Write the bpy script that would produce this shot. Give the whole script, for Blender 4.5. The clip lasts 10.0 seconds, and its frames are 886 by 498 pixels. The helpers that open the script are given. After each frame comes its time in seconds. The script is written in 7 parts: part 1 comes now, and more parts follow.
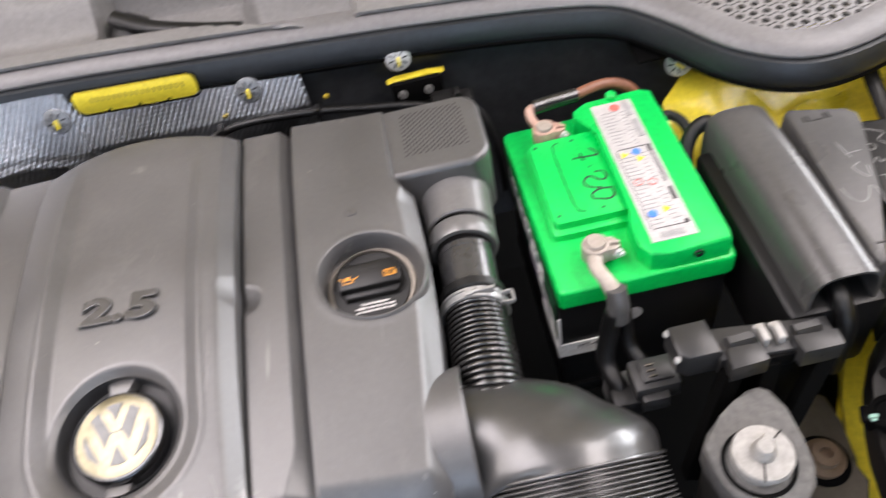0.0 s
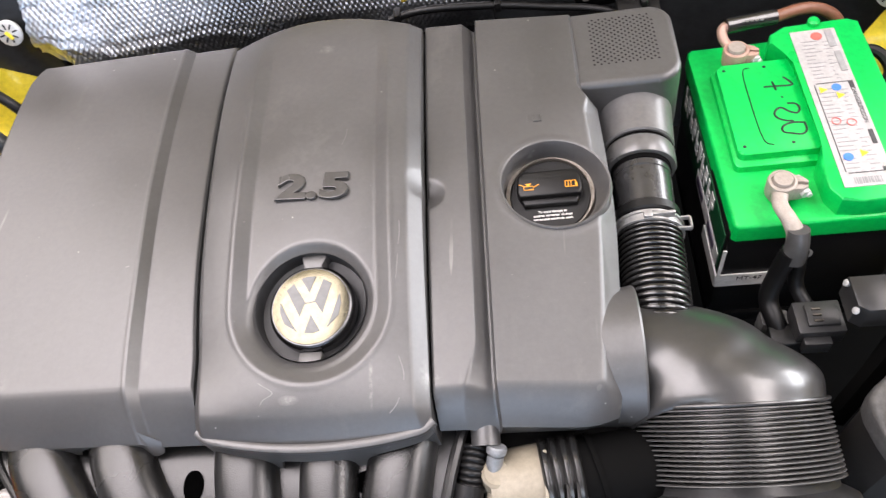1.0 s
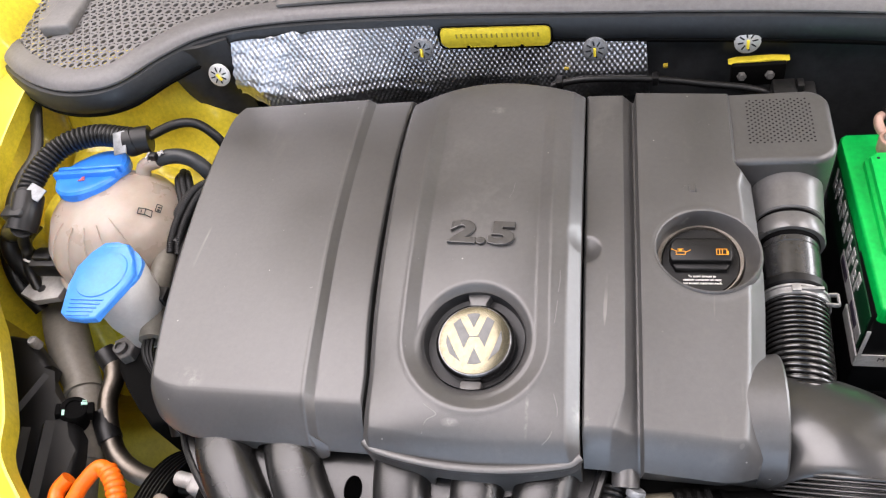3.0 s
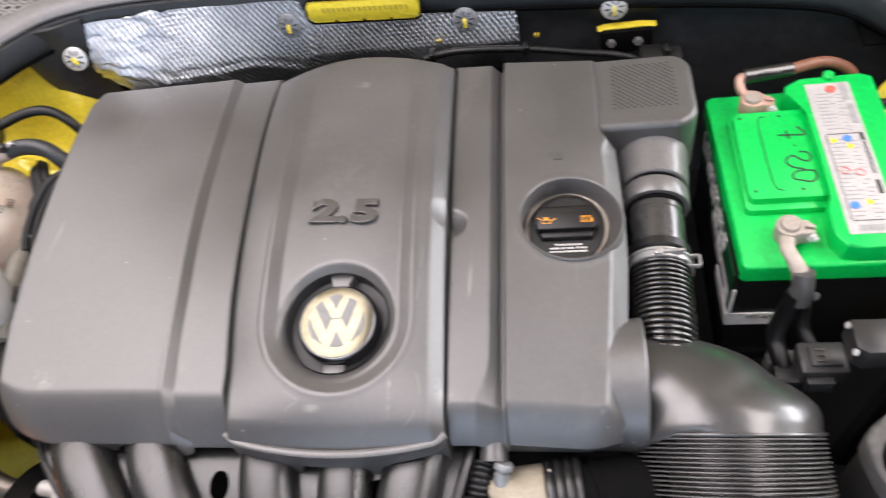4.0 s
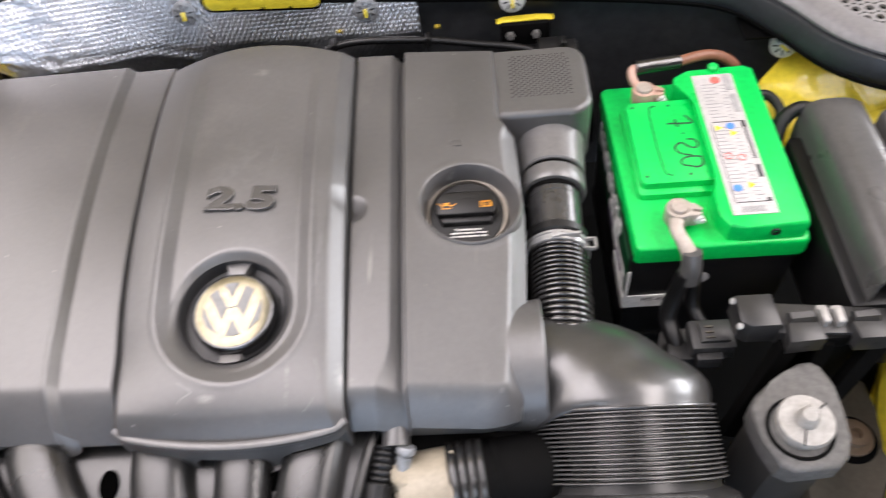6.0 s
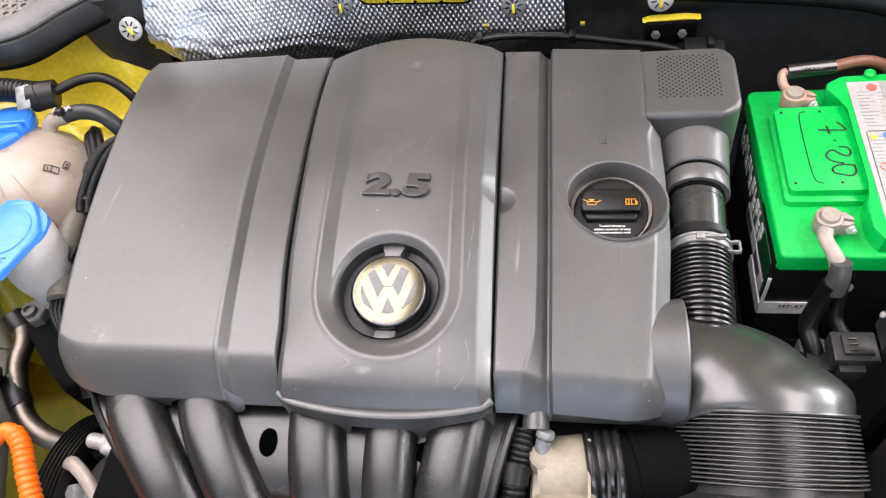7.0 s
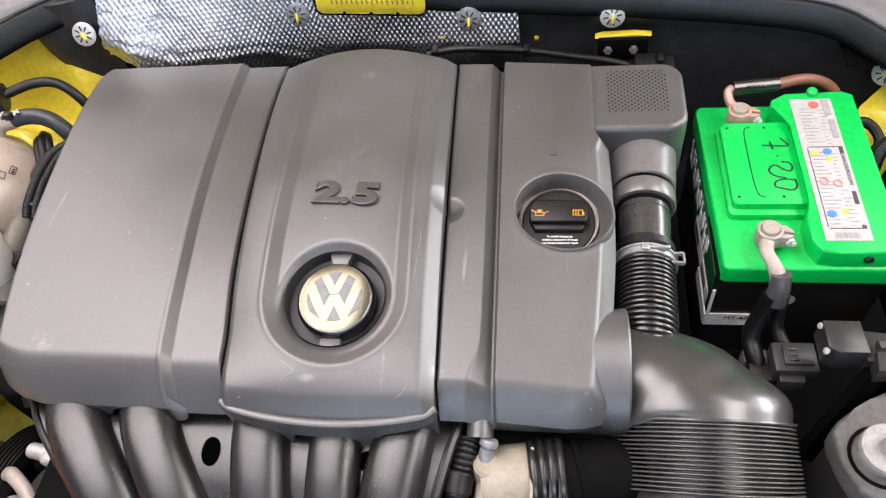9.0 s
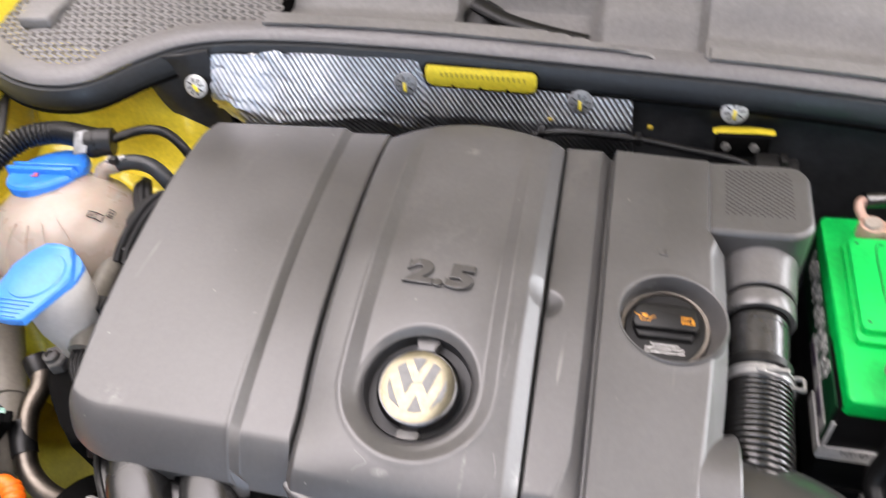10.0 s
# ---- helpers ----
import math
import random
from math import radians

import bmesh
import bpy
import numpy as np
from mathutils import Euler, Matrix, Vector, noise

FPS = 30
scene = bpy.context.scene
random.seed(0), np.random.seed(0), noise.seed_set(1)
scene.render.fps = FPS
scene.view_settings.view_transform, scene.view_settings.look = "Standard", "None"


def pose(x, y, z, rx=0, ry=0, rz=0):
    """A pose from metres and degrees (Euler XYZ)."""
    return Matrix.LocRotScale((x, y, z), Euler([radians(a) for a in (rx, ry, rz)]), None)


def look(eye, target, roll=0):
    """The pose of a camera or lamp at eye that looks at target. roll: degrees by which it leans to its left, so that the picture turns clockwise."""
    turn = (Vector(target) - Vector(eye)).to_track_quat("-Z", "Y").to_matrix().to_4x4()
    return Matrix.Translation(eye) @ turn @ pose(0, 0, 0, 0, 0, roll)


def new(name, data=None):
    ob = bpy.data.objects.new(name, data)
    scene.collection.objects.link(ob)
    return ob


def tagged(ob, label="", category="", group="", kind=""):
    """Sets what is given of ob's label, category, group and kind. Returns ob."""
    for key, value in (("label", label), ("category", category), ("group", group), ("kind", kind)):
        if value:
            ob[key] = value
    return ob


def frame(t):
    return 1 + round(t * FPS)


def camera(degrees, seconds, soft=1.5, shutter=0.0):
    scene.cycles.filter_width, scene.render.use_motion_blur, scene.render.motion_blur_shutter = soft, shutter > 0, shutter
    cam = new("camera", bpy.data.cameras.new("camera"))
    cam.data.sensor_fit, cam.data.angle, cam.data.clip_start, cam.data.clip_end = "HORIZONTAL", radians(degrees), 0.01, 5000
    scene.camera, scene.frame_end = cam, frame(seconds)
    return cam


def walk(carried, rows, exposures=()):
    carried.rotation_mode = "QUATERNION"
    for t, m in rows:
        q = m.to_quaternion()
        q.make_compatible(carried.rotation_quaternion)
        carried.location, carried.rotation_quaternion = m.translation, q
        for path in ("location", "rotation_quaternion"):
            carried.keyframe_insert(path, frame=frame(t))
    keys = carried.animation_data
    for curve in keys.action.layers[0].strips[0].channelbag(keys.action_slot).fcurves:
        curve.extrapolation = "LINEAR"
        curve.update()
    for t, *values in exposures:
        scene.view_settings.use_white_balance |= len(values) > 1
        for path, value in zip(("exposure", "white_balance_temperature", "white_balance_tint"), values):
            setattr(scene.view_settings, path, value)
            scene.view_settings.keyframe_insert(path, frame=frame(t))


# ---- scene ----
cam = camera(62.0, 10.0, soft=1.2, shutter=0.4)
PATH = [
    (0, (0.011, 0.057, 1.431), (-0.033, 1.362, -0.084), -14.3),
    (0.5, (-0.052, 0.049, 1.439), (-0.285, 1.236, -0.154), -17.7),
    (1, (-0.079, 0.07, 1.464), (-0.366, 1.152, -0.193), -17.2),
    (1.5, (-0.1, 0.063, 1.48), (-0.488, 1.16, -0.147), -18.0),
    (2, (-0.139, 0.037, 1.517), (-0.622, 1.145, -0.076), -18.9),
    (2.2, (-0.139, 0.023, 1.523), (-0.669, 1.154, -0.039), -19.7),
    (3.3, (-0.119, 0.028, 1.529), (-0.651, 1.193, -0.008), -19.4),
    (3.5, (-0.113, 0.028, 1.522), (-0.621, 1.187, -0.027), -19.1),
    (4, (-0.063, 0.042, 1.495), (-0.428, 1.192, -0.1), -16.8),
    (4.2, (-0.043, 0.038, 1.483), (-0.304, 1.22, -0.109), -13.8),
    (4.5, (-0.004, 0.066, 1.479), (-0.169, 1.231, -0.138), -12.0),
    (5, (0.013, 0.067, 1.478), (-0.053, 1.24, -0.141), -8.9),
    (5.5, (0.008, 0.062, 1.476), (-0.03, 1.233, -0.145), -7.4),
    (6, (-0.047, 0.027, 1.479), (-0.194, 1.2, -0.134), -9.4),
    (6.2, (-0.075, 0.017, 1.49), (-0.3, 1.182, -0.12), -11.0),
    (7.3, (-0.1, 0.008, 1.51), (-0.49, 1.142, -0.091), -15.4),
    (7.5, (-0.096, 0.006, 1.51), (-0.48, 1.149, -0.087), -15.1),
    (8, (-0.092, 0.003, 1.514), (-0.456, 1.144, -0.089), -14.5),
    (8.5, (-0.089, -0.002, 1.505), (-0.423, 1.149, -0.096), -13.1),
    (9, (-0.076, 0.006, 1.505), (-0.383, 1.181, -0.084), -11.4),
    (9.5, (-0.093, 0.025, 1.494), (-0.408, 1.206, -0.089), -10.4),
    (10, (-0.11, 0.048, 1.491), (-0.608, 1.32, 0.031), -10.6),
]
EXPOSURES = [(0, 0.05), (1, 0.07), (2.2, -0.06), (3.5, -0.14), (4.5, 0.05), (5, -0.02), (6, 0.06), (8, -0.02), (9.5, 0.0), (10, 0.0)]
walk(cam, [(t, look(eye, target, roll)) for t, eye, target, roll in PATH], EXPOSURES)

# ---- world and lights: a closed workshop with ceiling panels ----
world = bpy.data.worlds.new("world")
scene.world = world
world.use_nodes = True
world.node_tree.nodes["Background"].inputs[0].default_value = (0.6, 0.75, 1.0, 1)
world.node_tree.nodes["Background"].inputs[1].default_value = 4.5
LAMPS = [  # x, y, z, size x, size y, watts, colour
    (-2.55, 1.5, 2.95, 1.3, 3.0, 66, (1.0, 0.880, 0.860)),
    (-1.0, 0.62, 2.95, 1.5, 2.2, 76, (1.0, 0.890, 0.930)),
    (1.7, 0.4, 2.95, 1.3, 2.6, 94, (1.0, 0.892, 0.89)),
    (-0.3, -1.75, 2.95, 2.6, 0.9, 20, (0.66, 0.78, 1.0)),
]
for lx, ly, lz, sx, sy, watts, tint in LAMPS:
    lamp = bpy.data.lights.new("ceiling_lamp", "AREA")
    lamp.shape, lamp.size, lamp.size_y, lamp.energy = "RECTANGLE", sx, sy, watts
    lamp.color = tint
    new("ceiling_lamp", lamp).matrix_world = pose(lx, ly, lz - 0.03)

daylight = bpy.data.lights.new("window_daylight", "AREA")
daylight.shape, daylight.size, daylight.size_y, daylight.energy, daylight.color = "RECTANGLE", 3.6, 1.8, 300, (1.0, 0.95, 0.94)
new("window_daylight", daylight).matrix_world = look((4.95, 2.6, 1.9), (0, 1.4, 1.2))


# ---- materials ----
def material(name, color, rough=0.5, metal=0.0, grain=900.0, bump=0.08, vary=0.12, wear=0.0, wear_color=(0.5, 0.5, 0.5), wear_scale=14.0,
             coat=0.0, spec=0.5, rough_vary=0.1, vary_scale=9.0, mottle=0.10, mottle_scale=150.0):
    """A surface with fine grain relief, broad tone changes, and scuffs of their own shape."""
    m = bpy.data.materials.new(name)
    m.use_nodes = True
    n, l = m.node_tree.nodes, m.node_tree.links
    b = n["Principled BSDF"]
    co = n.new("ShaderNodeTexCoord")
    fine, broad = n.new("ShaderNodeTexNoise"), n.new("ShaderNodeTexNoise")
    fine.inputs["Scale"].default_value, fine.inputs["Detail"].default_value = grain, 3
    broad.inputs["Scale"].default_value, broad.inputs["Detail"].default_value = vary_scale, 5
    for t in (fine, broad):
        l.new(co.outputs["Object"], t.inputs["Vector"])
    tone = n.new("ShaderNodeMapRange")
    tone.inputs[1].default_value, tone.inputs[2].default_value = 0.3, 0.7
    tone.inputs[3].default_value, tone.inputs[4].default_value = 1 - vary, 1 + vary
    l.new(broad.outputs[0], tone.inputs[0])
    grit = n.new("ShaderNodeTexNoise")
    grit.inputs["Scale"].default_value, grit.inputs["Detail"].default_value, grit.inputs["Roughness"].default_value = mottle_scale, 6, 0.7
    l.new(co.outputs["Object"], grit.inputs["Vector"])
    speck = n.new("ShaderNodeMapRange")
    speck.inputs[1].default_value, speck.inputs[2].default_value = 0.25, 0.75
    speck.inputs[3].default_value, speck.inputs[4].default_value = 1 - 2 * mottle, 1 + 2 * mottle
    l.new(grit.outputs[0], speck.inputs[0])
    both = n.new("ShaderNodeMath")
    both.operation = "MULTIPLY"
    l.new(tone.outputs[0], both.inputs[0])
    l.new(speck.outputs[0], both.inputs[1])
    mul = n.new("ShaderNodeMix")
    mul.data_type, mul.blend_type = "RGBA", "MULTIPLY"
    mul.inputs[0].default_value = 1
    mul.inputs[6].default_value = (*color, 1)
    l.new(both.outputs[0], mul.inputs[7])
    out = mul.outputs[2]
    if wear:
        sc = n.new("ShaderNodeTexNoise")
        sc.inputs["Scale"].default_value, sc.inputs["Detail"].default_value, sc.inputs["Roughness"].default_value = wear_scale, 9, 0.72
        mp = n.new("ShaderNodeMapping")
        mp.inputs["Scale"].default_value = (1.0, 0.35, 1.0)
        mp.inputs["Rotation"].default_value = (0, 0, 0.5)
        l.new(co.outputs["Object"], mp.inputs[0])
        l.new(mp.outputs[0], sc.inputs["Vector"])
        ramp = n.new("ShaderNodeMapRange")
        ramp.inputs[1].default_value, ramp.inputs[2].default_value = 0.60, 0.76
        ramp.inputs[3].default_value, ramp.inputs[4].default_value = 0.0, wear
        l.new(sc.outputs[0], ramp.inputs[0])
        mx = n.new("ShaderNodeMix")
        mx.data_type = "RGBA"
        l.new(ramp.outputs[0], mx.inputs[0])
        l.new(out, mx.inputs[6])
        mx.inputs[7].default_value = (*wear_color, 1)
        out = mx.outputs[2]
    l.new(out, b.inputs["Base Color"])
    rr = n.new("ShaderNodeMapRange")
    rr.inputs[1].default_value, rr.inputs[2].default_value = 0.3, 0.7
    rr.inputs[3].default_value, rr.inputs[4].default_value = max(0.02, rough - rough_vary), min(1, rough + rough_vary)
    l.new(broad.outputs[0], rr.inputs[0])
    l.new(rr.outputs[0], b.inputs["Roughness"])
    b.inputs["Metallic"].default_value = metal
    b.inputs["Specular IOR Level"].default_value = spec
    b.inputs["Coat Weight"].default_value = coat
    b.inputs["Coat Roughness"].default_value = 0.12
    bp = n.new("ShaderNodeBump")
    bp.inputs["Strength"].default_value, bp.inputs["Distance"].default_value = bump, 0.001
    l.new(fine.outputs[0], bp.inputs["Height"])
    l.new(bp.outputs[0], b.inputs["Normal"])
    return m


COVER = material("cover_plastic", (0.063, 0.0617, 0.061), 0.39, grain=1500, bump=0.10, wear=0.24, wear_color=(0.25, 0.235, 0.22), wear_scale=7, spec=0.9, rough_vary=0.08, vary=0.22, vary_scale=7, mottle=0.07, mottle_scale=180)
# Cover plastic in a darker tone, for the shade inside the emblem's recess.
COVER_SHADED = material("cover_shaded", (0.03, 0.03, 0.031), 0.5)
BLACK = material("black_plastic", (0.0055, 0.0055, 0.0057), 0.42, wear=0.15, wear_color=(0.06, 0.057, 0.053), spec=0.38)
GLOSSY = material("glossy_black_plastic", (0.012, 0.0118, 0.0116), 0.24, wear=0.06, wear_color=(0.09, 0.085, 0.07), wear_scale=11, spec=1.0, rough_vary=0.05)
BELLOWS = material("bellows_rubber", (0.080, 0.079, 0.078), 0.34, wear=0.1, wear_color=(0.09, 0.085, 0.08), wear_scale=11, spec=1.0, rough_vary=0.05)
DUCT = material("satin_duct_plastic", (0.028, 0.0275, 0.0275), 0.33, coat=0.3, wear=0.15, wear_color=(0.09, 0.09, 0.09), wear_scale=11, spec=0.95, rough_vary=0.08)
RUNNER = material("manifold_plastic", (0.011, 0.0109, 0.0108), 0.31, spec=0.7, wear=0.3, wear_color=(0.055, 0.052, 0.05), wear_scale=16, mottle=0.2, mottle_scale=260, bump=0.2)
RUBBER = material("seal_rubber", (0.016, 0.0185, 0.021), 0.46, wear=0.5, wear_color=(0.07, 0.085, 0.095), wear_scale=22, mottle=0.2)
EDGE = material("cowl_edge_plastic", (0.142, 0.138, 0.139), 0.46, wear=0.35, wear_color=(0.26, 0.255, 0.26), wear_scale=16)
# Near-black with some grime; deep shade in the bay is put into this colour.
DEEP = material("grimy_shade_black", (0.0022, 0.0022, 0.0022), 0.75, wear=0.2, wear_color=(0.012, 0.011, 0.010), spec=0.07)
FELT = material("firewall_black", (0.024, 0.025, 0.027), 0.5, grain=160, bump=0.3, wear=0.25, wear_color=(0.07, 0.068, 0.065), mottle=0.25, mottle_scale=60)
GREY = material("grey_plastic", (0.165, 0.161, 0.158), 0.55, wear=0.2, wear_color=(0.32, 0.31, 0.3))
FUSE = material("fuse_plastic", (0.068, 0.067, 0.066), 0.35, wear=0.15, wear_color=(0.25, 0.24, 0.23))
YELLOW = material("yellow_paint", (0.78, 0.635, 0.045), 0.36, coat=0.25, bump=0.03, vary=0.08, wear=0.12, wear_color=(0.5, 0.42, 0.12), wear_scale=20)
YELLOW_DULL = material("yellow_dull_paint", (0.77, 0.62, 0.045), 0.34, coat=0.7, bump=0.05, vary=0.2, wear=0.25, wear_color=(0.4, 0.33, 0.12))
GREEN = material("green_plastic", (0.0, 0.475, 0.075), 0.35, bump=0.04, vary=0.05)
WHITE = material("white_label", (0.41, 0.40, 0.395), 0.4, bump=0.0, vary=0.08, wear=0.25, wear_color=(0.3, 0.29, 0.28))
# Lighter copy of white_label, lifted to offset weak light on the battery's sides.
LIFTED_WHITE = material("lifted_white_print", (0.80, 0.79, 0.77), 0.35, bump=0.0, vary=0.06, wear=0.15, wear_color=(0.5, 0.48, 0.45))
SCUFF = material("pale_scratch", (0.17, 0.167, 0.164), 0.6, bump=0.2)
CHALK = material("chalk", (0.24, 0.24, 0.24), 0.8, bump=0.3)
BRACKET = material("bracket_plastic", (0.024, 0.024, 0.0242), 0.36, wear=0.2, wear_color=(0.12, 0.115, 0.11))
# Yellow darkened for the shade low in the bay; the blotches are dirt.
SHADED_YELLOW = material("shaded_yellow_paint", (0.34, 0.25, 0.02), 0.5, vary=0.35, wear=0.6, wear_color=(0.08, 0.065, 0.03), wear_scale=9)
STAMP = material("faint_stamp", (0.3, 0.24, 0.05), 0.5, bump=0)
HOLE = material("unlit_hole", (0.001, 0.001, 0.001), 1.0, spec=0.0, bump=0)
PRINT_GREY = material("dark_grey_print", (0.045, 0.045, 0.047), 0.45, bump=0)
INK = material("black_ink", (0.01, 0.01, 0.012), 0.4, bump=0)
SILVER_INK = material("silver_ink", (0.29, 0.29, 0.29), 0.4, bump=0)
ORANGE_INK = material("orange_ink", (0.85, 0.36, 0.02), 0.4, bump=0)
YELLOW_INK = material("yellow_ink", (0.9, 0.68, 0.03), 0.4, bump=0)
BLUE_INK = material("blue_ink", (0.06, 0.2, 0.65), 0.4, bump=0)
DARK_GREEN = material("dark_green_label", (0.004, 0.06, 0.02), 0.4, bump=0)
PURPLE = material("purple_print", (0.1, 0.08, 0.13), 0.5, bump=0)
RED_INK = material("red_ink", (0.55, 0.12, 0.1), 0.4, bump=0)
TANK = material("milky_tank", (0.315, 0.262, 0.218), 0.3, bump=0.02, vary=0.12, mottle=0.03, vary_scale=14)
TANK.node_tree.nodes["Principled BSDF"].inputs["Subsurface Weight"].default_value = 0.25
TANK.node_tree.nodes["Principled BSDF"].inputs["Subsurface Scale"].default_value = 0.02
NECK = material("white_neck", (0.50, 0.485, 0.46), 0.4, bump=0.03, mottle=0.04)
COOLANT = material("dark_red_band", (0.28, 0.07, 0.06), 0.35)
BLUE = material("blue_cap", (0.03, 0.2, 0.72), 0.4, bump=0.03, vary=0.06)
LIGHT_BLUE = material("light_blue_cap", (0.055, 0.245, 0.72), 0.4, bump=0.03, vary=0.06)
ORANGE = material("orange_handle", (0.85, 0.15, 0.006), 0.4, bump=0.03)
STEEL = material("bare_steel", (0.15, 0.132, 0.112), 0.40, metal=1.0, wear=0.3, wear_color=(0.3, 0.22, 0.15))
CAST = material("cast_aluminium", (0.36, 0.35, 0.335), 0.5, metal=0.35, bump=0.3, wear=0.3, wear_color=(0.3, 0.28, 0.25))
LEAD = material("lead_clamp", (0.34, 0.30, 0.26), 0.55, metal=0.2, bump=0.5, grain=500, wear=0.7, wear_color=(0.48, 0.44, 0.38), wear_scale=45)
COPPER = material("coppery_clamp", (0.45, 0.29, 0.23), 0.5, metal=0.3, bump=0.25, wear=0.5, wear_color=(0.75, 0.6, 0.52), wear_scale=60)
CABLE_BROWN = material("brown_cable", (0.2, 0.085, 0.05), 0.45)
CREAM = material("cream_plastic", (0.27, 0.238, 0.18), 0.45, vary=0.3, wear=0.7, wear_color=(0.10, 0.085, 0.06), wear_scale=40)
PIPE_GREY = material("grey_pipe", (0.15, 0.138, 0.115), 0.45, wear=0.2, wear_color=(0.1, 0.09, 0.06))
MOUNT = material("grey_mount", (0.088, 0.086, 0.083), 0.6, bump=0.4, wear=0.45, wear_color=(0.2, 0.19, 0.17), mottle=0.2)
CLIPM = material("clip_metal", (0.56, 0.56, 0.55), 0.4, metal=0.35)
CLAMP = material("spring_clamp_metal", (0.36, 0.36, 0.355), 0.38, metal=0.5, mottle=0.15)
CLIP_GREY = material("dull_clip_plastic", (0.22, 0.23, 0.24), 0.4, metal=0.3, mottle=0.2)
SATIN = material("emblem_silver", (0.16, 0.16, 0.165), 0.24, metal=1.0, bump=0, rough_vary=0.03, vary=0.04)
EMBLEM_DARK = material("emblem_grey", (0.14, 0.14, 0.138), 0.45, bump=0)
SNOUT = material("shiny_snout_plastic", (0.105, 0.103, 0.102), 0.27, spec=0.8, bump=0.03, wear=0.1, wear_color=(0.2, 0.19, 0.18))
# Chrome tinted gold, so the colour carries the yellow reflections on the badge.
GOLD_TINT = material("emblem_gold_tint", (0.178, 0.163, 0.115), 0.24, metal=1.0, bump=0, rough_vary=0.03, vary=0.04)
NECK_RING = material("worn_neck_metal", (0.30, 0.27, 0.235), 0.42, metal=0.8, bump=0.1, wear=0.5, wear_color=(0.2, 0.15, 0.12), wear_scale=40)
PIPE_BLACK = material("polished_pipe_plastic", (0.03, 0.03, 0.031), 0.24, spec=0.9, bump=0.05, wear=0.35, wear_color=(0.16, 0.155, 0.15), wear_scale=18)
NUMERAL = material("numeral_plastic", (0.043, 0.042, 0.0415), 0.25, bump=0.02, spec=0.8)
PALE = material("pale_knob", (0.27, 0.262, 0.245), 0.5, bump=0.1, wear=0.75, wear_color=(0.12, 0.115, 0.10), wear_scale=38, mottle=0.15)
LINING = material("bonnet_underside_paint", (0.49, 0.40, 0.19), 0.4, coat=0.3, bump=0.05)
CONCRETE = material("concrete", (0.17, 0.165, 0.16), 0.7, grain=60, bump=0.3, wear=0.3, wear_color=(0.2, 0.19, 0.18), wear_scale=3)
WALL = material("wall_paint", (0.30, 0.295, 0.29), 0.8, grain=120, bump=0.1)
LIT = bpy.data.materials.new("lamp_panel")
LIT.use_nodes = True
LIT.node_tree.nodes["Principled BSDF"].inputs["Emission Color"].default_value = (1, 0.97, 0.93, 1)
LIT.node_tree.nodes["Principled BSDF"].inputs["Emission Strength"].default_value = 1.5


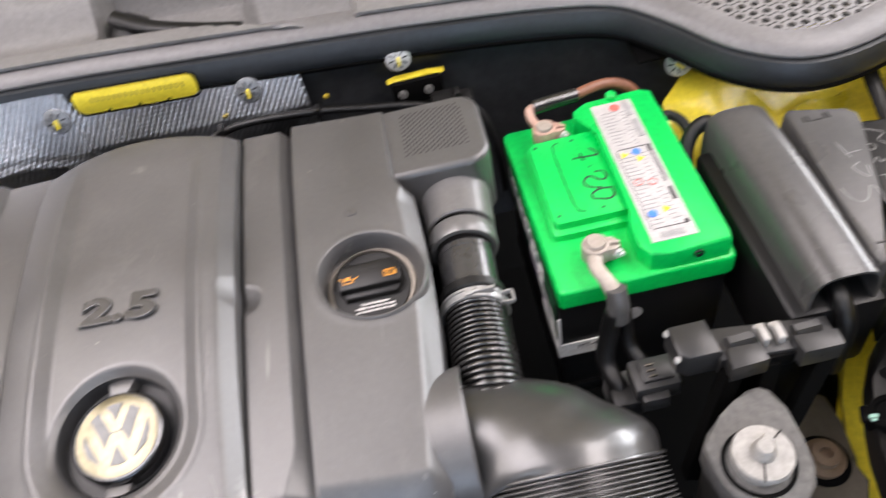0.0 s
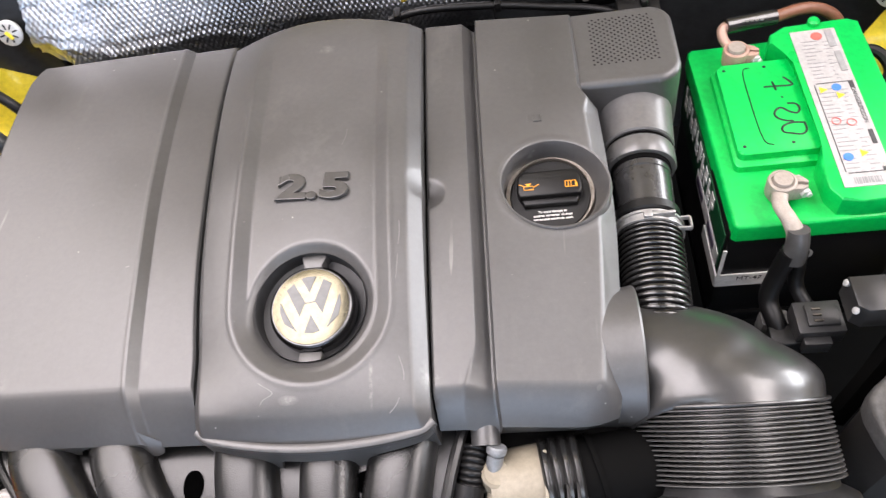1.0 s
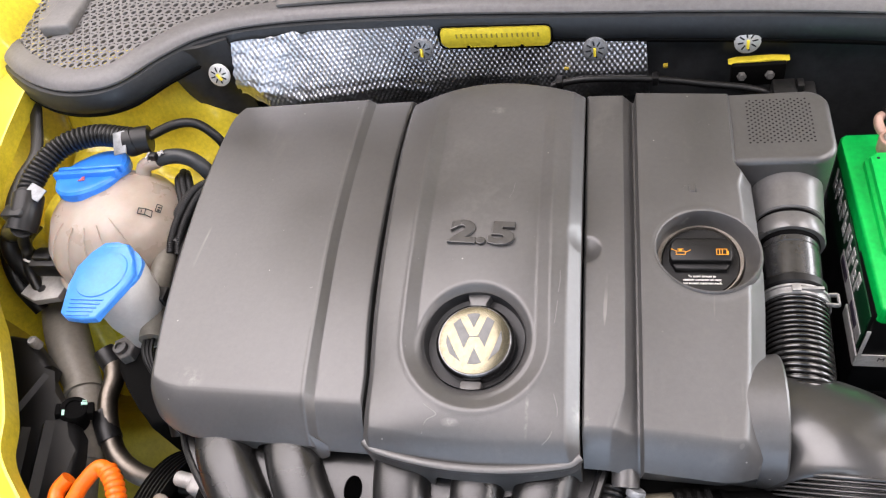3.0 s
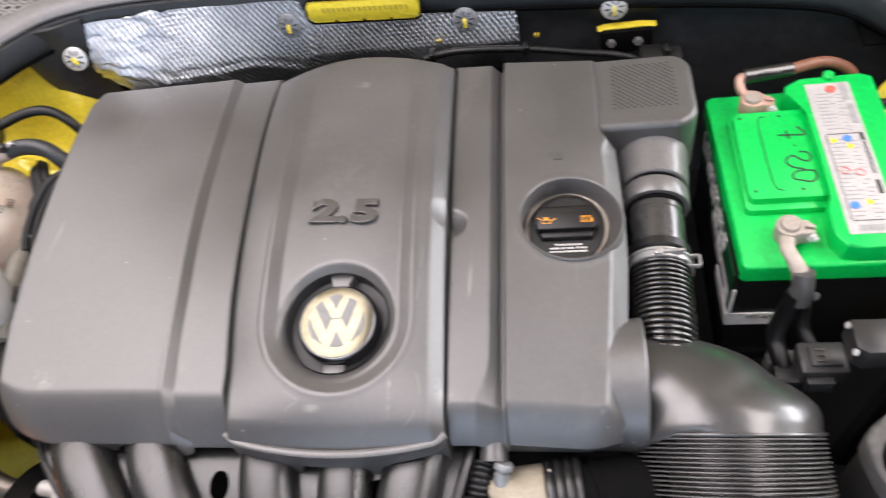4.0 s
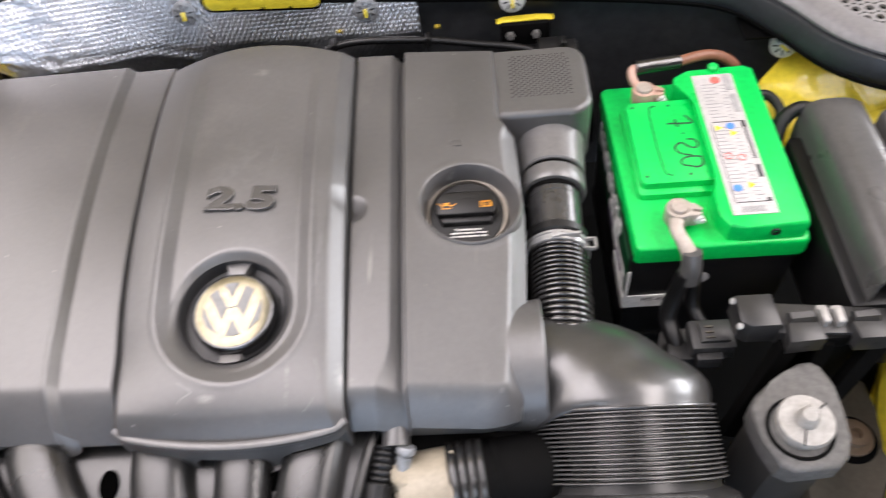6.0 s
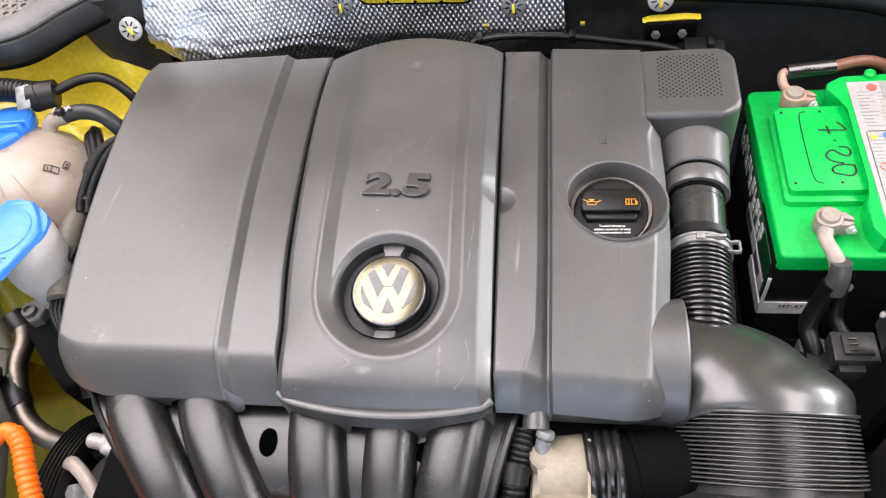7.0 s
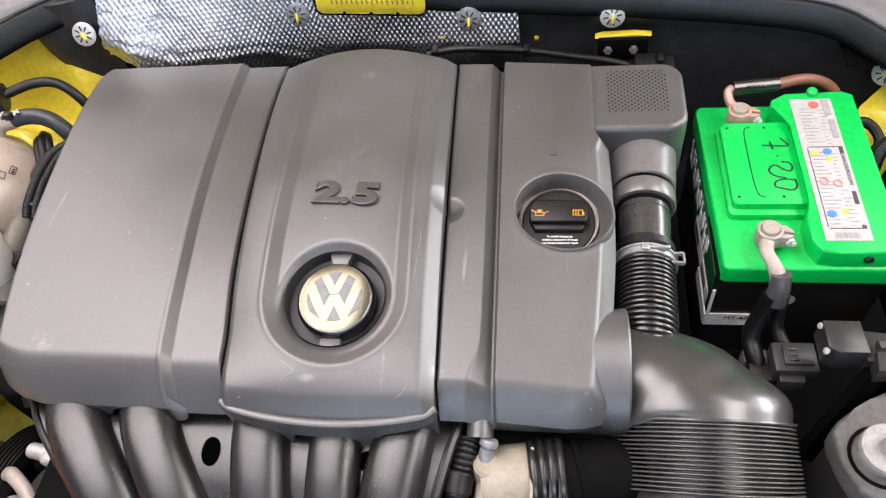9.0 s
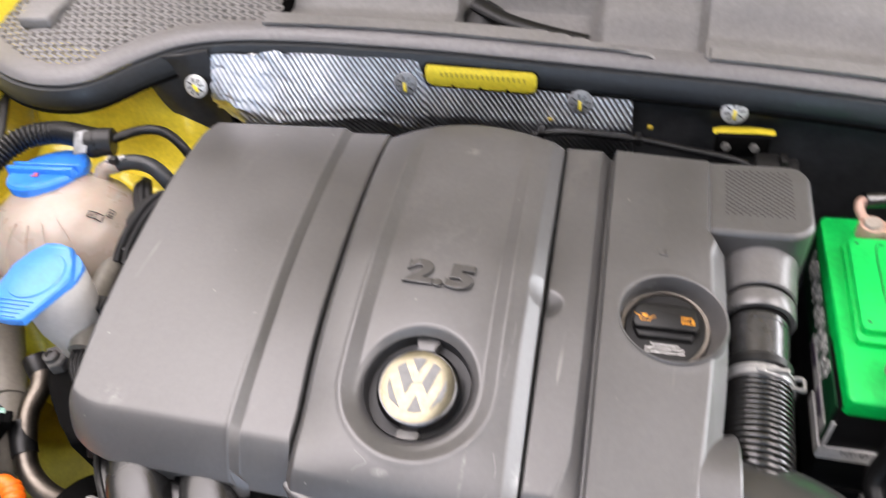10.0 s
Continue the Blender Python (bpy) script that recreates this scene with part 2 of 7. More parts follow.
def scuffed(m, spots):
    """Adds pale specks, fine scratches and a few rubbed spots to a plastic."""
    n, l = m.node_tree.nodes, m.node_tree.links
    b = n["Principled BSDF"]
    co = n.new("ShaderNodeTexCoord")
    src = b.inputs["Base Color"].links[0].from_socket

    def mapped(tex, lo, hi, amount):
        r = n.new("ShaderNodeMapRange")
        r.inputs[1].default_value, r.inputs[2].default_value, r.inputs[3].default_value, r.inputs[4].default_value = lo, hi, 0.0, amount
        l.new(tex, r.inputs[0])
        return r.outputs[0]

    def combine(a, c, op):
        x = n.new("ShaderNodeMath")
        x.operation = op
        l.new(a, x.inputs[0])
        l.new(c, x.inputs[1])
        return x.outputs[0]

    vor = n.new("ShaderNodeTexVoronoi")
    vor.inputs["Scale"].default_value = 55
    l.new(co.outputs["Object"], vor.inputs["Vector"])
    pick = n.new("ShaderNodeSeparateColor")
    l.new(vor.outputs["Color"], pick.inputs[0])
    marks = combine(mapped(vor.outputs["Distance"], 0.055, 0.03, 0.6), mapped(pick.outputs[0], 0.80, 0.82, 1.0), "MULTIPLY")
    cloud = n.new("ShaderNodeTexNoise")
    cloud.inputs["Scale"].default_value, cloud.inputs["Detail"].default_value = 11, 3
    l.new(co.outputs["Object"], cloud.inputs["Vector"])
    for turn, squeeze, scale in ((0.25, 0.05, 75), (-0.5, 0.08, 60), (1.3, 0.06, 50)):
        mp = n.new("ShaderNodeMapping")
        mp.inputs["Rotation"].default_value, mp.inputs["Scale"].default_value = (0, 0, turn), (1, squeeze, 1)
        t = n.new("ShaderNodeTexNoise")
        t.inputs["Scale"].default_value, t.inputs["Detail"].default_value = scale, 2
        l.new(co.outputs["Object"], mp.inputs[0])
        l.new(mp.outputs[0], t.inputs["Vector"])
        marks = combine(marks, combine(mapped(t.outputs[0], 0.705, 0.74, 0.20), mapped(cloud.outputs[0], 0.52, 0.66, 1.0), "MULTIPLY"), "MAXIMUM")
    rub = n.new("ShaderNodeTexNoise")
    rub.inputs["Scale"].default_value, rub.inputs["Detail"].default_value, rub.inputs["Roughness"].default_value = 70, 6, 0.7
    l.new(co.outputs["Object"], rub.inputs["Vector"])
    for (x, y, z), sx, sy, amount in spots:
        mp = n.new("ShaderNodeMapping")
        mp.vector_type = "TEXTURE"
        mp.inputs["Location"].default_value, mp.inputs["Scale"].default_value = (x, y, z), (sx, sy, 0.03)
        d = n.new("ShaderNodeVectorMath")
        d.operation = "LENGTH"
        l.new(co.outputs["Object"], mp.inputs[0])
        l.new(mp.outputs[0], d.inputs[0])
        marks = combine(marks, combine(mapped(d.outputs["Value"], 1.0, 0.3, 1.0), mapped(rub.outputs[0], 0.45, 0.68, amount), "MULTIPLY"), "MAXIMUM")
    mx = n.new("ShaderNodeMix")
    mx.data_type = "RGBA"
    l.new(marks, mx.inputs[0])
    l.new(src, mx.inputs[6])
    mx.inputs[7].default_value = (0.5, 0.48, 0.46, 1)
    l.new(mx.outputs[2], b.inputs["Base Color"])
    return m


# rubbed spots, relative to the cover's own origin
scuffed(COVER, (((-0.012, -0.198, 0.06), 0.010, 0.004, 0.35), ((-0.012, 0.175, 0.08), 0.014, 0.007, 0.28), ((0.055, -0.185, 0.06), 0.002, 0.03, 0.4),
                ((-0.29, -0.165, 0.05), 0.02, 0.012, 0.25), ((0.10, -0.18, 0.05), 0.01, 0.015, 0.4),
                ((-0.01, 0.03, 0.08), 0.05, 0.06, 0.06), ((-0.05, 0.10, 0.08), 0.03, 0.05, 0.05)))


def foil_material():
    """Aluminium foil with an embossed diamond pattern and creases."""
    m = material("embossed_foil", (0.60, 0.61, 0.64), 0.36, metal=1.0, vary=0.12, bump=0, mottle=0.12)
    n, l = m.node_tree.nodes, m.node_tree.links
    b = n["Principled BSDF"]
    co = n.new("ShaderNodeTexCoord")
    hs = []
    for ang in (0.6, -0.6):
        mp = n.new("ShaderNodeMapping")
        mp.inputs["Rotation"].default_value = (0, ang, 0)
        w = n.new("ShaderNodeTexWave")
        w.wave_type, w.bands_direction = "BANDS", "X"
        w.inputs["Scale"].default_value = 56
        l.new(co.outputs["Object"], mp.inputs[0])
        l.new(mp.outputs[0], w.inputs["Vector"])
        hs.append(w)
    add = n.new("ShaderNodeMath")
    l.new(hs[0].outputs["Fac"], add.inputs[0])
    l.new(hs[1].outputs["Fac"], add.inputs[1])
    cr = n.new("ShaderNodeTexNoise")
    cr.inputs["Scale"].default_value, cr.inputs["Detail"].default_value = 30, 4
    l.new(co.outputs["Object"], cr.inputs["Vector"])
    sep = n.new("ShaderNodeSeparateXYZ")
    l.new(co.outputs["Object"], sep.inputs[0])
    fade = n.new("ShaderNodeMapRange")
    fade.inputs[1].default_value, fade.inputs[2].default_value, fade.inputs[3].default_value, fade.inputs[4].default_value = -0.25, -0.14, 0.25, 0.9
    l.new(sep.outputs[0], fade.inputs[0])
    dots = n.new("ShaderNodeMath")
    dots.operation = "MULTIPLY"
    l.new(add.outputs[0], dots.inputs[0])
    l.new(fade.outputs[0], dots.inputs[1])
    mulc = n.new("ShaderNodeMath")
    mulc.operation = "MULTIPLY_ADD"
    mulc.inputs[1].default_value = 2.0
    l.new(cr.outputs[0], mulc.inputs[0])
    l.new(dots.outputs[0], mulc.inputs[2])
    bp = n.new("ShaderNodeBump")
    bp.inputs["Strength"].default_value, bp.inputs["Distance"].default_value = 0.50, 0.0017
    l.new(mulc.outputs[0], bp.inputs["Height"])
    l.new(bp.outputs[0], b.inputs["Normal"])
    return m


FOIL = foil_material()

# ---- building helpers ----
BASE = {}


def thing(name, label, category, at=(0, 0, 0), kind="", group=""):
    ob = new(name)
    ob.empty_display_size = 0.02
    ob.location = at
    BASE[ob.name] = Vector(at)
    return tagged(ob, label, category, group, kind)


def part(name, bm, mat, parent=None, label="", smooth=35):
    """Links a bmesh, built in world metres, as one mesh object under a thing or a part."""
    origin = BASE.get(parent.name, Vector()) if parent else Vector()
    bmesh.ops.translate(bm, verts=bm.verts, vec=-origin)
    me = bpy.data.meshes.new(name)
    bmesh.ops.recalc_face_normals(bm, faces=bm.faces)
    bm.to_mesh(me)
    bm.free()
    me.materials.append(mat)
    if smooth:
        me.polygons.foreach_set("use_smooth", [True] * len(me.polygons))
        me.set_sharp_from_angle(angle=radians(smooth))
    ob = new(name, me)
    if parent:
        ob.parent = parent
        BASE[ob.name] = origin
    if label:
        tagged(ob, label)
    return ob


def lone(name, bm, mat, label, category, kind="", group="", smooth=35):
    return tagged(part(name, bm, mat, None, "", smooth), label, category, group, kind)


def merge(*bms):
    out = bms[0]
    for b in bms[1:]:
        me = bpy.data.meshes.new("tmp")
        b.to_mesh(me)
        b.free()
        out.from_mesh(me)
        bpy.data.meshes.remove(me)
    return out


def moved(bm, m):
    bmesh.ops.transform(bm, matrix=m, verts=bm.verts)
    return bm


def rbox(x0, x1, y0, y1, z0, z1, r=0.003, seg=2):
    bm = bmesh.new()
    bmesh.ops.create_cube(bm, size=1)
    moved(bm, Matrix.LocRotScale(((x0 + x1) / 2, (y0 + y1) / 2, (z0 + z1) / 2), None, (abs(x1 - x0), abs(y1 - y0), abs(z1 - z0))))
    if r:
        bmesh.ops.bevel(bm, geom=bm.edges[:], offset=r, segments=seg, profile=0.5, affect="EDGES")
    return bm


def prism(pts, z0, z1, r=0.0, seg=2):
    """A flat outline raised from z0 to z1, with rounded top edges."""
    bm = bmesh.new()
    lo = [bm.verts.new((x, y, z0)) for x, y in pts]
    hi = [bm.verts.new((x, y, z1)) for x, y in pts]
    n = len(pts)
    bm.faces.new(lo[::-1])
    top = bm.faces.new(hi)
    for i in range(n):
        bm.faces.new((lo[i], lo[(i + 1) % n], hi[(i + 1) % n], hi[i]))
    if r:
        bmesh.ops.bevel(bm, geom=list(top.edges), offset=r, segments=seg, profile=0.5, affect="EDGES")
    return bm


def rounded(x0, x1, y0, y1, r, k=5):
    pts = []
    for cx, cy, a0 in ((x1 - r, y1 - r, 0), (x0 + r, y1 - r, 90), (x0 + r, y0 + r, 180), (x1 - r, y0 + r, 270)):
        for i in range(k + 1):
            a = radians(a0 + 90 * i / k)
            pts.append((cx + r * math.cos(a), cy + r * math.sin(a)))
    return pts


def spline(pts, n=10):
    """A smooth line through the points."""
    p = [Vector(q) for q in pts]
    p = [p[0] * 2 - p[1]] + p + [p[-1] * 2 - p[-2]]
    out = []
    for i in range(1, len(p) - 2):
        a, b, c, d = p[i - 1:i + 3]
        for k in range(n):
            t = k / n
            out.append(0.5 * ((2 * b) + (c - a) * t + (2 * a - 5 * b + 4 * c - d) * t * t + (3 * b - a - 3 * c + d) * t ** 3))
    out.append(p[-2])
    return out


def tube(pts, radius, seg=16, n=8, caps=True, flat=1.0, raw=False, square=1.0):
    """A round bar or hose along a line; radius is a number or a function of the share of the way."""
    line = [Vector(q) for q in pts] if raw else spline(pts, n)
    total = [0.0]
    for a, b in zip(line, line[1:]):
        total.append(total[-1] + (b - a).length)
    bm = bmesh.new()
    rings, up = [], None
    for i, q in enumerate(line):
        d = (line[min(i + 1, len(line) - 1)] - line[max(i - 1, 0)]).normalized()
        if up is None:
            up = d.orthogonal().normalized() if abs(d.z) > 0.95 else (Vector((0, 0, 1)) - d * d.z).normalized()
        up = (up - d * up.dot(d)).normalized()
        side = d.cross(up)
        r = radius(total[i] / total[-1]) if callable(radius) else radius
        ring = []
        for k in range(seg):
            c, s = math.cos(2 * math.pi * k / seg), math.sin(2 * math.pi * k / seg)
            c, s = math.copysign(abs(c) ** square, c), math.copysign(abs(s) ** square, s)
            ring.append(bm.verts.new(q + side * (r * c) + up * (r * flat * s)))
        rings.append(ring)
    for a, b in zip(rings, rings[1:]):
        for k in range(seg):
            bm.faces.new((a[k], a[(k + 1) % seg], b[(k + 1) % seg], b[k]))
    if caps:
        bm.faces.new(rings[0][::-1])
        bm.faces.new(rings[-1])
    return bm


def ribbed(pts, radius, ribs, depth=0.12, seg=24, per=6, caps=True, flat=1.0, crest=0.37):
    """A corrugated hose: rings of changing radius along a smooth line, evenly spaced."""
    base = spline(pts, 12)
    length = [0.0]
    for a, b in zip(base, base[1:]):
        length.append(length[-1] + (b - a).length)
    line, m = [], ribs * per
    for i in range(m + 1):
        s = length[-1] * i / m
        k = max(j for j in range(len(base)) if length[j] <= s + 1e-9)
        if k >= len(base) - 1:
            line.append(base[-1])
        else:
            line.append(base[k].lerp(base[k + 1], (s - length[k]) / (length[k + 1] - length[k])))

    def r(share):
        f = (share * ribs) % 1.0 - 0.5
        base_r = radius(share) if callable(radius) else radius
        return base_r * (1 - depth + depth * max(0.0, 1 - abs(f / crest) ** 3.5) ** 0.4)
    return tube(line, r, seg, caps=caps, flat=flat, raw=True)


def lathe(profile, m=Matrix(), seg=32):
    """A turned body from (radius, height) pairs round the z axis of the pose m."""
    bm = bmesh.new()
    rings = []
    for r, h in profile:
        if r < 1e-6:
            rings.append([bm.verts.new((0, 0, h))])
        else:
            rings.append([bm.verts.new((r * math.cos(2 * math.pi * k / seg), r * math.sin(2 * math.pi * k / seg), h)) for k in range(seg)])
    for a, b in zip(rings, rings[1:]):
        for k in range(seg):
            q = [a[k % len(a)], a[(k + 1) % len(a)], b[(k + 1) % len(b)], b[k % len(b)]]
            q = [v for i, v in enumerate(q) if v not in q[:i]]
            if len(q) > 2:
                bm.faces.new(q)
    return moved(bm, m)


def axis_pose(at, direction, up=(0, 0, 1)):
    """A pose whose z axis points along direction."""
    return Matrix.Translation(at) @ Vector(direction).normalized().to_track_quat("Z", "Y").to_matrix().to_4x4()


def grid(f, us, vs, thick=0.0):
    """A sheet of points f(u, v)."""
    bm = bmesh.new()
    rows = [[bm.verts.new(f(u, v)) for u in us] for v in vs]
    for a, b in zip(rows, rows[1:]):
        for k in range(len(us) - 1):
            bm.faces.new((a[k], a[k + 1], b[k + 1], b[k]))
    if thick:
        bmesh.ops.recalc_face_normals(bm, faces=bm.faces)
        bmesh.ops.solidify(bm, geom=bm.faces[:], thickness=thick)
    return bm


def steps(n):
    return [i / n for i in range(n + 1)]


def curve(pairs):
    """A smooth function through (x, y) pairs."""
    xs, ys = [p[0] for p in pairs], [p[1] for p in pairs]

    def f(x):
        if x <= xs[0]:
            return ys[0] + (x - xs[0]) * (ys[1] - ys[0]) / (xs[1] - xs[0])
        if x >= xs[-1]:
            return ys[-1] + (x - xs[-1]) * (ys[-1] - ys[-2]) / (xs[-1] - xs[-2])
        i = max(k for k in range(len(xs) - 1) if xs[k] <= x)
        slopes = [(ys[min(k + 1, len(xs) - 1)] - ys[max(k - 1, 0)]) / (xs[min(k + 1, len(xs) - 1)] - xs[max(k - 1, 0)]) for k in (i, i + 1)]
        h = xs[i + 1] - xs[i]
        t = (x - xs[i]) / h
        return (2 * t ** 3 - 3 * t * t + 1) * ys[i] + (t ** 3 - 2 * t * t + t) * h * slopes[0] + (-2 * t ** 3 + 3 * t * t) * ys[i + 1] + (t ** 3 - t * t) * h * slopes[1]
    return f


def sweep(line, profile, closed=True):
    """A profile of (towards the front, up) pairs drawn along a line that runs in plan."""
    bm = bmesh.new()
    rings = []
    for i, q in enumerate(line):
        d = (line[min(i + 1, len(line) - 1)] - line[max(i - 1, 0)])
        out = Vector((d.y, -d.x, 0)).normalized()
        rings.append([bm.verts.new(q + out * a + Vector((0, 0, b))) for a, b in profile])
    n = len(profile)
    for a, b in zip(rings, rings[1:]):
        for k in range(n if closed else n - 1):
            bm.faces.new((a[k], a[(k + 1) % n], b[(k + 1) % n], b[k]))
    if closed:
        bm.faces.new(rings[0][::-1])
        bm.faces.new(rings[-1])
    return bm


def ease(a, b, x):
    t = max(0.0, min(1.0, (x - a) / (b - a)))
    return t * t * (3 - 2 * t)


def lettering(body, size, m, depth=0.0004, align="CENTER", bold=0.0, bevel=0.0, flush="CENTER"):
    """Text with the built-in font as a bmesh at the pose m (x along the line, y up the letters)."""
    c = bpy.data.curves.new("text", "FONT")
    c.body, c.size, c.extrude, c.align_x, c.align_y, c.offset = body, size, depth / 2, align, "CENTER", bold
    if flush != "CENTER":
        c.align_y = flush
        m = m @ Matrix.Translation((0, -0.36 * size, 0))
    c.resolution_u, c.bevel_depth, c.bevel_resolution = 3, bevel, 1
    ob = bpy.data.objects.new("text", c)
    me = bpy.data.meshes.new_from_object(ob)
    bm = bmesh.new()
    bm.from_mesh(me)
    bpy.data.objects.remove(ob)
    bpy.data.curves.remove(c)
    bpy.data.meshes.remove(me)
    return moved(bm, m)


def loaf(x0, x1, y0, y1, z0, z1, corner, edge, k=6):
    """A box with rounded upright corners and a rounded top edge."""
    bm = bmesh.new()
    rings = []
    for h, inset in [(z0, 0.0)] + [(z1 - edge + edge * math.sin(radians(90 * i / k)), edge * (1 - math.cos(radians(90 * i / k)))) for i in range(k + 1)]:
        rings.append([bm.verts.new((x, y, h)) for x, y in rounded(x0 + inset, x1 - inset, y0 + inset, y1 - inset, corner - inset * 0.9, 8)])
    for a, b in zip(rings, rings[1:]):
        for i in range(len(a)):
            j = (i + 1) % len(a)
            bm.faces.new((a[i], a[j], b[j], b[i]))
    bm.faces.new(rings[-1])
    bm.faces.new(rings[0][::-1])
    return bm


def flat_bar(x0, x1, y0, y1, z, h=0.0006):
    return rbox(x0, x1, y0, y1, z, z + h, 0)

# ---- the workshop: plain floor, walls and ceiling that close the place ----
for nm, b, mt in (
    ("floor", (-5, 5, -5, 5, -0.1, 0.0), CONCRETE), ("ceiling", (-5, 5, -5, 5, 3.0, 3.1), WALL),
    ("wall_north", (-5, 5, 5, 5.1, 0, 3), WALL), ("wall_south", (-5, -2.2, -5.1, -5, 0, 3), WALL), ("wall_south_2", (1.6, 5, -5.1, -5, 0, 3), WALL), ("wall_south_3", (-2.2, 1.6, -5.1, -5, 2.4, 3), WALL),
    ("wall_east", (5, 5.1, -5, 0.8, 0, 3), WALL), ("wall_east_2", (5, 5.1, 4.4, 5, 0, 3), WALL), ("wall_east_3", (5, 5.1, 0.8, 4.4, 0, 1), WALL), ("wall_east_4", (5, 5.1, 0.8, 4.4, 2.8, 3), WALL), ("wall_west", (-5.1, -5, -5, 5, 0, 3), WALL),
):
    lone(nm, rbox(*b, 0), mt, "plain painted workshop " + nm.split("_")[0], nm.split("_")[0], "structure", smooth=0)
for lx, ly, lz, sx, sy, watts, tint in LAMPS:
    fix = thing("ceiling_light", "white rectangular light panel on the ceiling", "lamp", (lx, ly, 3.0), group="ceiling lights")
    part("frame", rbox(lx - sx / 2 - 0.03, lx + sx / 2 + 0.03, ly - sy / 2 - 0.03, ly + sy / 2 + 0.03, 2.965, 3.0, 0.004), WALL, fix)
    part("diffuser", rbox(lx - sx / 2, lx + sx / 2, ly - sy / 2, ly + sy / 2, 2.955, 2.966, 0.002), LIT, fix)


# ---- engine cover ----
CREST = curve([(0.23, 0.893), (0.255, 0.914), (0.275, 0.931), (0.31, 0.944), (0.36, 0.955), (0.42, 0.963), (0.50, 0.967), (0.60, 0.964), (0.67, 0.957), (0.72, 0.948)])
SHELF = curve([(0.25, 0.926), (0.28, 0.930), (0.32, 0.9345), (0.38, 0.939), (0.46, 0.9415), (0.56, 0.9415), (0.64, 0.939), (0.73, 0.932)])


def slant(d, r, drop):
    """A bevel with a crisp but rounded crease."""
    t = 1 - max(0.0, d) / r
    if t <= 0:
        return 0.0
    return drop * (t * t / 0.5 if t < 0.25 else 0.125 + (t - 0.25) * 0.875 / 0.75)


def samples(n, near, far, width):
    s = set(round(i / n, 5) for i in range(n + 1))
    for k in (0.0, 0.01, 0.04, 0.09, 0.17, 0.28, 0.42, 0.6, 0.7, 0.76, 0.82, 0.88, 0.94, 1.0):
        if near:
            s.add(round(k * near / width, 5))
        if far:
            s.add(round(1 - k * far / width, 5))
    return sorted(s)


def panel(xl, xr, yf, yb, top, edges, nu, nv, skirt, holes=(), crease=None, share=0.36, tuck=0.0, dense=()):
    """A moulded cover panel: a domed sheet whose borders slant down, round holes, and a skirt to the height skirt(x, y)."""
    (rl, dl), (rr, dr), (rf, df), (rb, db) = edges
    right = rr if callable(rr) else (lambda y: rr)
    us, vs = samples(nu, rl, right(0.4), xr(0.5) - xl(0.5)), samples(nv, rf, rb, 0.45)
    if crease:
        us = sorted(set(us) | {round(share + k, 5) for k in dense})
    bm = bmesh.new()
    rows = []
    for v in vs:
        row = []
        for u in us:
            y = yf(u) + (yb(u) - yf(u)) * v
            x = xl(y) + (xr(y) - xl(y)) * u
            if crease:
                x = xl(y) + (crease(y) - xl(y)) * u / share if u < share else crease(y) + (xr(y) - crease(y)) * (u - share) / (1 - share)
            drops = (slant(x - xl(y), rl, dl), slant(xr(y) - x, right(y), dr), df * max(0.0, 1 - (y - yf(u)) / rf) ** 1.6, slant(yb(u) - y, rb, db))
            z = top(x, y) - sum(d ** 3 for d in drops) ** (1 / 3)
            row.append(bm.verts.new((x, y, z)))
        rows.append(row)
    for a, b in zip(rows, rows[1:]):
        for k in range(len(us) - 1):
            bm.faces.new((a[k], a[k + 1], b[k + 1], b[k]))
    rim = rows[0][:-1] + [r[-1] for r in rows[:-1]] + rows[-1][:0:-1] + [r[0] for r in rows[:0:-1]]
    front = set(rows[0])
    low = [bm.verts.new((v.co.x, v.co.y + (tuck if v in front else 0.0), min(v.co.z - 0.002, skirt(v.co.x, v.co.y)))) for v in rim]
    for i in range(len(rim)):
        j = (i + 1) % len(rim)
        bm.faces.new((rim[i], rim[j], low[j], low[i]))
    for cx, cy, r in holes:
        gone = [f for f in bm.faces if (f.calc_center_median().xy - Vector((cx, cy))).length < r and f.calc_center_median().z > 0.9]
        bmesh.ops.delete(bm, geom=gone, context="FACES")
        for v in bm.verts:
            if v.is_boundary and (v.co.xy - Vector((cx, cy))).length < r * 1.25:
                d = (v.co.xy - Vector((cx, cy))).normalized() * r
                v.co.x, v.co.y = cx + d.x, cy + d.y
                v.co.z = min(v.co.z, top(v.co.x, v.co.y))
    return bm


VX, VY = -0.280, 0.362          # emblem
OX, OY = -0.0700, 0.4770        # oil filler well
SX, SY = -0.185, 0.474          # fastener bowl at the seam
gap_l = curve([(0.25, -0.375), (0.32, -0.382), (0.40, -0.390), (0.50, -0.3975), (0.60, -0.405), (0.71, -0.411)])
gap_r = curve([(0.25, -0.1785), (0.32, -0.181), (0.40, -0.184), (0.50, -0.1875), (0.60, -0.191), (0.71, -0.195)])
step_l = curve([(0.25, -0.433), (0.32, -0.443), (0.40, -0.451), (0.50, -0.461), (0.60, -0.467), (0.72, -0.472)])
groove = curve([(0.25, -0.130), (0.35, -0.132), (0.45, -0.1342), (0.55, -0.137), (0.70, -0.141)])
tail = lambda y: 0.045 * (1 - math.sqrt(max(0, 1 - max(0, (y - 0.685) / 0.050) ** 2)))
flank = curve([(0.26, -0.617), (0.32, -0.631), (0.40, -0.646), (0.50, -0.660), (0.60, -0.670), (0.72, -0.676)])
outer_l = lambda y: flank(y) + tail(y) + 0.014 * (1 - math.sqrt(max(0, 1 - max(0, (0.330 - y) / 0.060) ** 2)))
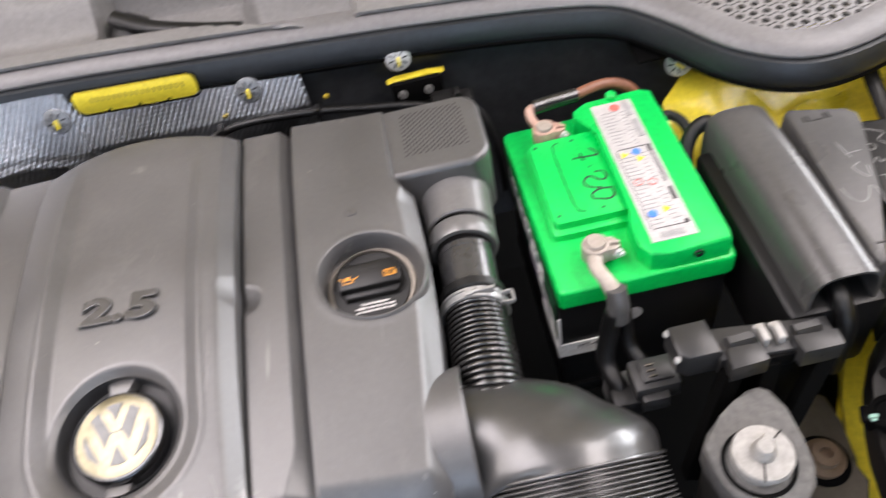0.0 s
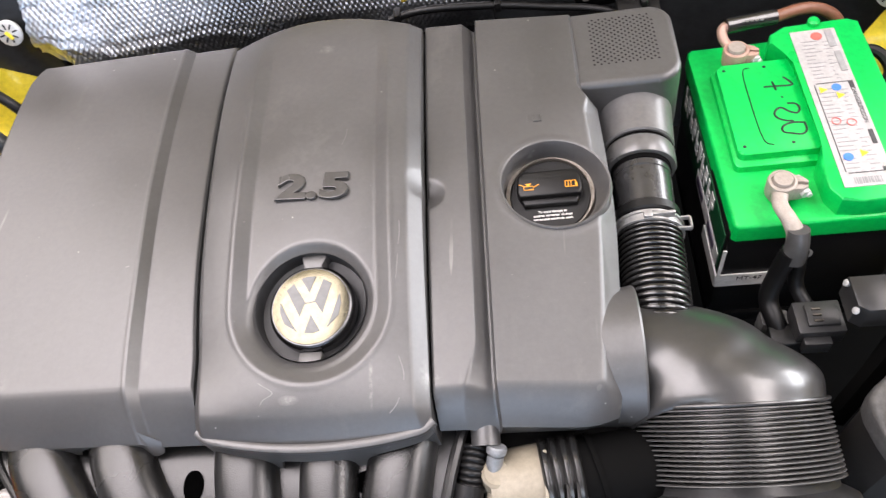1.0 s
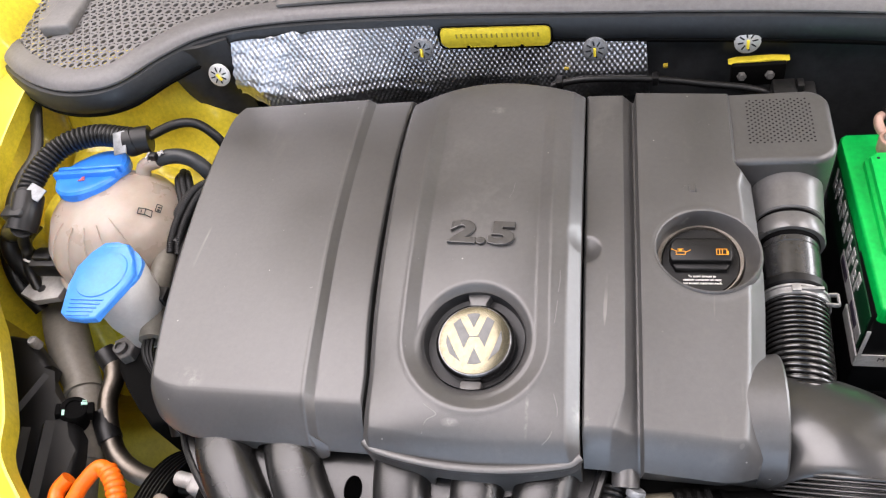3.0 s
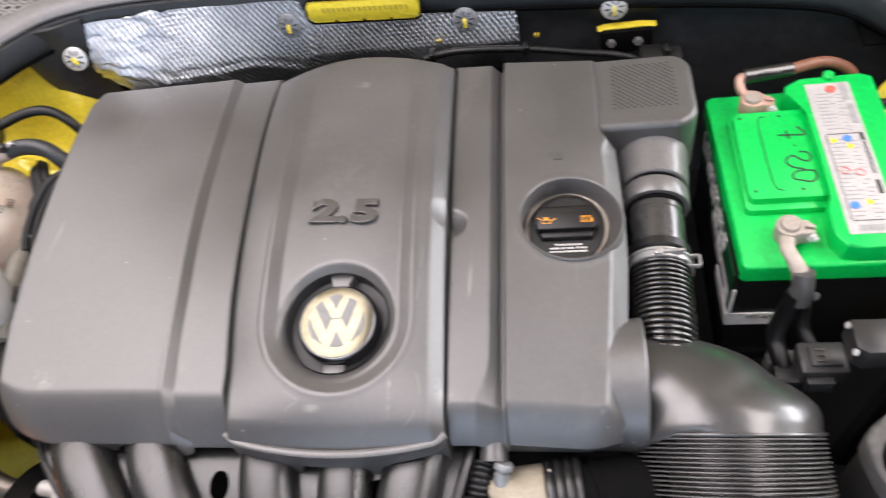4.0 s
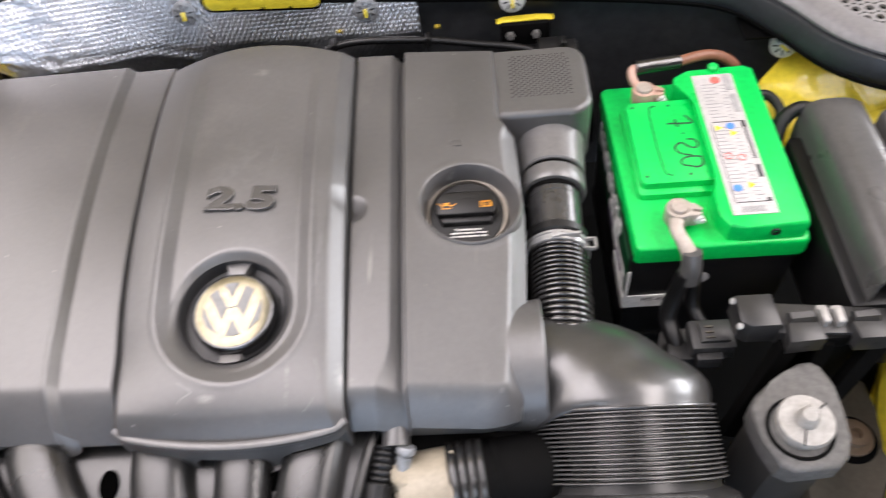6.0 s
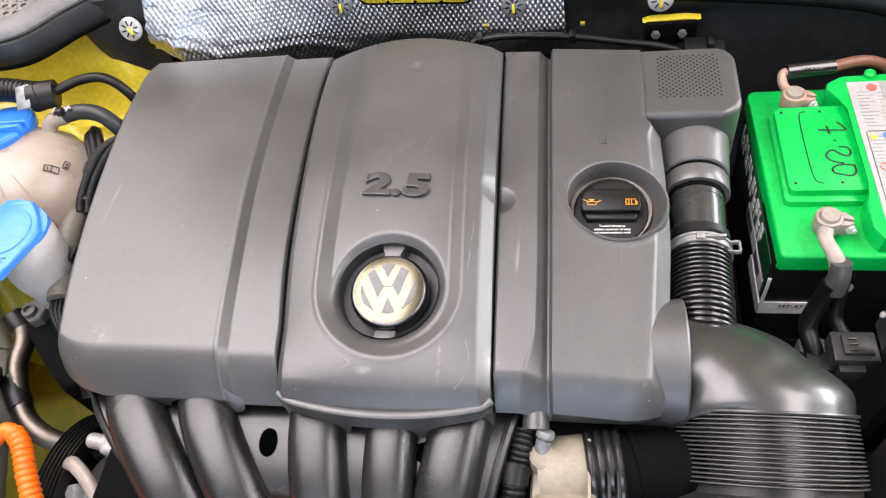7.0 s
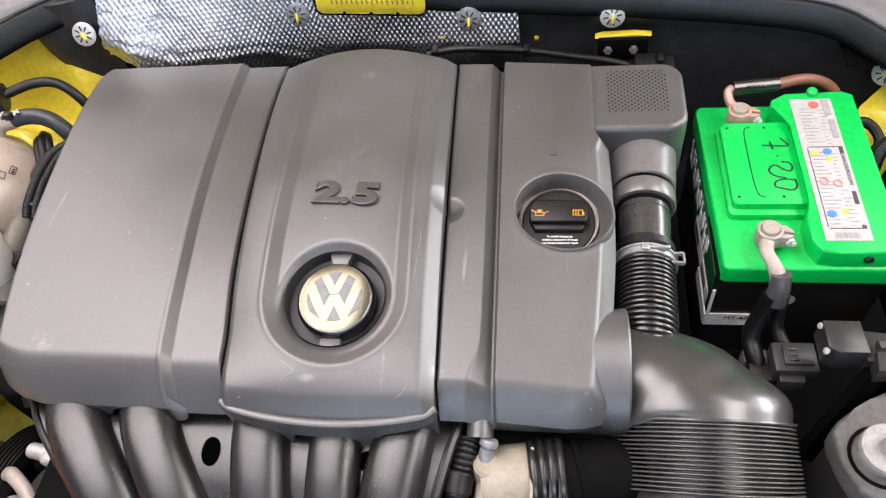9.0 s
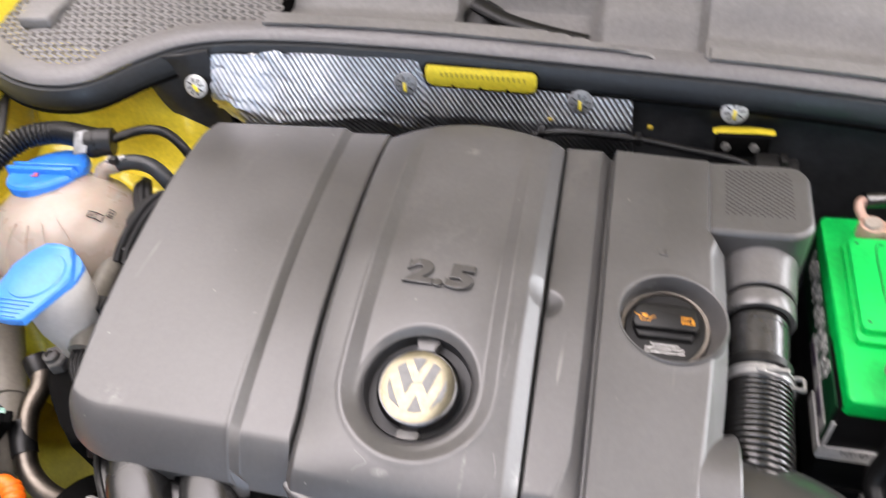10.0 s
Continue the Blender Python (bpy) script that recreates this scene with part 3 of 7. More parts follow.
side_r = curve([(0.26, -0.036), (0.30, -0.0305), (0.38, -0.024), (0.45, -0.0195), (0.52, -0.020), (0.57, -0.022)])
outer_r = lambda y: (side_r(min(y, 0.57)) - 0.011 * ease(0.575, 0.595, y)) - 0.006 * (1 - math.sqrt(max(0, 1 - max(0, (0.300 - y) / 0.032) ** 2)))


def bowl(x, y):
    r = math.hypot((x - SX) / (0.0175 if x < SX else 0.0165), (y - SY) / 0.0160)
    return (0.0026 if x < SX else 0.0070) * max(0.0, 1 - r ** 1.6)


def top_left(x, y):
    d = x - step_l(y)
    return SHELF(y) - 0.0075 * min(1.0, max(0.0, d / 0.0080)) + 0.0004 * math.exp(-((d + 0.0022) / 0.0016) ** 2)


def top_mid(x, y):
    c, half = (gap_l(y) + gap_r(y)) / 2, (gap_r(y) - gap_l(y)) / 2
    r = math.hypot(x - VX, y - VY)
    w = abs(x - c) / half
    m = -0.279 - 0.05 * (y - 0.36)
    reach = abs(x - m) if y > VY else math.hypot(x - m, y - VY)
    slope_in = min(1.0, max(0.0, (0.0685 - reach) / 0.0125))
    dish = 0.0080 * slope_in * ease(0.70, 0.60, y) - 0.0006 * math.exp(-((reach - 0.0705) / 0.0018) ** 2) * ease(0.66, 0.58, y)
    crown = (0.018 if x < c else 0.011) * w * w * ease(0.25, 0.34, y)
    return CREST(y) + 0.007 - crown - dish - 0.007 * ease(0.056, 0.047, r) - bowl(x, y)


def top_right(x, y):
    g = groove(y)
    r = math.hypot(x - OX, y - OY)
    wide = 0.0125 + 0.014 * ease(0.335, 0.27, y)
    low = (0.0035 + 0.012 * min(1.0, max(0.0, (x - g + wide) / (wide - 0.0022)))) * ease(g + 0.0030, g - 0.0006, x)
    lip = 0.0007 * math.exp(-((r - 0.052) / 0.003) ** 2)
    return SHELF(y) - (0.0045 + 0.0090 * ease(0.66, 0.50, y)) * min(1.0, max(0.0, (x - g) / 0.100)) - low + lip - bowl(x, y)


def arch(x, mid, half, rise):
    return rise * math.sqrt(max(0.0, 1 - ((x - mid) / half) ** 2))


def left_skirt(x, y):
    if y > 0.285:
        return 0.868 - 0.024 * ease(0.30, 0.48, y)
    return min(0.906, 0.876 + arch(x, -0.556, 0.040, 0.030) + arch(x, -0.466, 0.034, 0.018) + 0.026 * ease(-0.432, -0.420, x) + 0.004 * ease(-0.600, -0.585, x))


cover = thing("engine_cover", "dark grey moulded plastic engine cover with dusty scuffs on the engine", "engine cover", (-0.28, 0.48, 0.88))
def lower_by(y):
    """How far the left panel lies below the centre panel's edge."""
    return max(0.0, CREST(y) - 0.003 - 0.018 * ease(0.25, 0.34, y) - SHELF(y) + 0.0075)


part("left_panel", panel(outer_l, lambda y: gap_l(y) - 0.0026 - 0.48 * lower_by(y), lambda u: 0.267 + 0.040 * (1 - math.sqrt(max(0, 1 - max(0, (0.20 - u) / 0.20) ** 2))), lambda u: 0.7275 + 0.004 * u, top_left,
     ((0.018, 0.022), (0.0022, 0.0022), (0.040, 0.030), (0.012, 0.012)), 100, 120, left_skirt, crease=step_l, share=0.72,
     dense=[k * 0.0025 for k in range(-12, 15)]), COVER, cover)
part("centre_panel", panel(lambda y: gap_l(y) + 0.0016, lambda y: gap_r(y) - 0.0012, lambda u: 0.262 - 0.008 * math.sin(math.pi * u),
     lambda u: 0.702 + 0.020 * math.sin(math.pi * u), top_mid,
     ((0.009, 0.010), (0.0135, 0.0095), (0.016, 0.004), (0.016, 0.013)), 130, 190, lambda x, y: 0.87, [(VX, VY, 0.0475)]), COVER, cover)
part("right_panel", panel(lambda y: gap_r(y) + 0.0008, outer_r, lambda u: 0.268 - 0.001 * u + 0.008 * max(0, (u - 0.8) / 0.2) ** 2, lambda u: 0.7165 - 0.008 * u, top_right,
     ((0.0022, 0.0022), (lambda y: 0.0175 - 0.0100 * ease(0.560, 0.592, y), 0.0180), (0.026, 0.031), (0.010, 0.012)), 90, 190,
     lambda x, y: 0.868 + 0.024 * ease(-0.135, -0.145, x) + 0.004 * ease(-0.06, -0.02, x), [(OX, OY, 0.0490)], crease=groove, tuck=0.005,
     dense=[k * 0.004 for k in range(-30, 9)]), COVER, cover)

# front lip of the centre panel, with its scalloped flange
us = steps(64)
lip_line = [Vector((-0.3745 + 0.1955 * u, 0.2645 - 0.0135 * math.sin(math.pi * u) ** 0.7 + 0.003 * (math.exp(-(u / 0.03) ** 2) + math.exp(-((1 - u) / 0.03) ** 2)),
                    0.9185 - 0.003 * math.sin(math.pi * u) + 0.0015 * (math.exp(-(u / 0.025) ** 2) + math.exp(-((1 - u) / 0.025) ** 2)))) for u in us]
part("front_lip", tube(lip_line, 0.0040, 10, raw=True, square=0.7), COVER, cover)


def flange(u, v):
    q = lip_line[min(64, int(round(u * 64)))]
    tabs = 0.034 * (math.exp(-((u - 0.265) / 0.058) ** 4) + math.exp(-((u - 0.665) / 0.062) ** 4)) + 0.008 * math.sin(math.pi * u)
    return q + Vector((0, -0.0026 - 0.002 * v, -v * (0.010 + tabs)))


part("front_flange", grid(flange, us, steps(4), 0.003), COVER, cover)

# emblem in its moat
slope = Vector((0.02, -0.18, 1)).normalized()
em = axis_pose((VX, VY, 0.945), slope)
part("emblem_well", lathe([(0.0475, 0.004), (0.0465, -0.012), (0.038, -0.014), (0.0, -0.014)], em, 48), COVER_SHADED, cover, "recess round the emblem, coloured dark for its shade")
part("emblem_bridge", prism([(VX - 0.0085, VY + 0.034), (VX + 0.0085, VY + 0.034), (VX + 0.0085, VY + 0.043), (VX + 0.014, VY + 0.049), (VX - 0.014, VY + 0.049), (VX - 0.0085, VY + 0.043)], 0.940, 0.9525, 0.0015), COVER, cover)
part("emblem_bridge", rbox(VX - 0.010, VX + 0.010, VY - 0.050, VY - 0.036, 0.926, 0.9355, 0.002), COVER, cover)
emblem = part("emblem", lathe([(0.0372, -0.014), (0.0372, -0.003), (0.0362, -0.0005), (0.0342, 0.0018), (0.0335, 0.0020), (0.018, 0.0027), (0.0, 0.0030)], em, 72), SATIN, cover, "round silver badge, its face tinted for a gold reflection")
part("badge_face", lathe([(0.0330, 0.0015), (0.0330, 0.0024), (0.0322, 0.0027), (0.018, 0.0034), (0.0, 0.0037)], em, 72), GOLD_TINT, emblem)
for pts in ([(-0.0062, 0.0252), (0.0, 0.0262), (0.0062, 0.0252), (0.0, 0.0116)], [(-0.0195, 0.0170), (-0.0128, 0.0218), (-0.0040, 0.0038), (-0.0098, -0.0078)],
            [(0.0128, 0.0218), (0.0195, 0.0170), (0.0098, -0.0078), (0.0040, 0.0038)], [(0.0, -0.0078), (-0.0064, -0.0226), (0.0, -0.0238), (0.0064, -0.0226)],
            [(-0.0050, 0.0026), (-0.0050, 0.0034), (0.0050, 0.0034), (0.0050, 0.0026)], [(0.0256, 0.0068), (0.0262, -0.0020), (0.0232, -0.0120), (0.0130, -0.0205), (0.0190, -0.0085)],
            [(-0.0256, 0.0068), (-0.0190, -0.0085), (-0.0130, -0.0205), (-0.0232, -0.0120), (-0.0262, -0.0020)]):
    part("badge_inlay", moved(prism(pts, 0.0020, 0.0039), em), EMBLEM_DARK, emblem, "dark grey inlay")

# gusset where the step meets the front edge
gus = bmesh.new()
gv = [gus.verts.new(p) for p in ((-0.440, 0.276, 0.912), (-0.450, 0.269, 0.888), (-0.419, 0.2635, 0.884), (-0.418, 0.270, 0.895), (-0.428, 0.2600, 0.881), (-0.430, 0.279, 0.885))]
bmesh.ops.convex_hull(gus, input=gv)
bmesh.ops.bevel(gus, geom=gus.edges[:], offset=0.002, segments=2, profile=0.5, affect="EDGES")
part("corner_fin", gus, COVER, cover)
part("front_boss", tube([(-0.1435, 0.2600, 0.8770), (-0.1435, 0.2700, 0.8800), (-0.1435, 0.2900, 0.8860)], 0.0120, 28, 4, square=0.9), COVER, cover)

# thin pale scratches on the panels
for top, pts, w in ((top_mid, [(-0.317, 0.296), (-0.305, 0.288), (-0.314, 0.282), (-0.317, 0.272)], 0.0005), (top_mid, [(-0.203, 0.312), (-0.199, 0.296), (-0.204, 0.278), (-0.211, 0.270)], 0.0005),
                    (top_mid, [(-0.204, 0.430), (-0.2035, 0.418), (-0.2045, 0.407)], 0.0004), (top_mid, [(-0.2045, 0.398), (-0.205, 0.388), (-0.206, 0.376)], 0.0004),
                    (top_left, [(-0.466, 0.421), (-0.4645, 0.4215), (-0.463, 0.422)], 0.0006), (top_mid, [(-0.262, 0.52), (-0.259, 0.530), (-0.258, 0.541)], 0.0002)):
    part("scratch", tube([(x, y, top(x, y)) for x, y in pts], w, 5, 8, flat=0.3), SCUFF, cover, "thin pale scratch")

# specks of pale dust caught on the plastic
random.seed(31)
for k in range(40):
    top, x0, x1 = ((top_left, -0.59, -0.47), (top_mid, -0.36, -0.21), (top_right, -0.12, -0.05))[k % 3]
    x, y = x0 + (x1 - x0) * random.random(), 0.30 + 0.36 * random.random()
    if math.hypot(x - VX, y - VY) < 0.06 or math.hypot(x - OX, y - OY) < 0.065:
        continue
    r = 0.0003 + 0.0005 * random.random() ** 2
    part("dust_speck", lathe([(r, -0.0004), (r * 0.8, 0.0002), (0.0, 0.0003)], Matrix.Translation((x, y, top(x, y))), 7), SCUFF, cover, "pale speck of dust")

# raised engine size
tilt = axis_pose((-0.2835, 0.4735, 0.9665), (0, -0.03, 1)) @ pose(0, 0, 0, 0, 0, -3.5)
for glyph, gx, gy, wide, tall in (("2", -0.0195, 0.0, 1.42, 0.94), (".", 0.0, 0.0, 1.2, 0.94), ("5", 0.0205, 0.0, 1.42, 0.94)):
    part("raised_numeral", lettering(glyph, 0.0375, tilt @ Matrix.Translation((gx, gy, 0.0)) @ Matrix.Diagonal((wide, tall, 1, 1)), 0.0030, bold=0.0014, bevel=0.0007, flush="BOTTOM_BASELINE"), NUMERAL, cover, "raised glossy numeral of 2.5")

# oil filler well
well = axis_pose((OX, OY, 0.9345), (0.10, 0.0, 1))
bm = lathe([(0.0500, -0.0030), (0.0502, -0.0003), (0.0493, 0.0008), (0.0478, 0.0002), (0.0462, -0.004), (0.0430, -0.020), (0.0422, -0.046), (0.0, -0.046)], well, 72)
for v in bm.verts:
    deep = ease(0.934, 0.905, v.co.z)
    v.co.x, v.co.y = v.co.x - 0.004 * deep, v.co.y + 0.0035 * deep
part("filler_well", bm, COVER, cover)
part("filler_collar", lathe([(0.0500, -0.065), (0.0515, -0.014), (0.0512, -0.005), (0.0502, -0.0015), (0.0490, -0.0005)], well, 72), COVER, cover)

# air outlet box with its perforated top
part("outlet_box", loaf(-0.060, 0.0640, 0.598, 0.706, 0.845, 0.9255, 0.024, 0.007), COVER, cover)
dots = []
for j in range(22):
    for i in range(10):
        x, y = -0.0200 + i * 0.0070 + (j % 2) * 0.0035, 0.6255 + j * 0.0031
        if x < 0.0455 - 0.004 * max(0, j - 16) / 5:
            dots.append((x, y))
bm = bmesh.new()
for x, y in dots:
    vs = [bm.verts.new((x + 0.0011 * math.cos(a), y + 0.0010 * math.sin(a), 0.9259)) for a in (0, 0.785, 1.571, 2.356, 3.1416, 3.927, 4.712, 5.498)]
    bm.faces.new(vs)
tagged(part("outlet_perforation", bm, DEEP, cover, "rows of small round holes", 0), kind="stuff")

# side flange over the intake duct
part("side_flange", lathe([(0.054, 0.0), (0.0590, 0.0), (0.0602, 0.0018), (0.0590, 0.010), (0.0570, 0.050), (0.03, 0.052)], axis_pose((-0.012, 0.3355, 0.866), (-1, 0, 0.0)), 64), COVER, cover)

for x0, x1, y0, y1 in ((-0.103, -0.101, 0.550, 0.558), (-0.096, -0.0945, 0.550, 0.558), (-0.091, -0.0895, 0.550, 0.558), (-0.0895, -0.0865, 0.557, 0.558), (-0.085, -0.0835, 0.550, 0.558), (-0.0835, -0.080, 0.550, 0.551), (-0.079, -0.0775, 0.550, 0.558), (-0.118, -0.102, 0.540, 0.5415)):
    part("moulded_mark", rbox(x0, x1, y0, y1, 0.9290, 0.9366, 0.0003), COVER, cover)

# ---- oil filler cap ----
cap = thing("oil_filler_cap", "black plastic oil filler cap with orange symbols in the engine cover", "cap", (OX, OY, 0.91))
seat = axis_pose((OX - 0.005, OY + 0.0030, 0.9170), (0.0, -0.16, 1))
part("cap_body", lathe([(0.0360, -0.03), (0.0380, -0.016), (0.0376, -0.0105), (0.0360, -0.0083), (0.0, -0.0080)], seat, 56), BLACK, cap)
part("grip", merge(moved(prism([(-0.0275, -0.0055), (0.0275, -0.0055), (0.0300, 0.000), (0.0290, 0.0135), (0.024, 0.0205), (-0.024, 0.0205), (-0.0290, 0.0135), (-0.0300, 0.000)], -0.014, 0.0040, 0.0025, 3), seat),
                   moved(prism([(-0.0240, -0.0120), (0.0240, -0.0120), (0.0290, -0.002), (-0.0290, -0.002)], -0.014, -0.0022, 0.003, 3), seat)), BLACK, cap)
part("neck_ring", lathe([(0.0418, -0.034), (0.0418, -0.012), (0.0405, -0.0098), (0.0368, -0.0098), (0.0350, -0.014), (0.0350, -0.034)], seat @ Matrix.Translation((0.0, 0.0035, 0.0)), 56), NECK_RING, cap, "bare metal ring")
GT = seat @ Matrix.Translation((0, 0.004, 0.0040))
part("oil_can_symbol", moved(merge(flat_bar(-0.0235, -0.0150, -0.0030, -0.0024, 0), flat_bar(-0.0235, -0.0229, -0.0030, 0.0012, 0), flat_bar(-0.0150, -0.0144, -0.0030, 0.0006, 0), flat_bar(-0.0235, -0.0150, 0.0006, 0.0012, 0),
     moved(flat_bar(-0.0060, 0.0, -0.0003, 0.0003, 0), pose(-0.0225, 0.001, 0, 0, 0, -25)), moved(flat_bar(0.0, 0.0060, -0.0003, 0.0003, 0), pose(-0.0150, -0.0005, 0, 0, 0, 28)), flat_bar(-0.0205, -0.0180, 0.0012, 0.0030, 0), flat_bar(-0.0220, -0.0165, 0.0030, 0.0036, 0)), GT), ORANGE_INK, cap, "orange oil can symbol")
part("book_symbol", moved(merge(flat_bar(0.0140, 0.0240, -0.0030, -0.0024, 0), flat_bar(0.0140, 0.0240, 0.0030, 0.0036, 0), flat_bar(0.0140, 0.0147, -0.0030, 0.0036, 0), flat_bar(0.0167, 0.0174, -0.0030, 0.0036, 0), flat_bar(0.0192, 0.0199, -0.0030, 0.0036, 0), flat_bar(0.0233, 0.0240, -0.0030, 0.0036, 0), flat_bar(0.0240, 0.0252, -0.0030, 0.0010, 0)), GT), ORANGE_INK, cap, "orange handbook symbol")
part("moulded_mark", moved(merge(*[flat_bar(-0.0105 + 0.0032 * i, -0.0085 + 0.0032 * i, 0.0080, 0.0105 + 0.0012 * (i in (0, 4)), 0, 0.0004) for i in range(7)]), GT), BLACK, cap, "", 0)
for i, line in enumerate(("To avoid damage to", "catalytic converter oil must", "not exceed maximum mark")):
    part("warning_text", lettering(line, 0.0032, seat @ Matrix.Translation((0.001, -0.0165 - 0.0037 * i, -0.0078)), 0.0003, bold=0.00006), LIFTED_WHITE, cap, "small white warning text", 0)

# ---- crankcase outlet pipe between the box and the duct ----
pipe = thing("air_outlet_pipe", "black plastic air pipe with a pale clamp and ribbed hose", "pipe", (0.012, 0.47, 0.84))
ax = Vector((-0.009, -0.235, -0.004)).normalized()
def along(y):
    return Vector((0.018 - 0.009 * (0.60 - y) / 0.235, y, 0.872 - 0.004 * (0.60 - y) / 0.235))
def turned(y, prof, mat, name, label="", seg=40):
    return part(name, lathe(prof, axis_pose(along(y), ax), seg), mat, pipe, label)
turned(0.602, [(0.0375, 0.0), (0.0365, 0.02), (0.0352, 0.046), (0.0335, 0.0475), (0.0315, 0.0475), (0.0310, 0.040)], SNOUT, "snout")
turned(0.556, [(0.0300, 0.0), (0.0308, 0.001), (0.0308, 0.008)], DEEP, "shadow_gap")
turned(0.550, [(0.0260, 0.0), (0.0335, 0.0005), (0.0345, 0.003), (0.0345, 0.0185), (0.0335, 0.0205), (0.0290, 0.0205)], SNOUT, "locking_ring", "grey plastic locking ring with notches")
turned(0.530, [(0.0288, 0.0), (0.0290, 0.005), (0.0270, 0.006)], DEEP, "ring_throat")
for k, (a, w) in enumerate(((-52, 0.006), (-34, 0.004), (-14, 0.009), (8, 0.006), (24, 0.004), (42, 0.006))):
    part("ring_tooth", moved(rbox(-w / 2, w / 2, -0.0342, -0.0290, 0.0, 0.0040 + 0.002 * (k % 2), 0.0006), axis_pose(along(0.5302), ax) @ pose(0, 0, 0, 0, 0, a)), SNOUT if k % 2 else BLACK, pipe)
turned(0.530, [(0.0278, 0.0), (0.0279, 0.012), (0.0272, 0.0125), (0.0272, 0.018), (0.0279, 0.0185), (0.0272, 0.0535), (0.0295, 0.0545), (0.0295, 0.0580), (0.0272, 0.059), (0.0272, 0.07)], PIPE_BLACK, "inner_pipe", "glossy black plastic tube with moulded marks")
turned(0.478, [(0.0285, 0.0), (0.0308, 0.002), (0.0308, 0.010), (0.0290, 0.012)], BLACK, "pipe_bead")
for row, (yy, marks) in enumerate(((0.522, (1, 0, 1, 1, 0, 1)), (0.510, (1, 1, 1, 0, 1, 0)), (0.499, (1, 0, 1, 0, 1, 1)))):
    for k, on in enumerate(marks):
        for side in (-1, 1) if on else (0,):
            part("moulded_mark", moved(rbox(-0.0004, 0.0004 + 0.0014 * (1 - abs(side)), -0.0283, -0.0270, -0.0028, 0.0028 if side else 0.0, 0), axis_pose(along(yy), ax) @ pose(0, 0, 0, 0, 0, -46 + 13 * k + 2.2 * side)), SNOUT, pipe)
clamp = turned(0.4625, [(0.0305, 0.0), (0.0326, 0.0004), (0.0326, 0.0026), (0.0308, 0.0030), (0.0308, 0.0080), (0.0326, 0.0084), (0.0326, 0.0106), (0.0305, 0.0110)], CLAMP, "hose_clamp", "pale spring hose clamp")
ear = [(0.0335, 0.0), (0.0480, -0.0012), (0.0492, -0.0006), (0.0492, 0.0100), (0.0480, 0.0108), (0.0335, 0.0100)]
part("clamp_ear", merge(*[tube([(ear[i][0], 0.4500 + ear[i][1], 0.884), ((ear[i][0] + ear[i + 1][0]) / 2, 0.4500 + (ear[i][1] + ear[i + 1][1]) / 2, 0.884), (ear[i + 1][0], 0.4500 + ear[i + 1][1], 0.884)], 0.0014, 6, raw=True, flat=2.2) for i in range(5)]), CLAMP, clamp)
part("clamp_tongue", merge(rbox(0.010, 0.034, 0.4545, 0.4575, 0.896, 0.9035, 0.0005), rbox(0.006, 0.014, 0.4520, 0.4590, 0.899, 0.9045, 0.0008)), CLAMP, clamp)
part("ribbed_hose", ribbed([along(0.453), along(0.42), along(0.385), Vector((0.008, 0.352, 0.862)), Vector((0.008, 0.33, 0.85))], 0.0303, 24, 0.13, 40, 12), GLOSSY, pipe)

# ---- intake duct ----
duct = thing("intake_duct", "shiny black plastic intake duct with a wide ribbed bellows", "air duct", (0.05, 0.28, 0.78))


def elbow(u, v):
    a = math.pi / 2 * u
    t = 2 * math.pi * v
    mid = Vector((-0.024, 0.333, 0.850)).lerp(Vector((0.054, 0.300, 0.829)), ease(0, 1, u)) + Vector((0.008, 0.010, 0)) * math.sin(2 * a)
    out = Vector((math.sin(a), math.cos(a), 0))
    up = Vector((0.0, -0.36 * u, 1)).normalized()
    r = 0.055 + 0.026 * ease(0.05, 0.85, u) + 0.005 * math.exp(-((u - 0.86) / 0.08) ** 2) * max(0, math.cos(t - 0.3)) ** 2 - 0.004 * math.exp(-((u - 0.66) / 0.07) ** 2) * max(0, math.cos(t - 0.35)) ** 2 - 0.004 * math.exp(-((u - 0.35) / 0.2) ** 2) * max(0, math.cos(t - 2.0)) ** 2
    return mid + out * (r * math.cos(t)) + up * (r * math.sin(t))


part("elbow", grid(elbow, steps(40), steps(56)), DUCT, duct, "satin black moulded elbow")
bell = lambda s: 0.0835 + 0.005 * s
part("bellows", ribbed([(0.054, 0.3050, 0.8312), (0.054, 0.275, 0.8195), (0.054, 0.2460, 0.8083)], bell, 17, 0.15, 72, 14, crest=0.29), BELLOWS, duct)
ca = axis_pose((0.054, 0.2500, 0.8105), (0.0, -0.92, -0.38))
part("elbow_lip", tube([(0.054 + 0.0838 * math.cos(a * math.pi / 36), 0.3040 - 0.38 * 0.0838 * math.sin(a * math.pi / 36), 0.8308 + 0.92 * 0.0838 * math.sin(a * math.pi / 36)) for a in range(-6, 43)], 0.0016, 8, raw=True), DUCT, duct)
part("collar", lathe([(0.076, 0.0), (0.0800, 0.001), (0.0805, 0.010), (0.0860, 0.013), (0.0930, 0.017), (0.0950, 0.023), (0.0950, 0.075), (0.0, 0.08)], ca @ Matrix.Diagonal((1.03, 0.97, 1, 1)), 56), BRACKET, duct, "black moulded collar of the air box")
part("collar_rib", tube([(0.004, 0.207, 0.8805), (0.054, 0.205, 0.8915), (0.104, 0.207, 0.8805)], 0.0020, 8, 8), BRACKET, duct)

part("spring_clip", tube([(0.060, 0.374, 0.836), (0.062, 0.379, 0.840), (0.067, 0.381, 0.842), (0.073, 0.378, 0.840), (0.076, 0.372, 0.836)], 0.0014, 8, 6), CAST, duct, "bright wire spring clip")

# ---- intake manifold ----
man = thing("intake_manifold", "dark plastic intake manifold with five curved runners", "manifold", (-0.37, 0.22, 0.80))
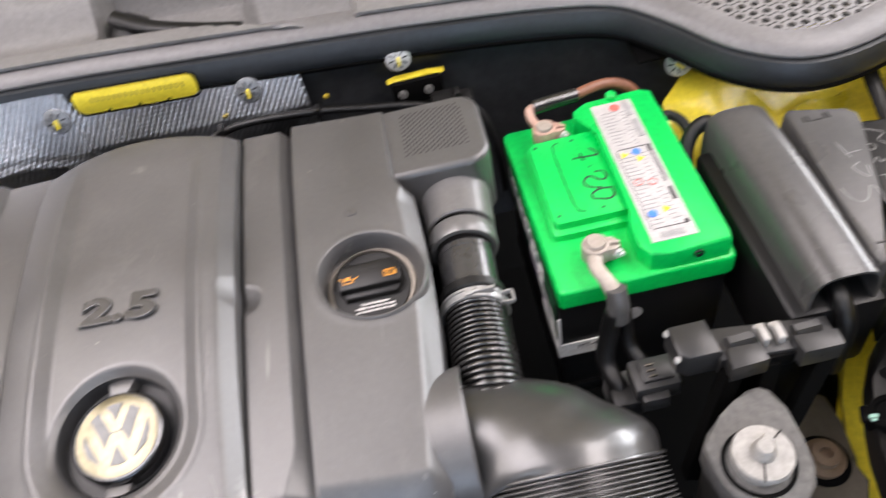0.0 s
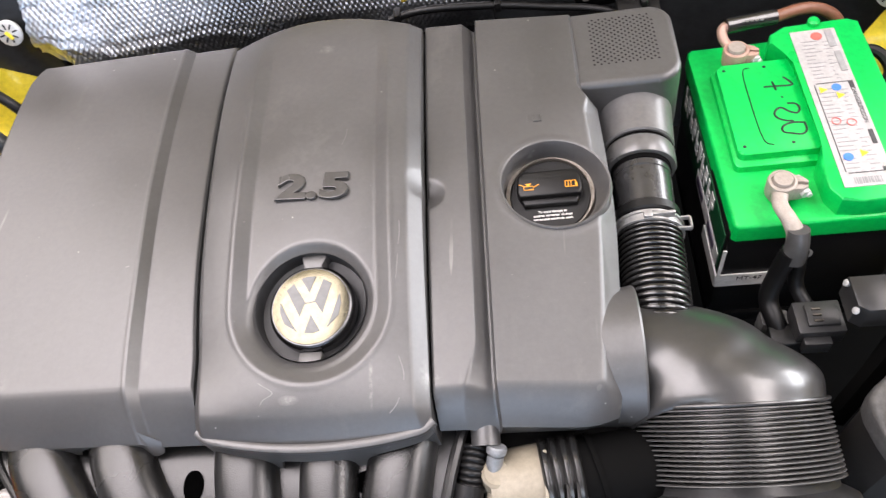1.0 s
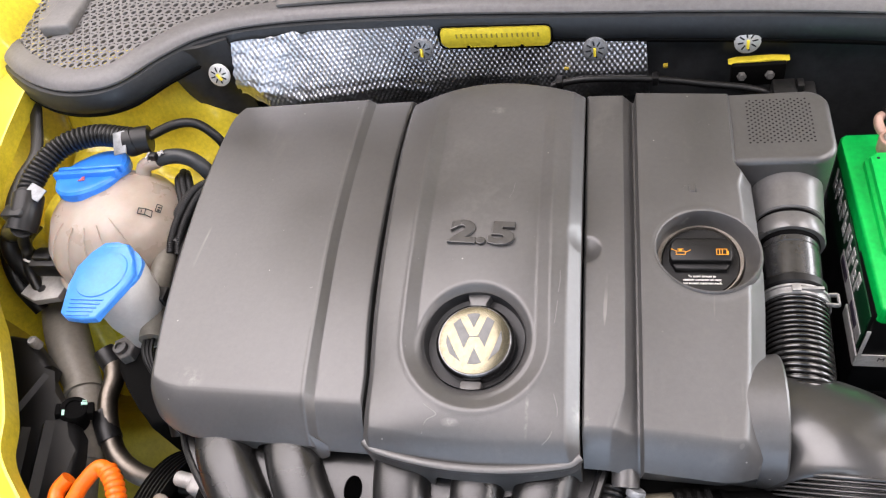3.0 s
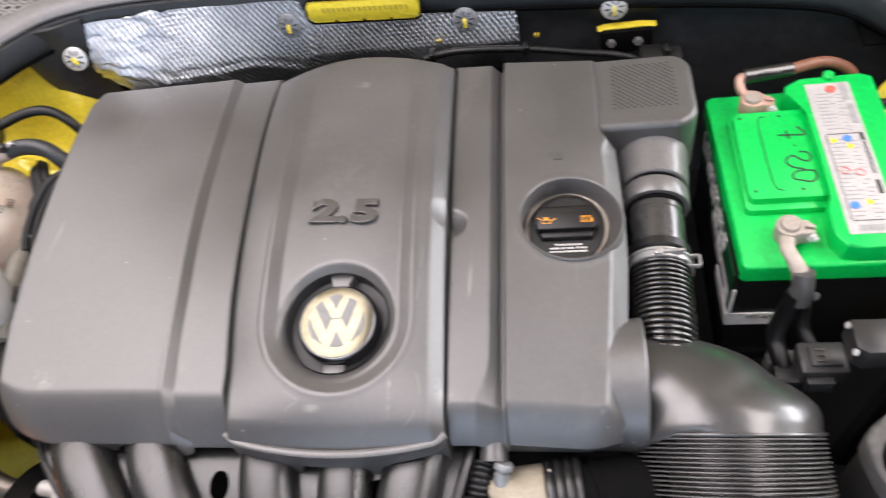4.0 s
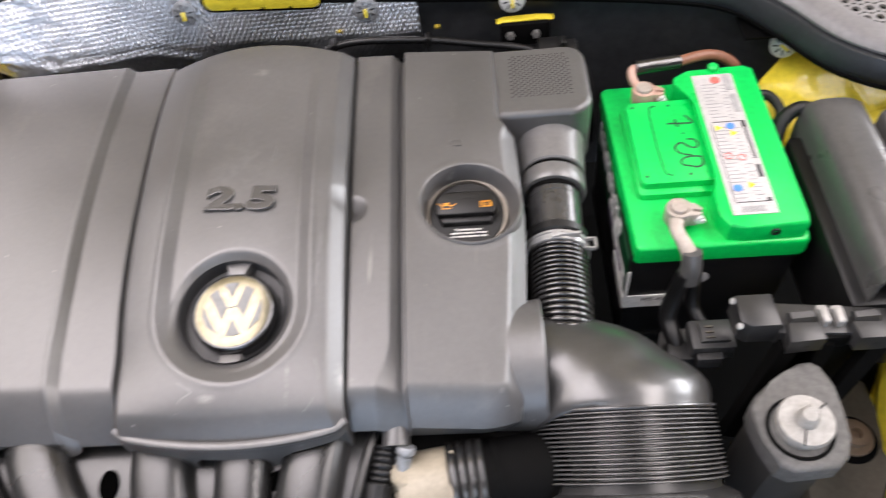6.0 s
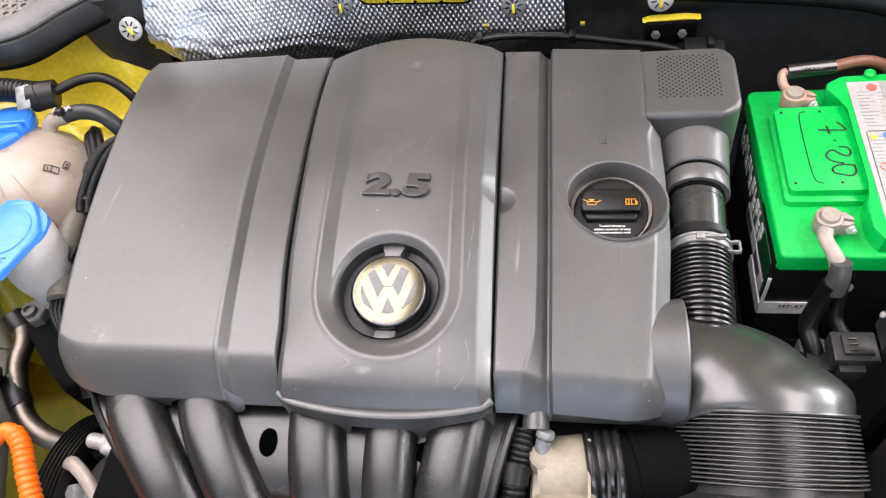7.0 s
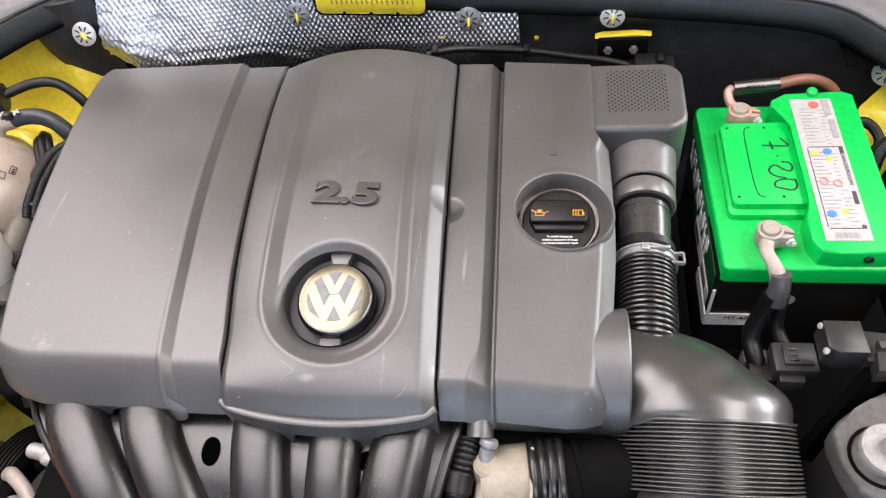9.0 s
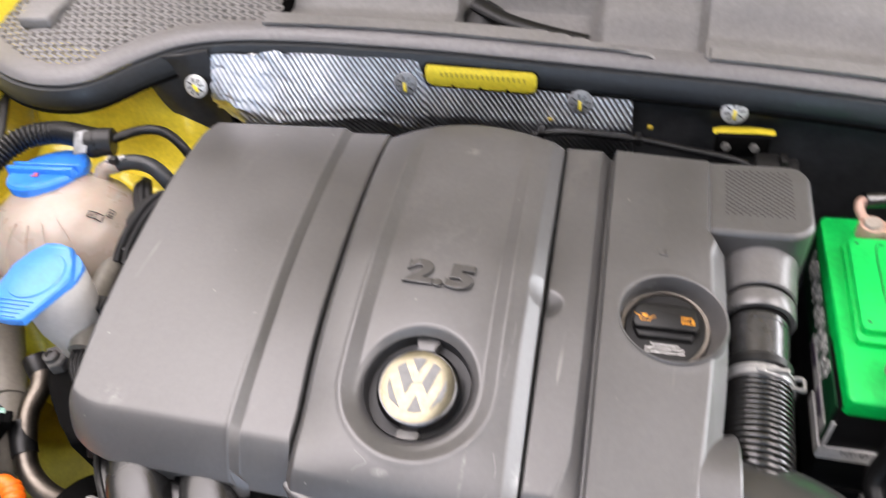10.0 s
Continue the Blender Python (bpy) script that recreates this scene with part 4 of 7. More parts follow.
arc = curve([(0.0, 0.883), (0.02, 0.888), (0.045, 0.887), (0.08, 0.876), (0.11, 0.855), (0.135, 0.815), (0.15, 0.75)])
for x0, x1, r in ((-0.550, -0.478, 0.0275), (-0.472, -0.412, 0.0262), (-0.350, -0.335, 0.0262), (-0.274, -0.272, 0.0235), (-0.208, -0.224, 0.0270)):
    line = []
    for i in range(9):
        s = 0.15 * i / 8
        k = s / 0.10
        line.append((x0 + (x1 - x0) * (k ** 1.2), 0.285 - s, arc(s) - r * 0.62))
    part("runner", tube(line, r * 1.05, 36, 5, square=0.72), RUNNER, man)
    for side in (-1, 1):
        part("mould_seam", tube([(px + side * r * 0.93, py, pz + r * 0.30) for px, py, pz in line], 0.0012, 6, 5), RUNNER, man)


def plate(u, v):
    s = 0.15 * v
    k = s / 0.10
    xl = -0.598 + 0.088 * k ** 1.2
    xr = -0.160 - 0.026 * k
    return Vector((xl + (xr - xl) * u, 0.285 - s, arc(s) - 0.0150))


part("base_plate", grid(plate, steps(40), steps(14), -0.004), RUNNER, man)
part("plate_rim", tube([plate(0, v / 12) + Vector((0, 0, 0.004)) for v in range(13)], 0.0035, 8, 3), RUNNER, man)
part("plate_rim", tube([plate(1, v / 12) + Vector((0, 0, 0.004)) for v in range(13)], 0.005, 8, 3), RUNNER, man)
# Black discs on the plate are coloured for the unlit depth of the holes.
part("bolt_hole", lathe([(0.0, 0.0), (0.009, 0.0), (0.0092, -0.006)], axis_pose((-0.3925, 0.2360, 0.8772), (0, -0.25, 1)) @ Matrix.Diagonal((0.95, 1.45, 1, 1)), 28), HOLE, man, "black oval disc for an unlit bolt hole")
part("bolt_hole", lathe([(0.0, 0.0), (0.009, 0.0), (0.0095, -0.006)], axis_pose((-0.243, 0.234, 0.8772), (0, -0.25, 1)), 24), HOLE, man, "black disc for an unlit bolt hole")

# ---- battery ----
bat = thing("car_battery", "black car battery with bright green lid and white labels", "battery", (0.177, 0.58, 0.665))
part("case", rbox(0.0905, 0.259, 0.4645, 0.694, 0.665, 0.845, 0.004), BLACK, bat)
part("hold_down_ledge", rbox(0.090, 0.265, 0.460, 0.700, 0.665, 0.685, 0.004), DEEP, bat)
part("lid", prism([(0.0965, 0.4605), (0.258, 0.460), (0.2635, 0.463), (0.265, 0.47), (0.265, 0.69), (0.258, 0.700), (0.094, 0.700), (0.0885, 0.696), (0.0882, 0.688), (0.0918, 0.468), (0.0932, 0.463)], 0.836, 0.860, 0.004, 3), GREEN, bat, "bright green plastic lid")
deck = [(0.182, 0.466), (0.2, 0.4635), (0.257, 0.464), (0.2595, 0.475), (0.2575, 0.69), (0.247, 0.696), (0.184, 0.694), (0.168, 0.684), (0.164, 0.670), (0.179, 0.655), (0.181, 0.64), (0.1845, 0.540), (0.180, 0.526), (0.174, 0.510), (0.1745, 0.48)]
part("label_deck", prism(deck, 0.858, 0.8835, 0.003, 2), GREEN, bat)
part("service_cover", prism(rounded(0.108, 0.186, 0.532, 0.653, 0.006), 0.858, 0.8765, 0.003, 2), GREEN, bat)
part("service_step", prism(rounded(0.104, 0.19, 0.524, 0.655, 0.006), 0.858, 0.868, 0.002, 2), GREEN, bat)
for x, y in ((0.115, 0.645), (0.155, 0.645), (0.115, 0.542), (0.160, 0.542)):
    part("pin_hole", lathe([(0.0018, 0.0), (0.0, 0.0004)], Matrix.Translation((x, y, 0.8768)), 12), INK, bat)
part("seam", tube([(0.140, 0.646, 0.8766), (0.133, 0.640, 0.8766), (0.132, 0.60, 0.8766), (0.134, 0.55, 0.8766), (0.142, 0.541, 0.8766)], 0.0006, 6, 8), INK, bat)
part("vent", lathe([(0.0045, 0.0), (0.0045, 0.002), (0.003, 0.002), (0.003, -0.004), (0.0, -0.004)], axis_pose((0.226, 0.4632, 0.874), (0, -1, 0)), 20), INK, bat, "small round vent")
part("vent_nub", lathe([(0.006, 0), (0.006, 0.006), (0.004, 0.008), (0.0, 0.008)], Matrix.Translation((0.213, 0.692, 0.882)), 16), GREEN, bat)
part("handle_lug", merge(rbox(0.257, 0.265, 0.60, 0.68, 0.858, 0.868, 0.002), rbox(0.257, 0.265, 0.48, 0.56, 0.858, 0.868, 0.002)), GREEN, bat)
lab = part("top_label", flat_bar(0.187, 0.231, 0.478, 0.682, 0.8837, 0.0007), WHITE, bat, "white printed safety label")
LZ = 0.8845
part("label_frame", merge(flat_bar(0.194, 0.2275, 0.493, 0.4936, LZ), flat_bar(0.192, 0.1926, 0.495, 0.604, LZ), flat_bar(0.194, 0.2275, 0.6054, 0.606, LZ)), PRINT_GREY, lab)
for y0, y1 in ((0.597, 0.606), (0.525, 0.542), (0.493, 0.4975)):
    part("hazard_band", flat_bar(0.2240, 0.2280, y0, y1, LZ), PRINT_GREY, lab)
part("hazard_text", lettering("DANGER/POISON", 0.0058, Matrix.Translation((0.2258, 0.5735, LZ + 0.0004)) @ pose(0, 0, 0, 0, 0, -90), 0.0002), INK, lab, "printed words danger poison", 0)
for x, y, mt in ((0.198, 0.597, YELLOW_INK), (0.212, 0.588, YELLOW_INK), (0.213, 0.515, YELLOW_INK)):
    part("hazard_sign", moved(lathe([(0.0046, 0), (0.0046, 0.0006), (0, 0.0006)], Matrix(), 3), Matrix.Translation((x, y, LZ))), mt, lab)
for x, y, mt in ((0.2115, 0.599, BLUE_INK), (0.199, 0.512, BLUE_INK)):
    part("hazard_sign", lathe([(0.0045, 0), (0.0045, 0.0006), (0, 0.0006)], Matrix.Translation((x, y, LZ)), 20), mt, lab)
for x, y in ((0.200, 0.556), (0.213, 0.553)):
    part("hazard_sign", lathe([(0.0045, 0.0), (0.0045, 0.0006), (0.0036, 0.0006), (0.0036, 0)], Matrix.Translation((x, y, LZ)), 20), RED_INK, lab)
part("round_mark", lathe([(0.0055, 0), (0.0055, 0.0006), (0, 0.0006)], Matrix.Translation((0.211, 0.672, LZ)), 24), RED_INK, lab)
part("grey_strip", merge(flat_bar(0.220, 0.227, 0.655, 0.680, LZ), flat_bar(0.222, 0.228, 0.620, 0.648, LZ)), SILVER_INK, lab)
random.seed(5)
bars = []
for k in range(34):
    y = 0.665 - k * 0.0052
    if 0.60 < y < 0.61 or y < 0.496:
        continue
    x = 0.193 + random.random() * 0.002
    bars.append(flat_bar(x, x + 0.008 + random.random() * 0.01, y, y + 0.0009, LZ, 0.0003))
    bars.append(flat_bar(x + 0.020, x + 0.022 + random.random() * 0.007, y - 0.0022, y - 0.0014, LZ, 0.0003))
part("small_print", merge(*bars), SILVER_INK, lab, "rows of unreadable small print", 0)
part("barcode", merge(*[flat_bar(0.197 + 0.0017 * i, 0.1976 + 0.0017 * i + 0.0004 * (i % 3), 0.481, 0.488, LZ, 0.0003) for i in range(14)]), SILVER_INK, lab, "", 0)


def marker(strokes, origin, scale, z, w=0.0015):
    return merge(*[tube([(origin[0] + scale * a, origin[1] + scale * b, z) for a, b in s], w, 6, 6, flat=0.35) for s in strokes])


# hand-written digits, read from the far side towards the near side
for strokes in ([[(0.149, 0.617), (0.164, 0.6163), (0.1795, 0.6160), (0.1780, 0.6215), (0.173, 0.628)], [(0.1595, 0.6230), (0.1605, 0.617), (0.1610, 0.611)]],
                [[(0.168, 0.592), (0.1765, 0.5905), (0.1793, 0.5840), (0.1755, 0.5785), (0.168, 0.5810), (0.161, 0.5868), (0.1550, 0.5852), (0.1513, 0.5795), (0.154, 0.5738), (0.161, 0.5700), (0.169, 0.5685)]],
                [[(0.1793, 0.5655), (0.166, 0.5665), (0.1562, 0.5627), (0.1552, 0.5560), (0.164, 0.5530), (0.174, 0.5512), (0.1795, 0.5565), (0.1795, 0.5660)]]):
    part("handwriting", marker([[(0.1610 + 0.88 * (x - 0.163), y) for x, y in line] for line in strokes], (0.0, 0.0), 1.0, 0.8768, 0.0011), INK, bat, "hand-written black digit of 7.20")
part("handwriting", lathe([(0.0013, 0), (0.0, 0.0006)], Matrix.Translation((0.163, 0.601, 0.8766)), 10), INK, bat)

# side and corner labels
side = part("side_label", rbox(0.0889, 0.0901, 0.470, 0.690, 0.770, 0.833, 0), DARK_GREEN, bat, "dark green side label with white lettering bars")
part("pale_edge", rbox(0.0881, 0.0900, 0.4645, 0.530, 0.745, 0.764, 0), LIFTED_WHITE, side)
part("pale_band", rbox(0.0883, 0.0893, 0.474, 0.585, 0.772, 0.793, 0), LIFTED_WHITE, side)
for i in range(10):
    y = 0.676 - i * 0.0165
    part("brand_bar", rbox(0.0881, 0.0890, y - 0.0048, y, 0.798, 0.829, 0), LIFTED_WHITE, side)
    part("brand_bar", rbox(0.0881, 0.0890, y - 0.0115, y - 0.0035, 0.798 + 0.0225 * (i % 2), 0.8065 + 0.0225 * (i % 2), 0), LIFTED_WHITE, side)
    part("brand_bar", rbox(0.0881, 0.0890, y - 0.0115, y - 0.0035, 0.811, 0.817, 0), LIFTED_WHITE, side)
for y0 in (0.49, 0.55):
    part("code_patch", rbox(0.0877, 0.0886, y0, y0 + 0.03, 0.777, 0.788, 0), PURPLE, side)
corner = part("front_label", merge(rbox(0.0890, 0.150, 0.4626, 0.4640, 0.745, 0.768, 0), rbox(0.0890, 0.0925, 0.4626, 0.4640, 0.768, 0.815, 0)), LIFTED_WHITE, bat, "white corner label")
part("model_text", lettering("MT-47", 0.0095, Matrix.Translation((0.122, 0.4624, 0.760)) @ pose(0, 0, 0, 90, 0, 0), 0.0003), INK, corner, "", 0)
part("round_sticker", lathe([(0.0, 0.0005), (0.0095, 0.0005), (0.0095, 0.0)], axis_pose((0.167, 0.4640, 0.797), (0, -1, 0)), 24), WHITE, bat, "small round white sticker")


def clamp_set(name, x, y, mat, label, lug):
    t = thing(name, label, "battery clamp", (x, y, 0.86))
    part("post", lathe([(0.0095, 0.858), (0.0088, 0.8865), (0.0080, 0.8878), (0.0, 0.8880)], Matrix.Translation((x, y, 0)), 28), LEAD, t, "grey lead post")
    part("ring", lathe([(0.0092, 0.866), (0.0128, 0.866), (0.0132, 0.868), (0.0134, 0.882), (0.0126, 0.8845), (0.0105, 0.8852), (0.0090, 0.8842)], Matrix.Translation((x, y, 0)), 32), mat, t)
    part("ear", merge(moved(prism([(0.009, -0.0085), (0.018, -0.0068), (0.0225, -0.0030), (0.0225, -0.0012), (0.010, -0.0012)], 0.867, 0.8835, 0.0015), pose(x, y, 0, 0, 0, -12)),
                      moved(prism([(0.010, 0.0012), (0.0225, 0.0012), (0.0225, 0.0040), (0.017, 0.0080), (0.008, 0.0100)], 0.867, 0.8835, 0.0015), pose(x, y, 0, 0, 0, -12))), mat, t)
    part("bolt", merge(lathe([(0.0026, 0), (0.0026, 0.024), (0.0, 0.024)], axis_pose((x + 0.0165, y + 0.0095, 0.876), (0.25, -1, 0)), 12),
                       lathe([(0.0, 0.0), (0.0046, 0.0), (0.0052, 0.0008), (0.0052, 0.0042), (0.0, 0.0046)], axis_pose((x + 0.0188, y - 0.0080, 0.876), (0.25, -1, 0)), 6)), CLIPM, t, "zinc clamp bolt")
    part("lug", lug, mat, t)
    return t


near_lug = tube([(0.134, 0.484, 0.878), (0.131, 0.470, 0.878), (0.136, 0.455, 0.875), (0.1405, 0.446, 0.868), (0.142, 0.442, 0.860)], lambda s: 0.0078 - 0.0016 * math.sin(3.14 * s) + 0.002 * s, 18, 6, flat=0.75)
clamp_set("negative_clamp", 0.137, 0.492, LEAD, "whitish lead clamp on the near battery post", near_lug)
far_lug = tube([(0.130, 0.672, 0.878), (0.122, 0.684, 0.882), (0.121, 0.694, 0.888), (0.126, 0.697, 0.890)], 0.0052, 14, 6)
clamp_set("positive_clamp", 0.131, 0.667, COPPER, "coppery clamp on the far battery post", far_lug)
neg = thing("battery_cable", "thick black cables from the near battery clamp", "cable", (0.15, 0.43, 0.68))
part("sleeve", tube([(0.142, 0.4445, 0.874), (0.1425, 0.438, 0.858), (0.1415, 0.435, 0.840)], lambda s: 0.0095 + 0.0020 * s, 18, 6), FUSE, neg)
part("cable", tube([(0.138, 0.436, 0.850), (0.131, 0.430, 0.82), (0.125, 0.418, 0.795), (0.131, 0.392, 0.780), (0.142, 0.37, 0.74), (0.16, 0.36, 0.66)], 0.0092, 14, 8), BLACK, neg)
part("cable", tube([(0.147, 0.436, 0.850), (0.149, 0.434, 0.825), (0.150, 0.425, 0.805), (0.158, 0.408, 0.795), (0.172, 0.398, 0.785)], 0.0072, 14, 8), BLACK, neg)
pos = thing("battery_cable", "brown cable with black sleeve at the far battery clamp", "cable", (0.19, 0.71, 0.85))
sl = part("sleeve", tube([(0.125, 0.697, 0.890), (0.15, 0.702, 0.888), (0.178, 0.707, 0.886)], 0.0085, 18, 6), GLOSSY, pos)
part("print_bars", merge(*[rbox(0.134 + 0.005 * i, 0.1375 + 0.005 * i, 0.694, 0.6965, 0.8945, 0.8956, 0) for i in range(6)]), GREY, sl, "", 0)
part("cable", tube([(0.175, 0.706, 0.886), (0.205, 0.714, 0.886), (0.228, 0.717, 0.880), (0.247, 0.714, 0.866), (0.254, 0.710, 0.84)], 0.0064, 16, 8), CABLE_BROWN, pos)

# ---- firewall, heat shield and clips ----
wall_y = curve([(-0.90, 0.72), (-0.74, 0.765), (-0.62, 0.795), (-0.45, 0.808), (-0.19, 0.811), (0.05, 0.808), (0.22, 0.795), (0.32, 0.772), (0.42, 0.735)])
seal_z = curve([(-1.1, 0.985), (-0.75, 0.992), (-0.55, 0.985), (-0.38, 0.975), (-0.12, 0.953), (0.1, 0.935), (0.31, 0.915), (0.55, 0.905)])
lone("firewall", grid(lambda u, v: Vector((-0.74 + 1.10 * u, wall_y(-0.74 + 1.10 * u) + 0.006 + 0.012 * (1 - v) + 0.0025 * math.sin(19 * u) * v, 0.60 + (seal_z(-0.74 + 1.10 * u) + 0.01 - 0.60) * v)), steps(60), steps(10), 0.006), FELT, "black insulated firewall panel", "firewall", "structure")
flap_low = curve([(-0.765, 0.985), (-0.757, 0.945), (-0.745, 0.917), (-0.730, 0.898), (-0.712, 0.882), (-0.68, 0.865)])
lone("firewall_flap", grid(lambda u, v: Vector((-0.765 + 0.095 * u, wall_y(-0.765 + 0.095 * u) - 0.006 + 0.002 * math.sin(9 * u + 5 * v), flap_low(-0.765 + 0.095 * u) + (seal_z(-0.765 + 0.095 * u) + 0.012 - flap_low(-0.765 + 0.095 * u)) * v)), steps(24), steps(8), 0.006), FELT, "black felt flap at the firewall corner", "felt flap")
shield = thing("heat_shield", "crinkled embossed aluminium heat shield on the firewall", "heat shield", (-0.42, 0.80, 0.85))


FOOT = lambda x: 0.850 + 0.03 * ease(-0.40, -0.5, x) + 0.045 * ease(-0.58, -0.67, x) + 0.004 * noise.noise(Vector((x * 25, 0, 0)))


def foil(u, v):
    x = -0.674 + 0.008 * v + 0.004 * noise.noise(Vector((v * 9, 0, 3))) * (1 - u) + (0.551 - 0.013 * v) * u
    n1 = abs(noise.noise(Vector((x * 30, v * 5, 1.0)))) * 0.006 * ease(-0.50, -0.60, x) + noise.noise(Vector((x * 70, v * 11, 5.0))) * 0.0025 * ease(-0.46, -0.62, x) + 0.0015 * noise.noise(Vector((x * 20, v * 3, 9.0)))
    fold = 0.003 * ease(0.42, 0.28, v) * ease(-0.36, -0.42, x) + 0.004 * ease(-0.385, -0.392, x)
    low = max(0.0, 0.42 - v)
    lean = 0.030 * (1 - v) * ease(-0.42, -0.55, x) * ease(-0.69, -0.62, x) + 0.030 * (1 - v) - 0.050 * low + 0.002 * math.exp(-((v - 0.30) / 0.05) ** 2) * ease(-0.40, -0.42, x)
    return Vector((x, wall_y(x) - 0.004 - fold - lean + n1, FOOT(x) + (seal_z(x) + 0.004 - FOOT(x)) * v + n1))


part("foil_sheet", grid(foil, steps(200), steps(40), 0.0015), FOIL, shield)
PLATE = Matrix.Translation((-0.312, 0.797, 0.9615)) @ pose(0, 0, 0, 90, 0, 0) @ pose(0, 0, 0, 0, 0, -3.5)
yl = part("yellow_plate", moved(prism(rounded(-0.070, 0.070, -0.0165, 0.012, 0.008), -0.002, 0.003, 0.0012), PLATE), YELLOW, shield, "yellow painted plate seen through the foil")
part("plate_opening", moved(sweep([Vector((x, y, 0)) for x, y in rounded(-0.0725, 0.0725, -0.019, 0.0145, 0.010)] + [Vector((0.0725, 0.0045, 0))], [(-0.0006, 0.0005), (0.0006, 0.0005), (0.0006, 0.0026), (-0.0006, 0.0026)]), PLATE), DEEP, shield, "dark rim of the opening in the foil")
for px in (-0.035, 0.0, 0.034):
    part("rivet", moved(lathe([(0.0022, 0.0), (0.0018, 0.0012), (0.0, 0.0016)], Matrix.Translation((px, -0.0155, 0.003)), 12), PLATE), DEEP, shield)
part("number_bars", merge(*[rbox(-0.362 + 0.0065 * i, -0.360 + 0.0065 * i, 0.7935, 0.7945, 0.9625 - 0.0004 * i, 0.9685 - 0.0004 * i, 0) for i in range(17)]), STAMP, yl, "faint stamped bars", 0)


def clip(x, z, tilt=0.0, face=(0, -1, 0.25), out=0.012, mat=CLIPM):
    y = wall_y(x) - out
    c = thing("push_clip", "round metal push clip with yellow stud on the firewall", "clip", (x, y, z), group="firewall clips")
    m = axis_pose((x, y, z), face)
    part("washer", lathe([(0.0155, -0.001), (0.0155, 0.0006), (0.013, 0.0022), (0.004, 0.003), (0.0, 0.003)], m, 32), mat, c)
    for k in range(8):
        part("slot", moved(rbox(0.005, 0.0115, -0.0009, 0.0009, 0.0024, 0.0032, 0), m @ pose(0, 0, 0, 0, 0, 45 * k + 10)), INK, c)
    part("stud", moved(rbox(-0.0016, 0.0016, -0.008, 0.003, 0.003, 0.007, 0.0008), m @ pose(0, 0, 0, 0, 0, tilt)), YELLOW, c, "yellow stud")


clip(-0.692, 0.960, 30, (0.1, -1, 0.45), 0.022)
clip(-0.410, 0.950, out=0.017, mat=CLIP_GREY)
clip(-0.189, 0.931, out=0.017, mat=CLIP_GREY)
clip(-0.010, 0.924)
clip(0.309, 0.870, 60, (-0.45, -1, 0.4), 0.036)
brk = thing("firewall_bracket", "black bracket with yellow edge and two bolts", "bracket", (0.007, 0.79, 0.875))
part("plate", rbox(-0.026, 0.036, 0.786, 0.80, 0.864, 0.896, 0.002), DEEP, brk)
part("yellow_edge", moved(prism([(-0.030, 0.0), (-0.026, -0.0015), (0.036, -0.001), (0.040, 0.001), (0.020, 0.0035), (-0.020, 0.003)], 0.0, 0.010, 0.0006), Matrix.Translation((0, 0.802, 0.895)) @ pose(0, 0, 0, 90, 0, 0)), YELLOW_DULL, brk, "yellow painted edge")
for x in (-0.014, 0.018):
    part("bolt", lathe([(0.0055, 0), (0.0055, 0.004), (0.0042, 0.006), (0, 0.006)], axis_pose((x, 0.785, 0.882), (0, -1, 0.2)), 6), MOUNT, brk)
har = thing("wiring_harness", "black taped harness along the firewall behind the cover", "cable", (-0.1, 0.77, 0.87))
part("harness", tube([(-0.245, 0.775, 0.892), (-0.20, 0.772, 0.902), (-0.12, 0.772, 0.896), (-0.06, 0.77, 0.886), (0.0, 0.766, 0.876), (0.05, 0.755, 0.86)], 0.0046, 12, 8), BLACK, har)
part("branch", tube([(0.05, 0.76, 0.87), (0.075, 0.75, 0.85), (0.085, 0.735, 0.80), (0.088, 0.73, 0.74)], 0.005, 10, 8), BLACK, har)
part("connector", merge(rbox(0.018, 0.045, 0.742, 0.77, 0.866, 0.888, 0.003), rbox(0.05, 0.066, 0.744, 0.768, 0.868, 0.884, 0.003), rbox(0.045, 0.052, 0.75, 0.764, 0.87, 0.892, 0.001)), BLACK, har, "grey-black plug connector")
part("harness_clip", merge(rbox(-0.239, -0.230, 0.767, 0.783, 0.890, 0.903, 0.002)), BLACK, har)
part("harness_clip", merge(rbox(-0.120, -0.112, 0.766, 0.780, 0.889, 0.902, 0.002)), BLACK, har)
for x, z in ((-0.226, 0.906), (-0.104, 0.900)):
    part("yellow_tab", rbox(x - 0.003, x + 0.003, 0.788, 0.794, z - 0.002, z + 0.002, 0.001), SHADED_YELLOW, har)

# ---- cowl, seal and grilles ----
seal_line = [(-1.06, 0.80), (-0.99, 0.742), (-0.92, 0.703), (-0.855, 0.687), (-0.80, 0.697), (-0.755, 0.745), (-0.70, 0.785), (-0.60, 0.806), (-0.40, 0.812), (-0.19, 0.812), (0.02, 0.810), (0.17, 0.802), (0.25, 0.785), (0.297, 0.737), (0.338, 0.677), (0.388, 0.642), (0.44, 0.638), (0.51, 0.66), (0.59, 0.705)]
sl3 = spline([(x, y, seal_z(x)) for x, y in seal_line], 8)
seal = thing("bonnet_seal", "black rubber bonnet seal with greyish worn top along the cowl", "seal", (-0.19, 0.82, 0.95))
part("lip", sweep(sl3, [(0.002, 0.013), (0.0085, 0.0115), (0.0120, 0.004), (0.0135, -0.008), (0.0128, -0.016), (0.0100, -0.0195), (0.003, -0.018), (-0.003, -0.004), (-0.004, 0.010)]), RUBBER, seal)
part("lower_lip", sweep(sl3, [(0.0095, -0.017), (0.0130, -0.0165), (0.0138, -0.0185), (0.0125, -0.0225), (0.0095, -0.0230)]), DEEP, seal, "thin black lower lip")


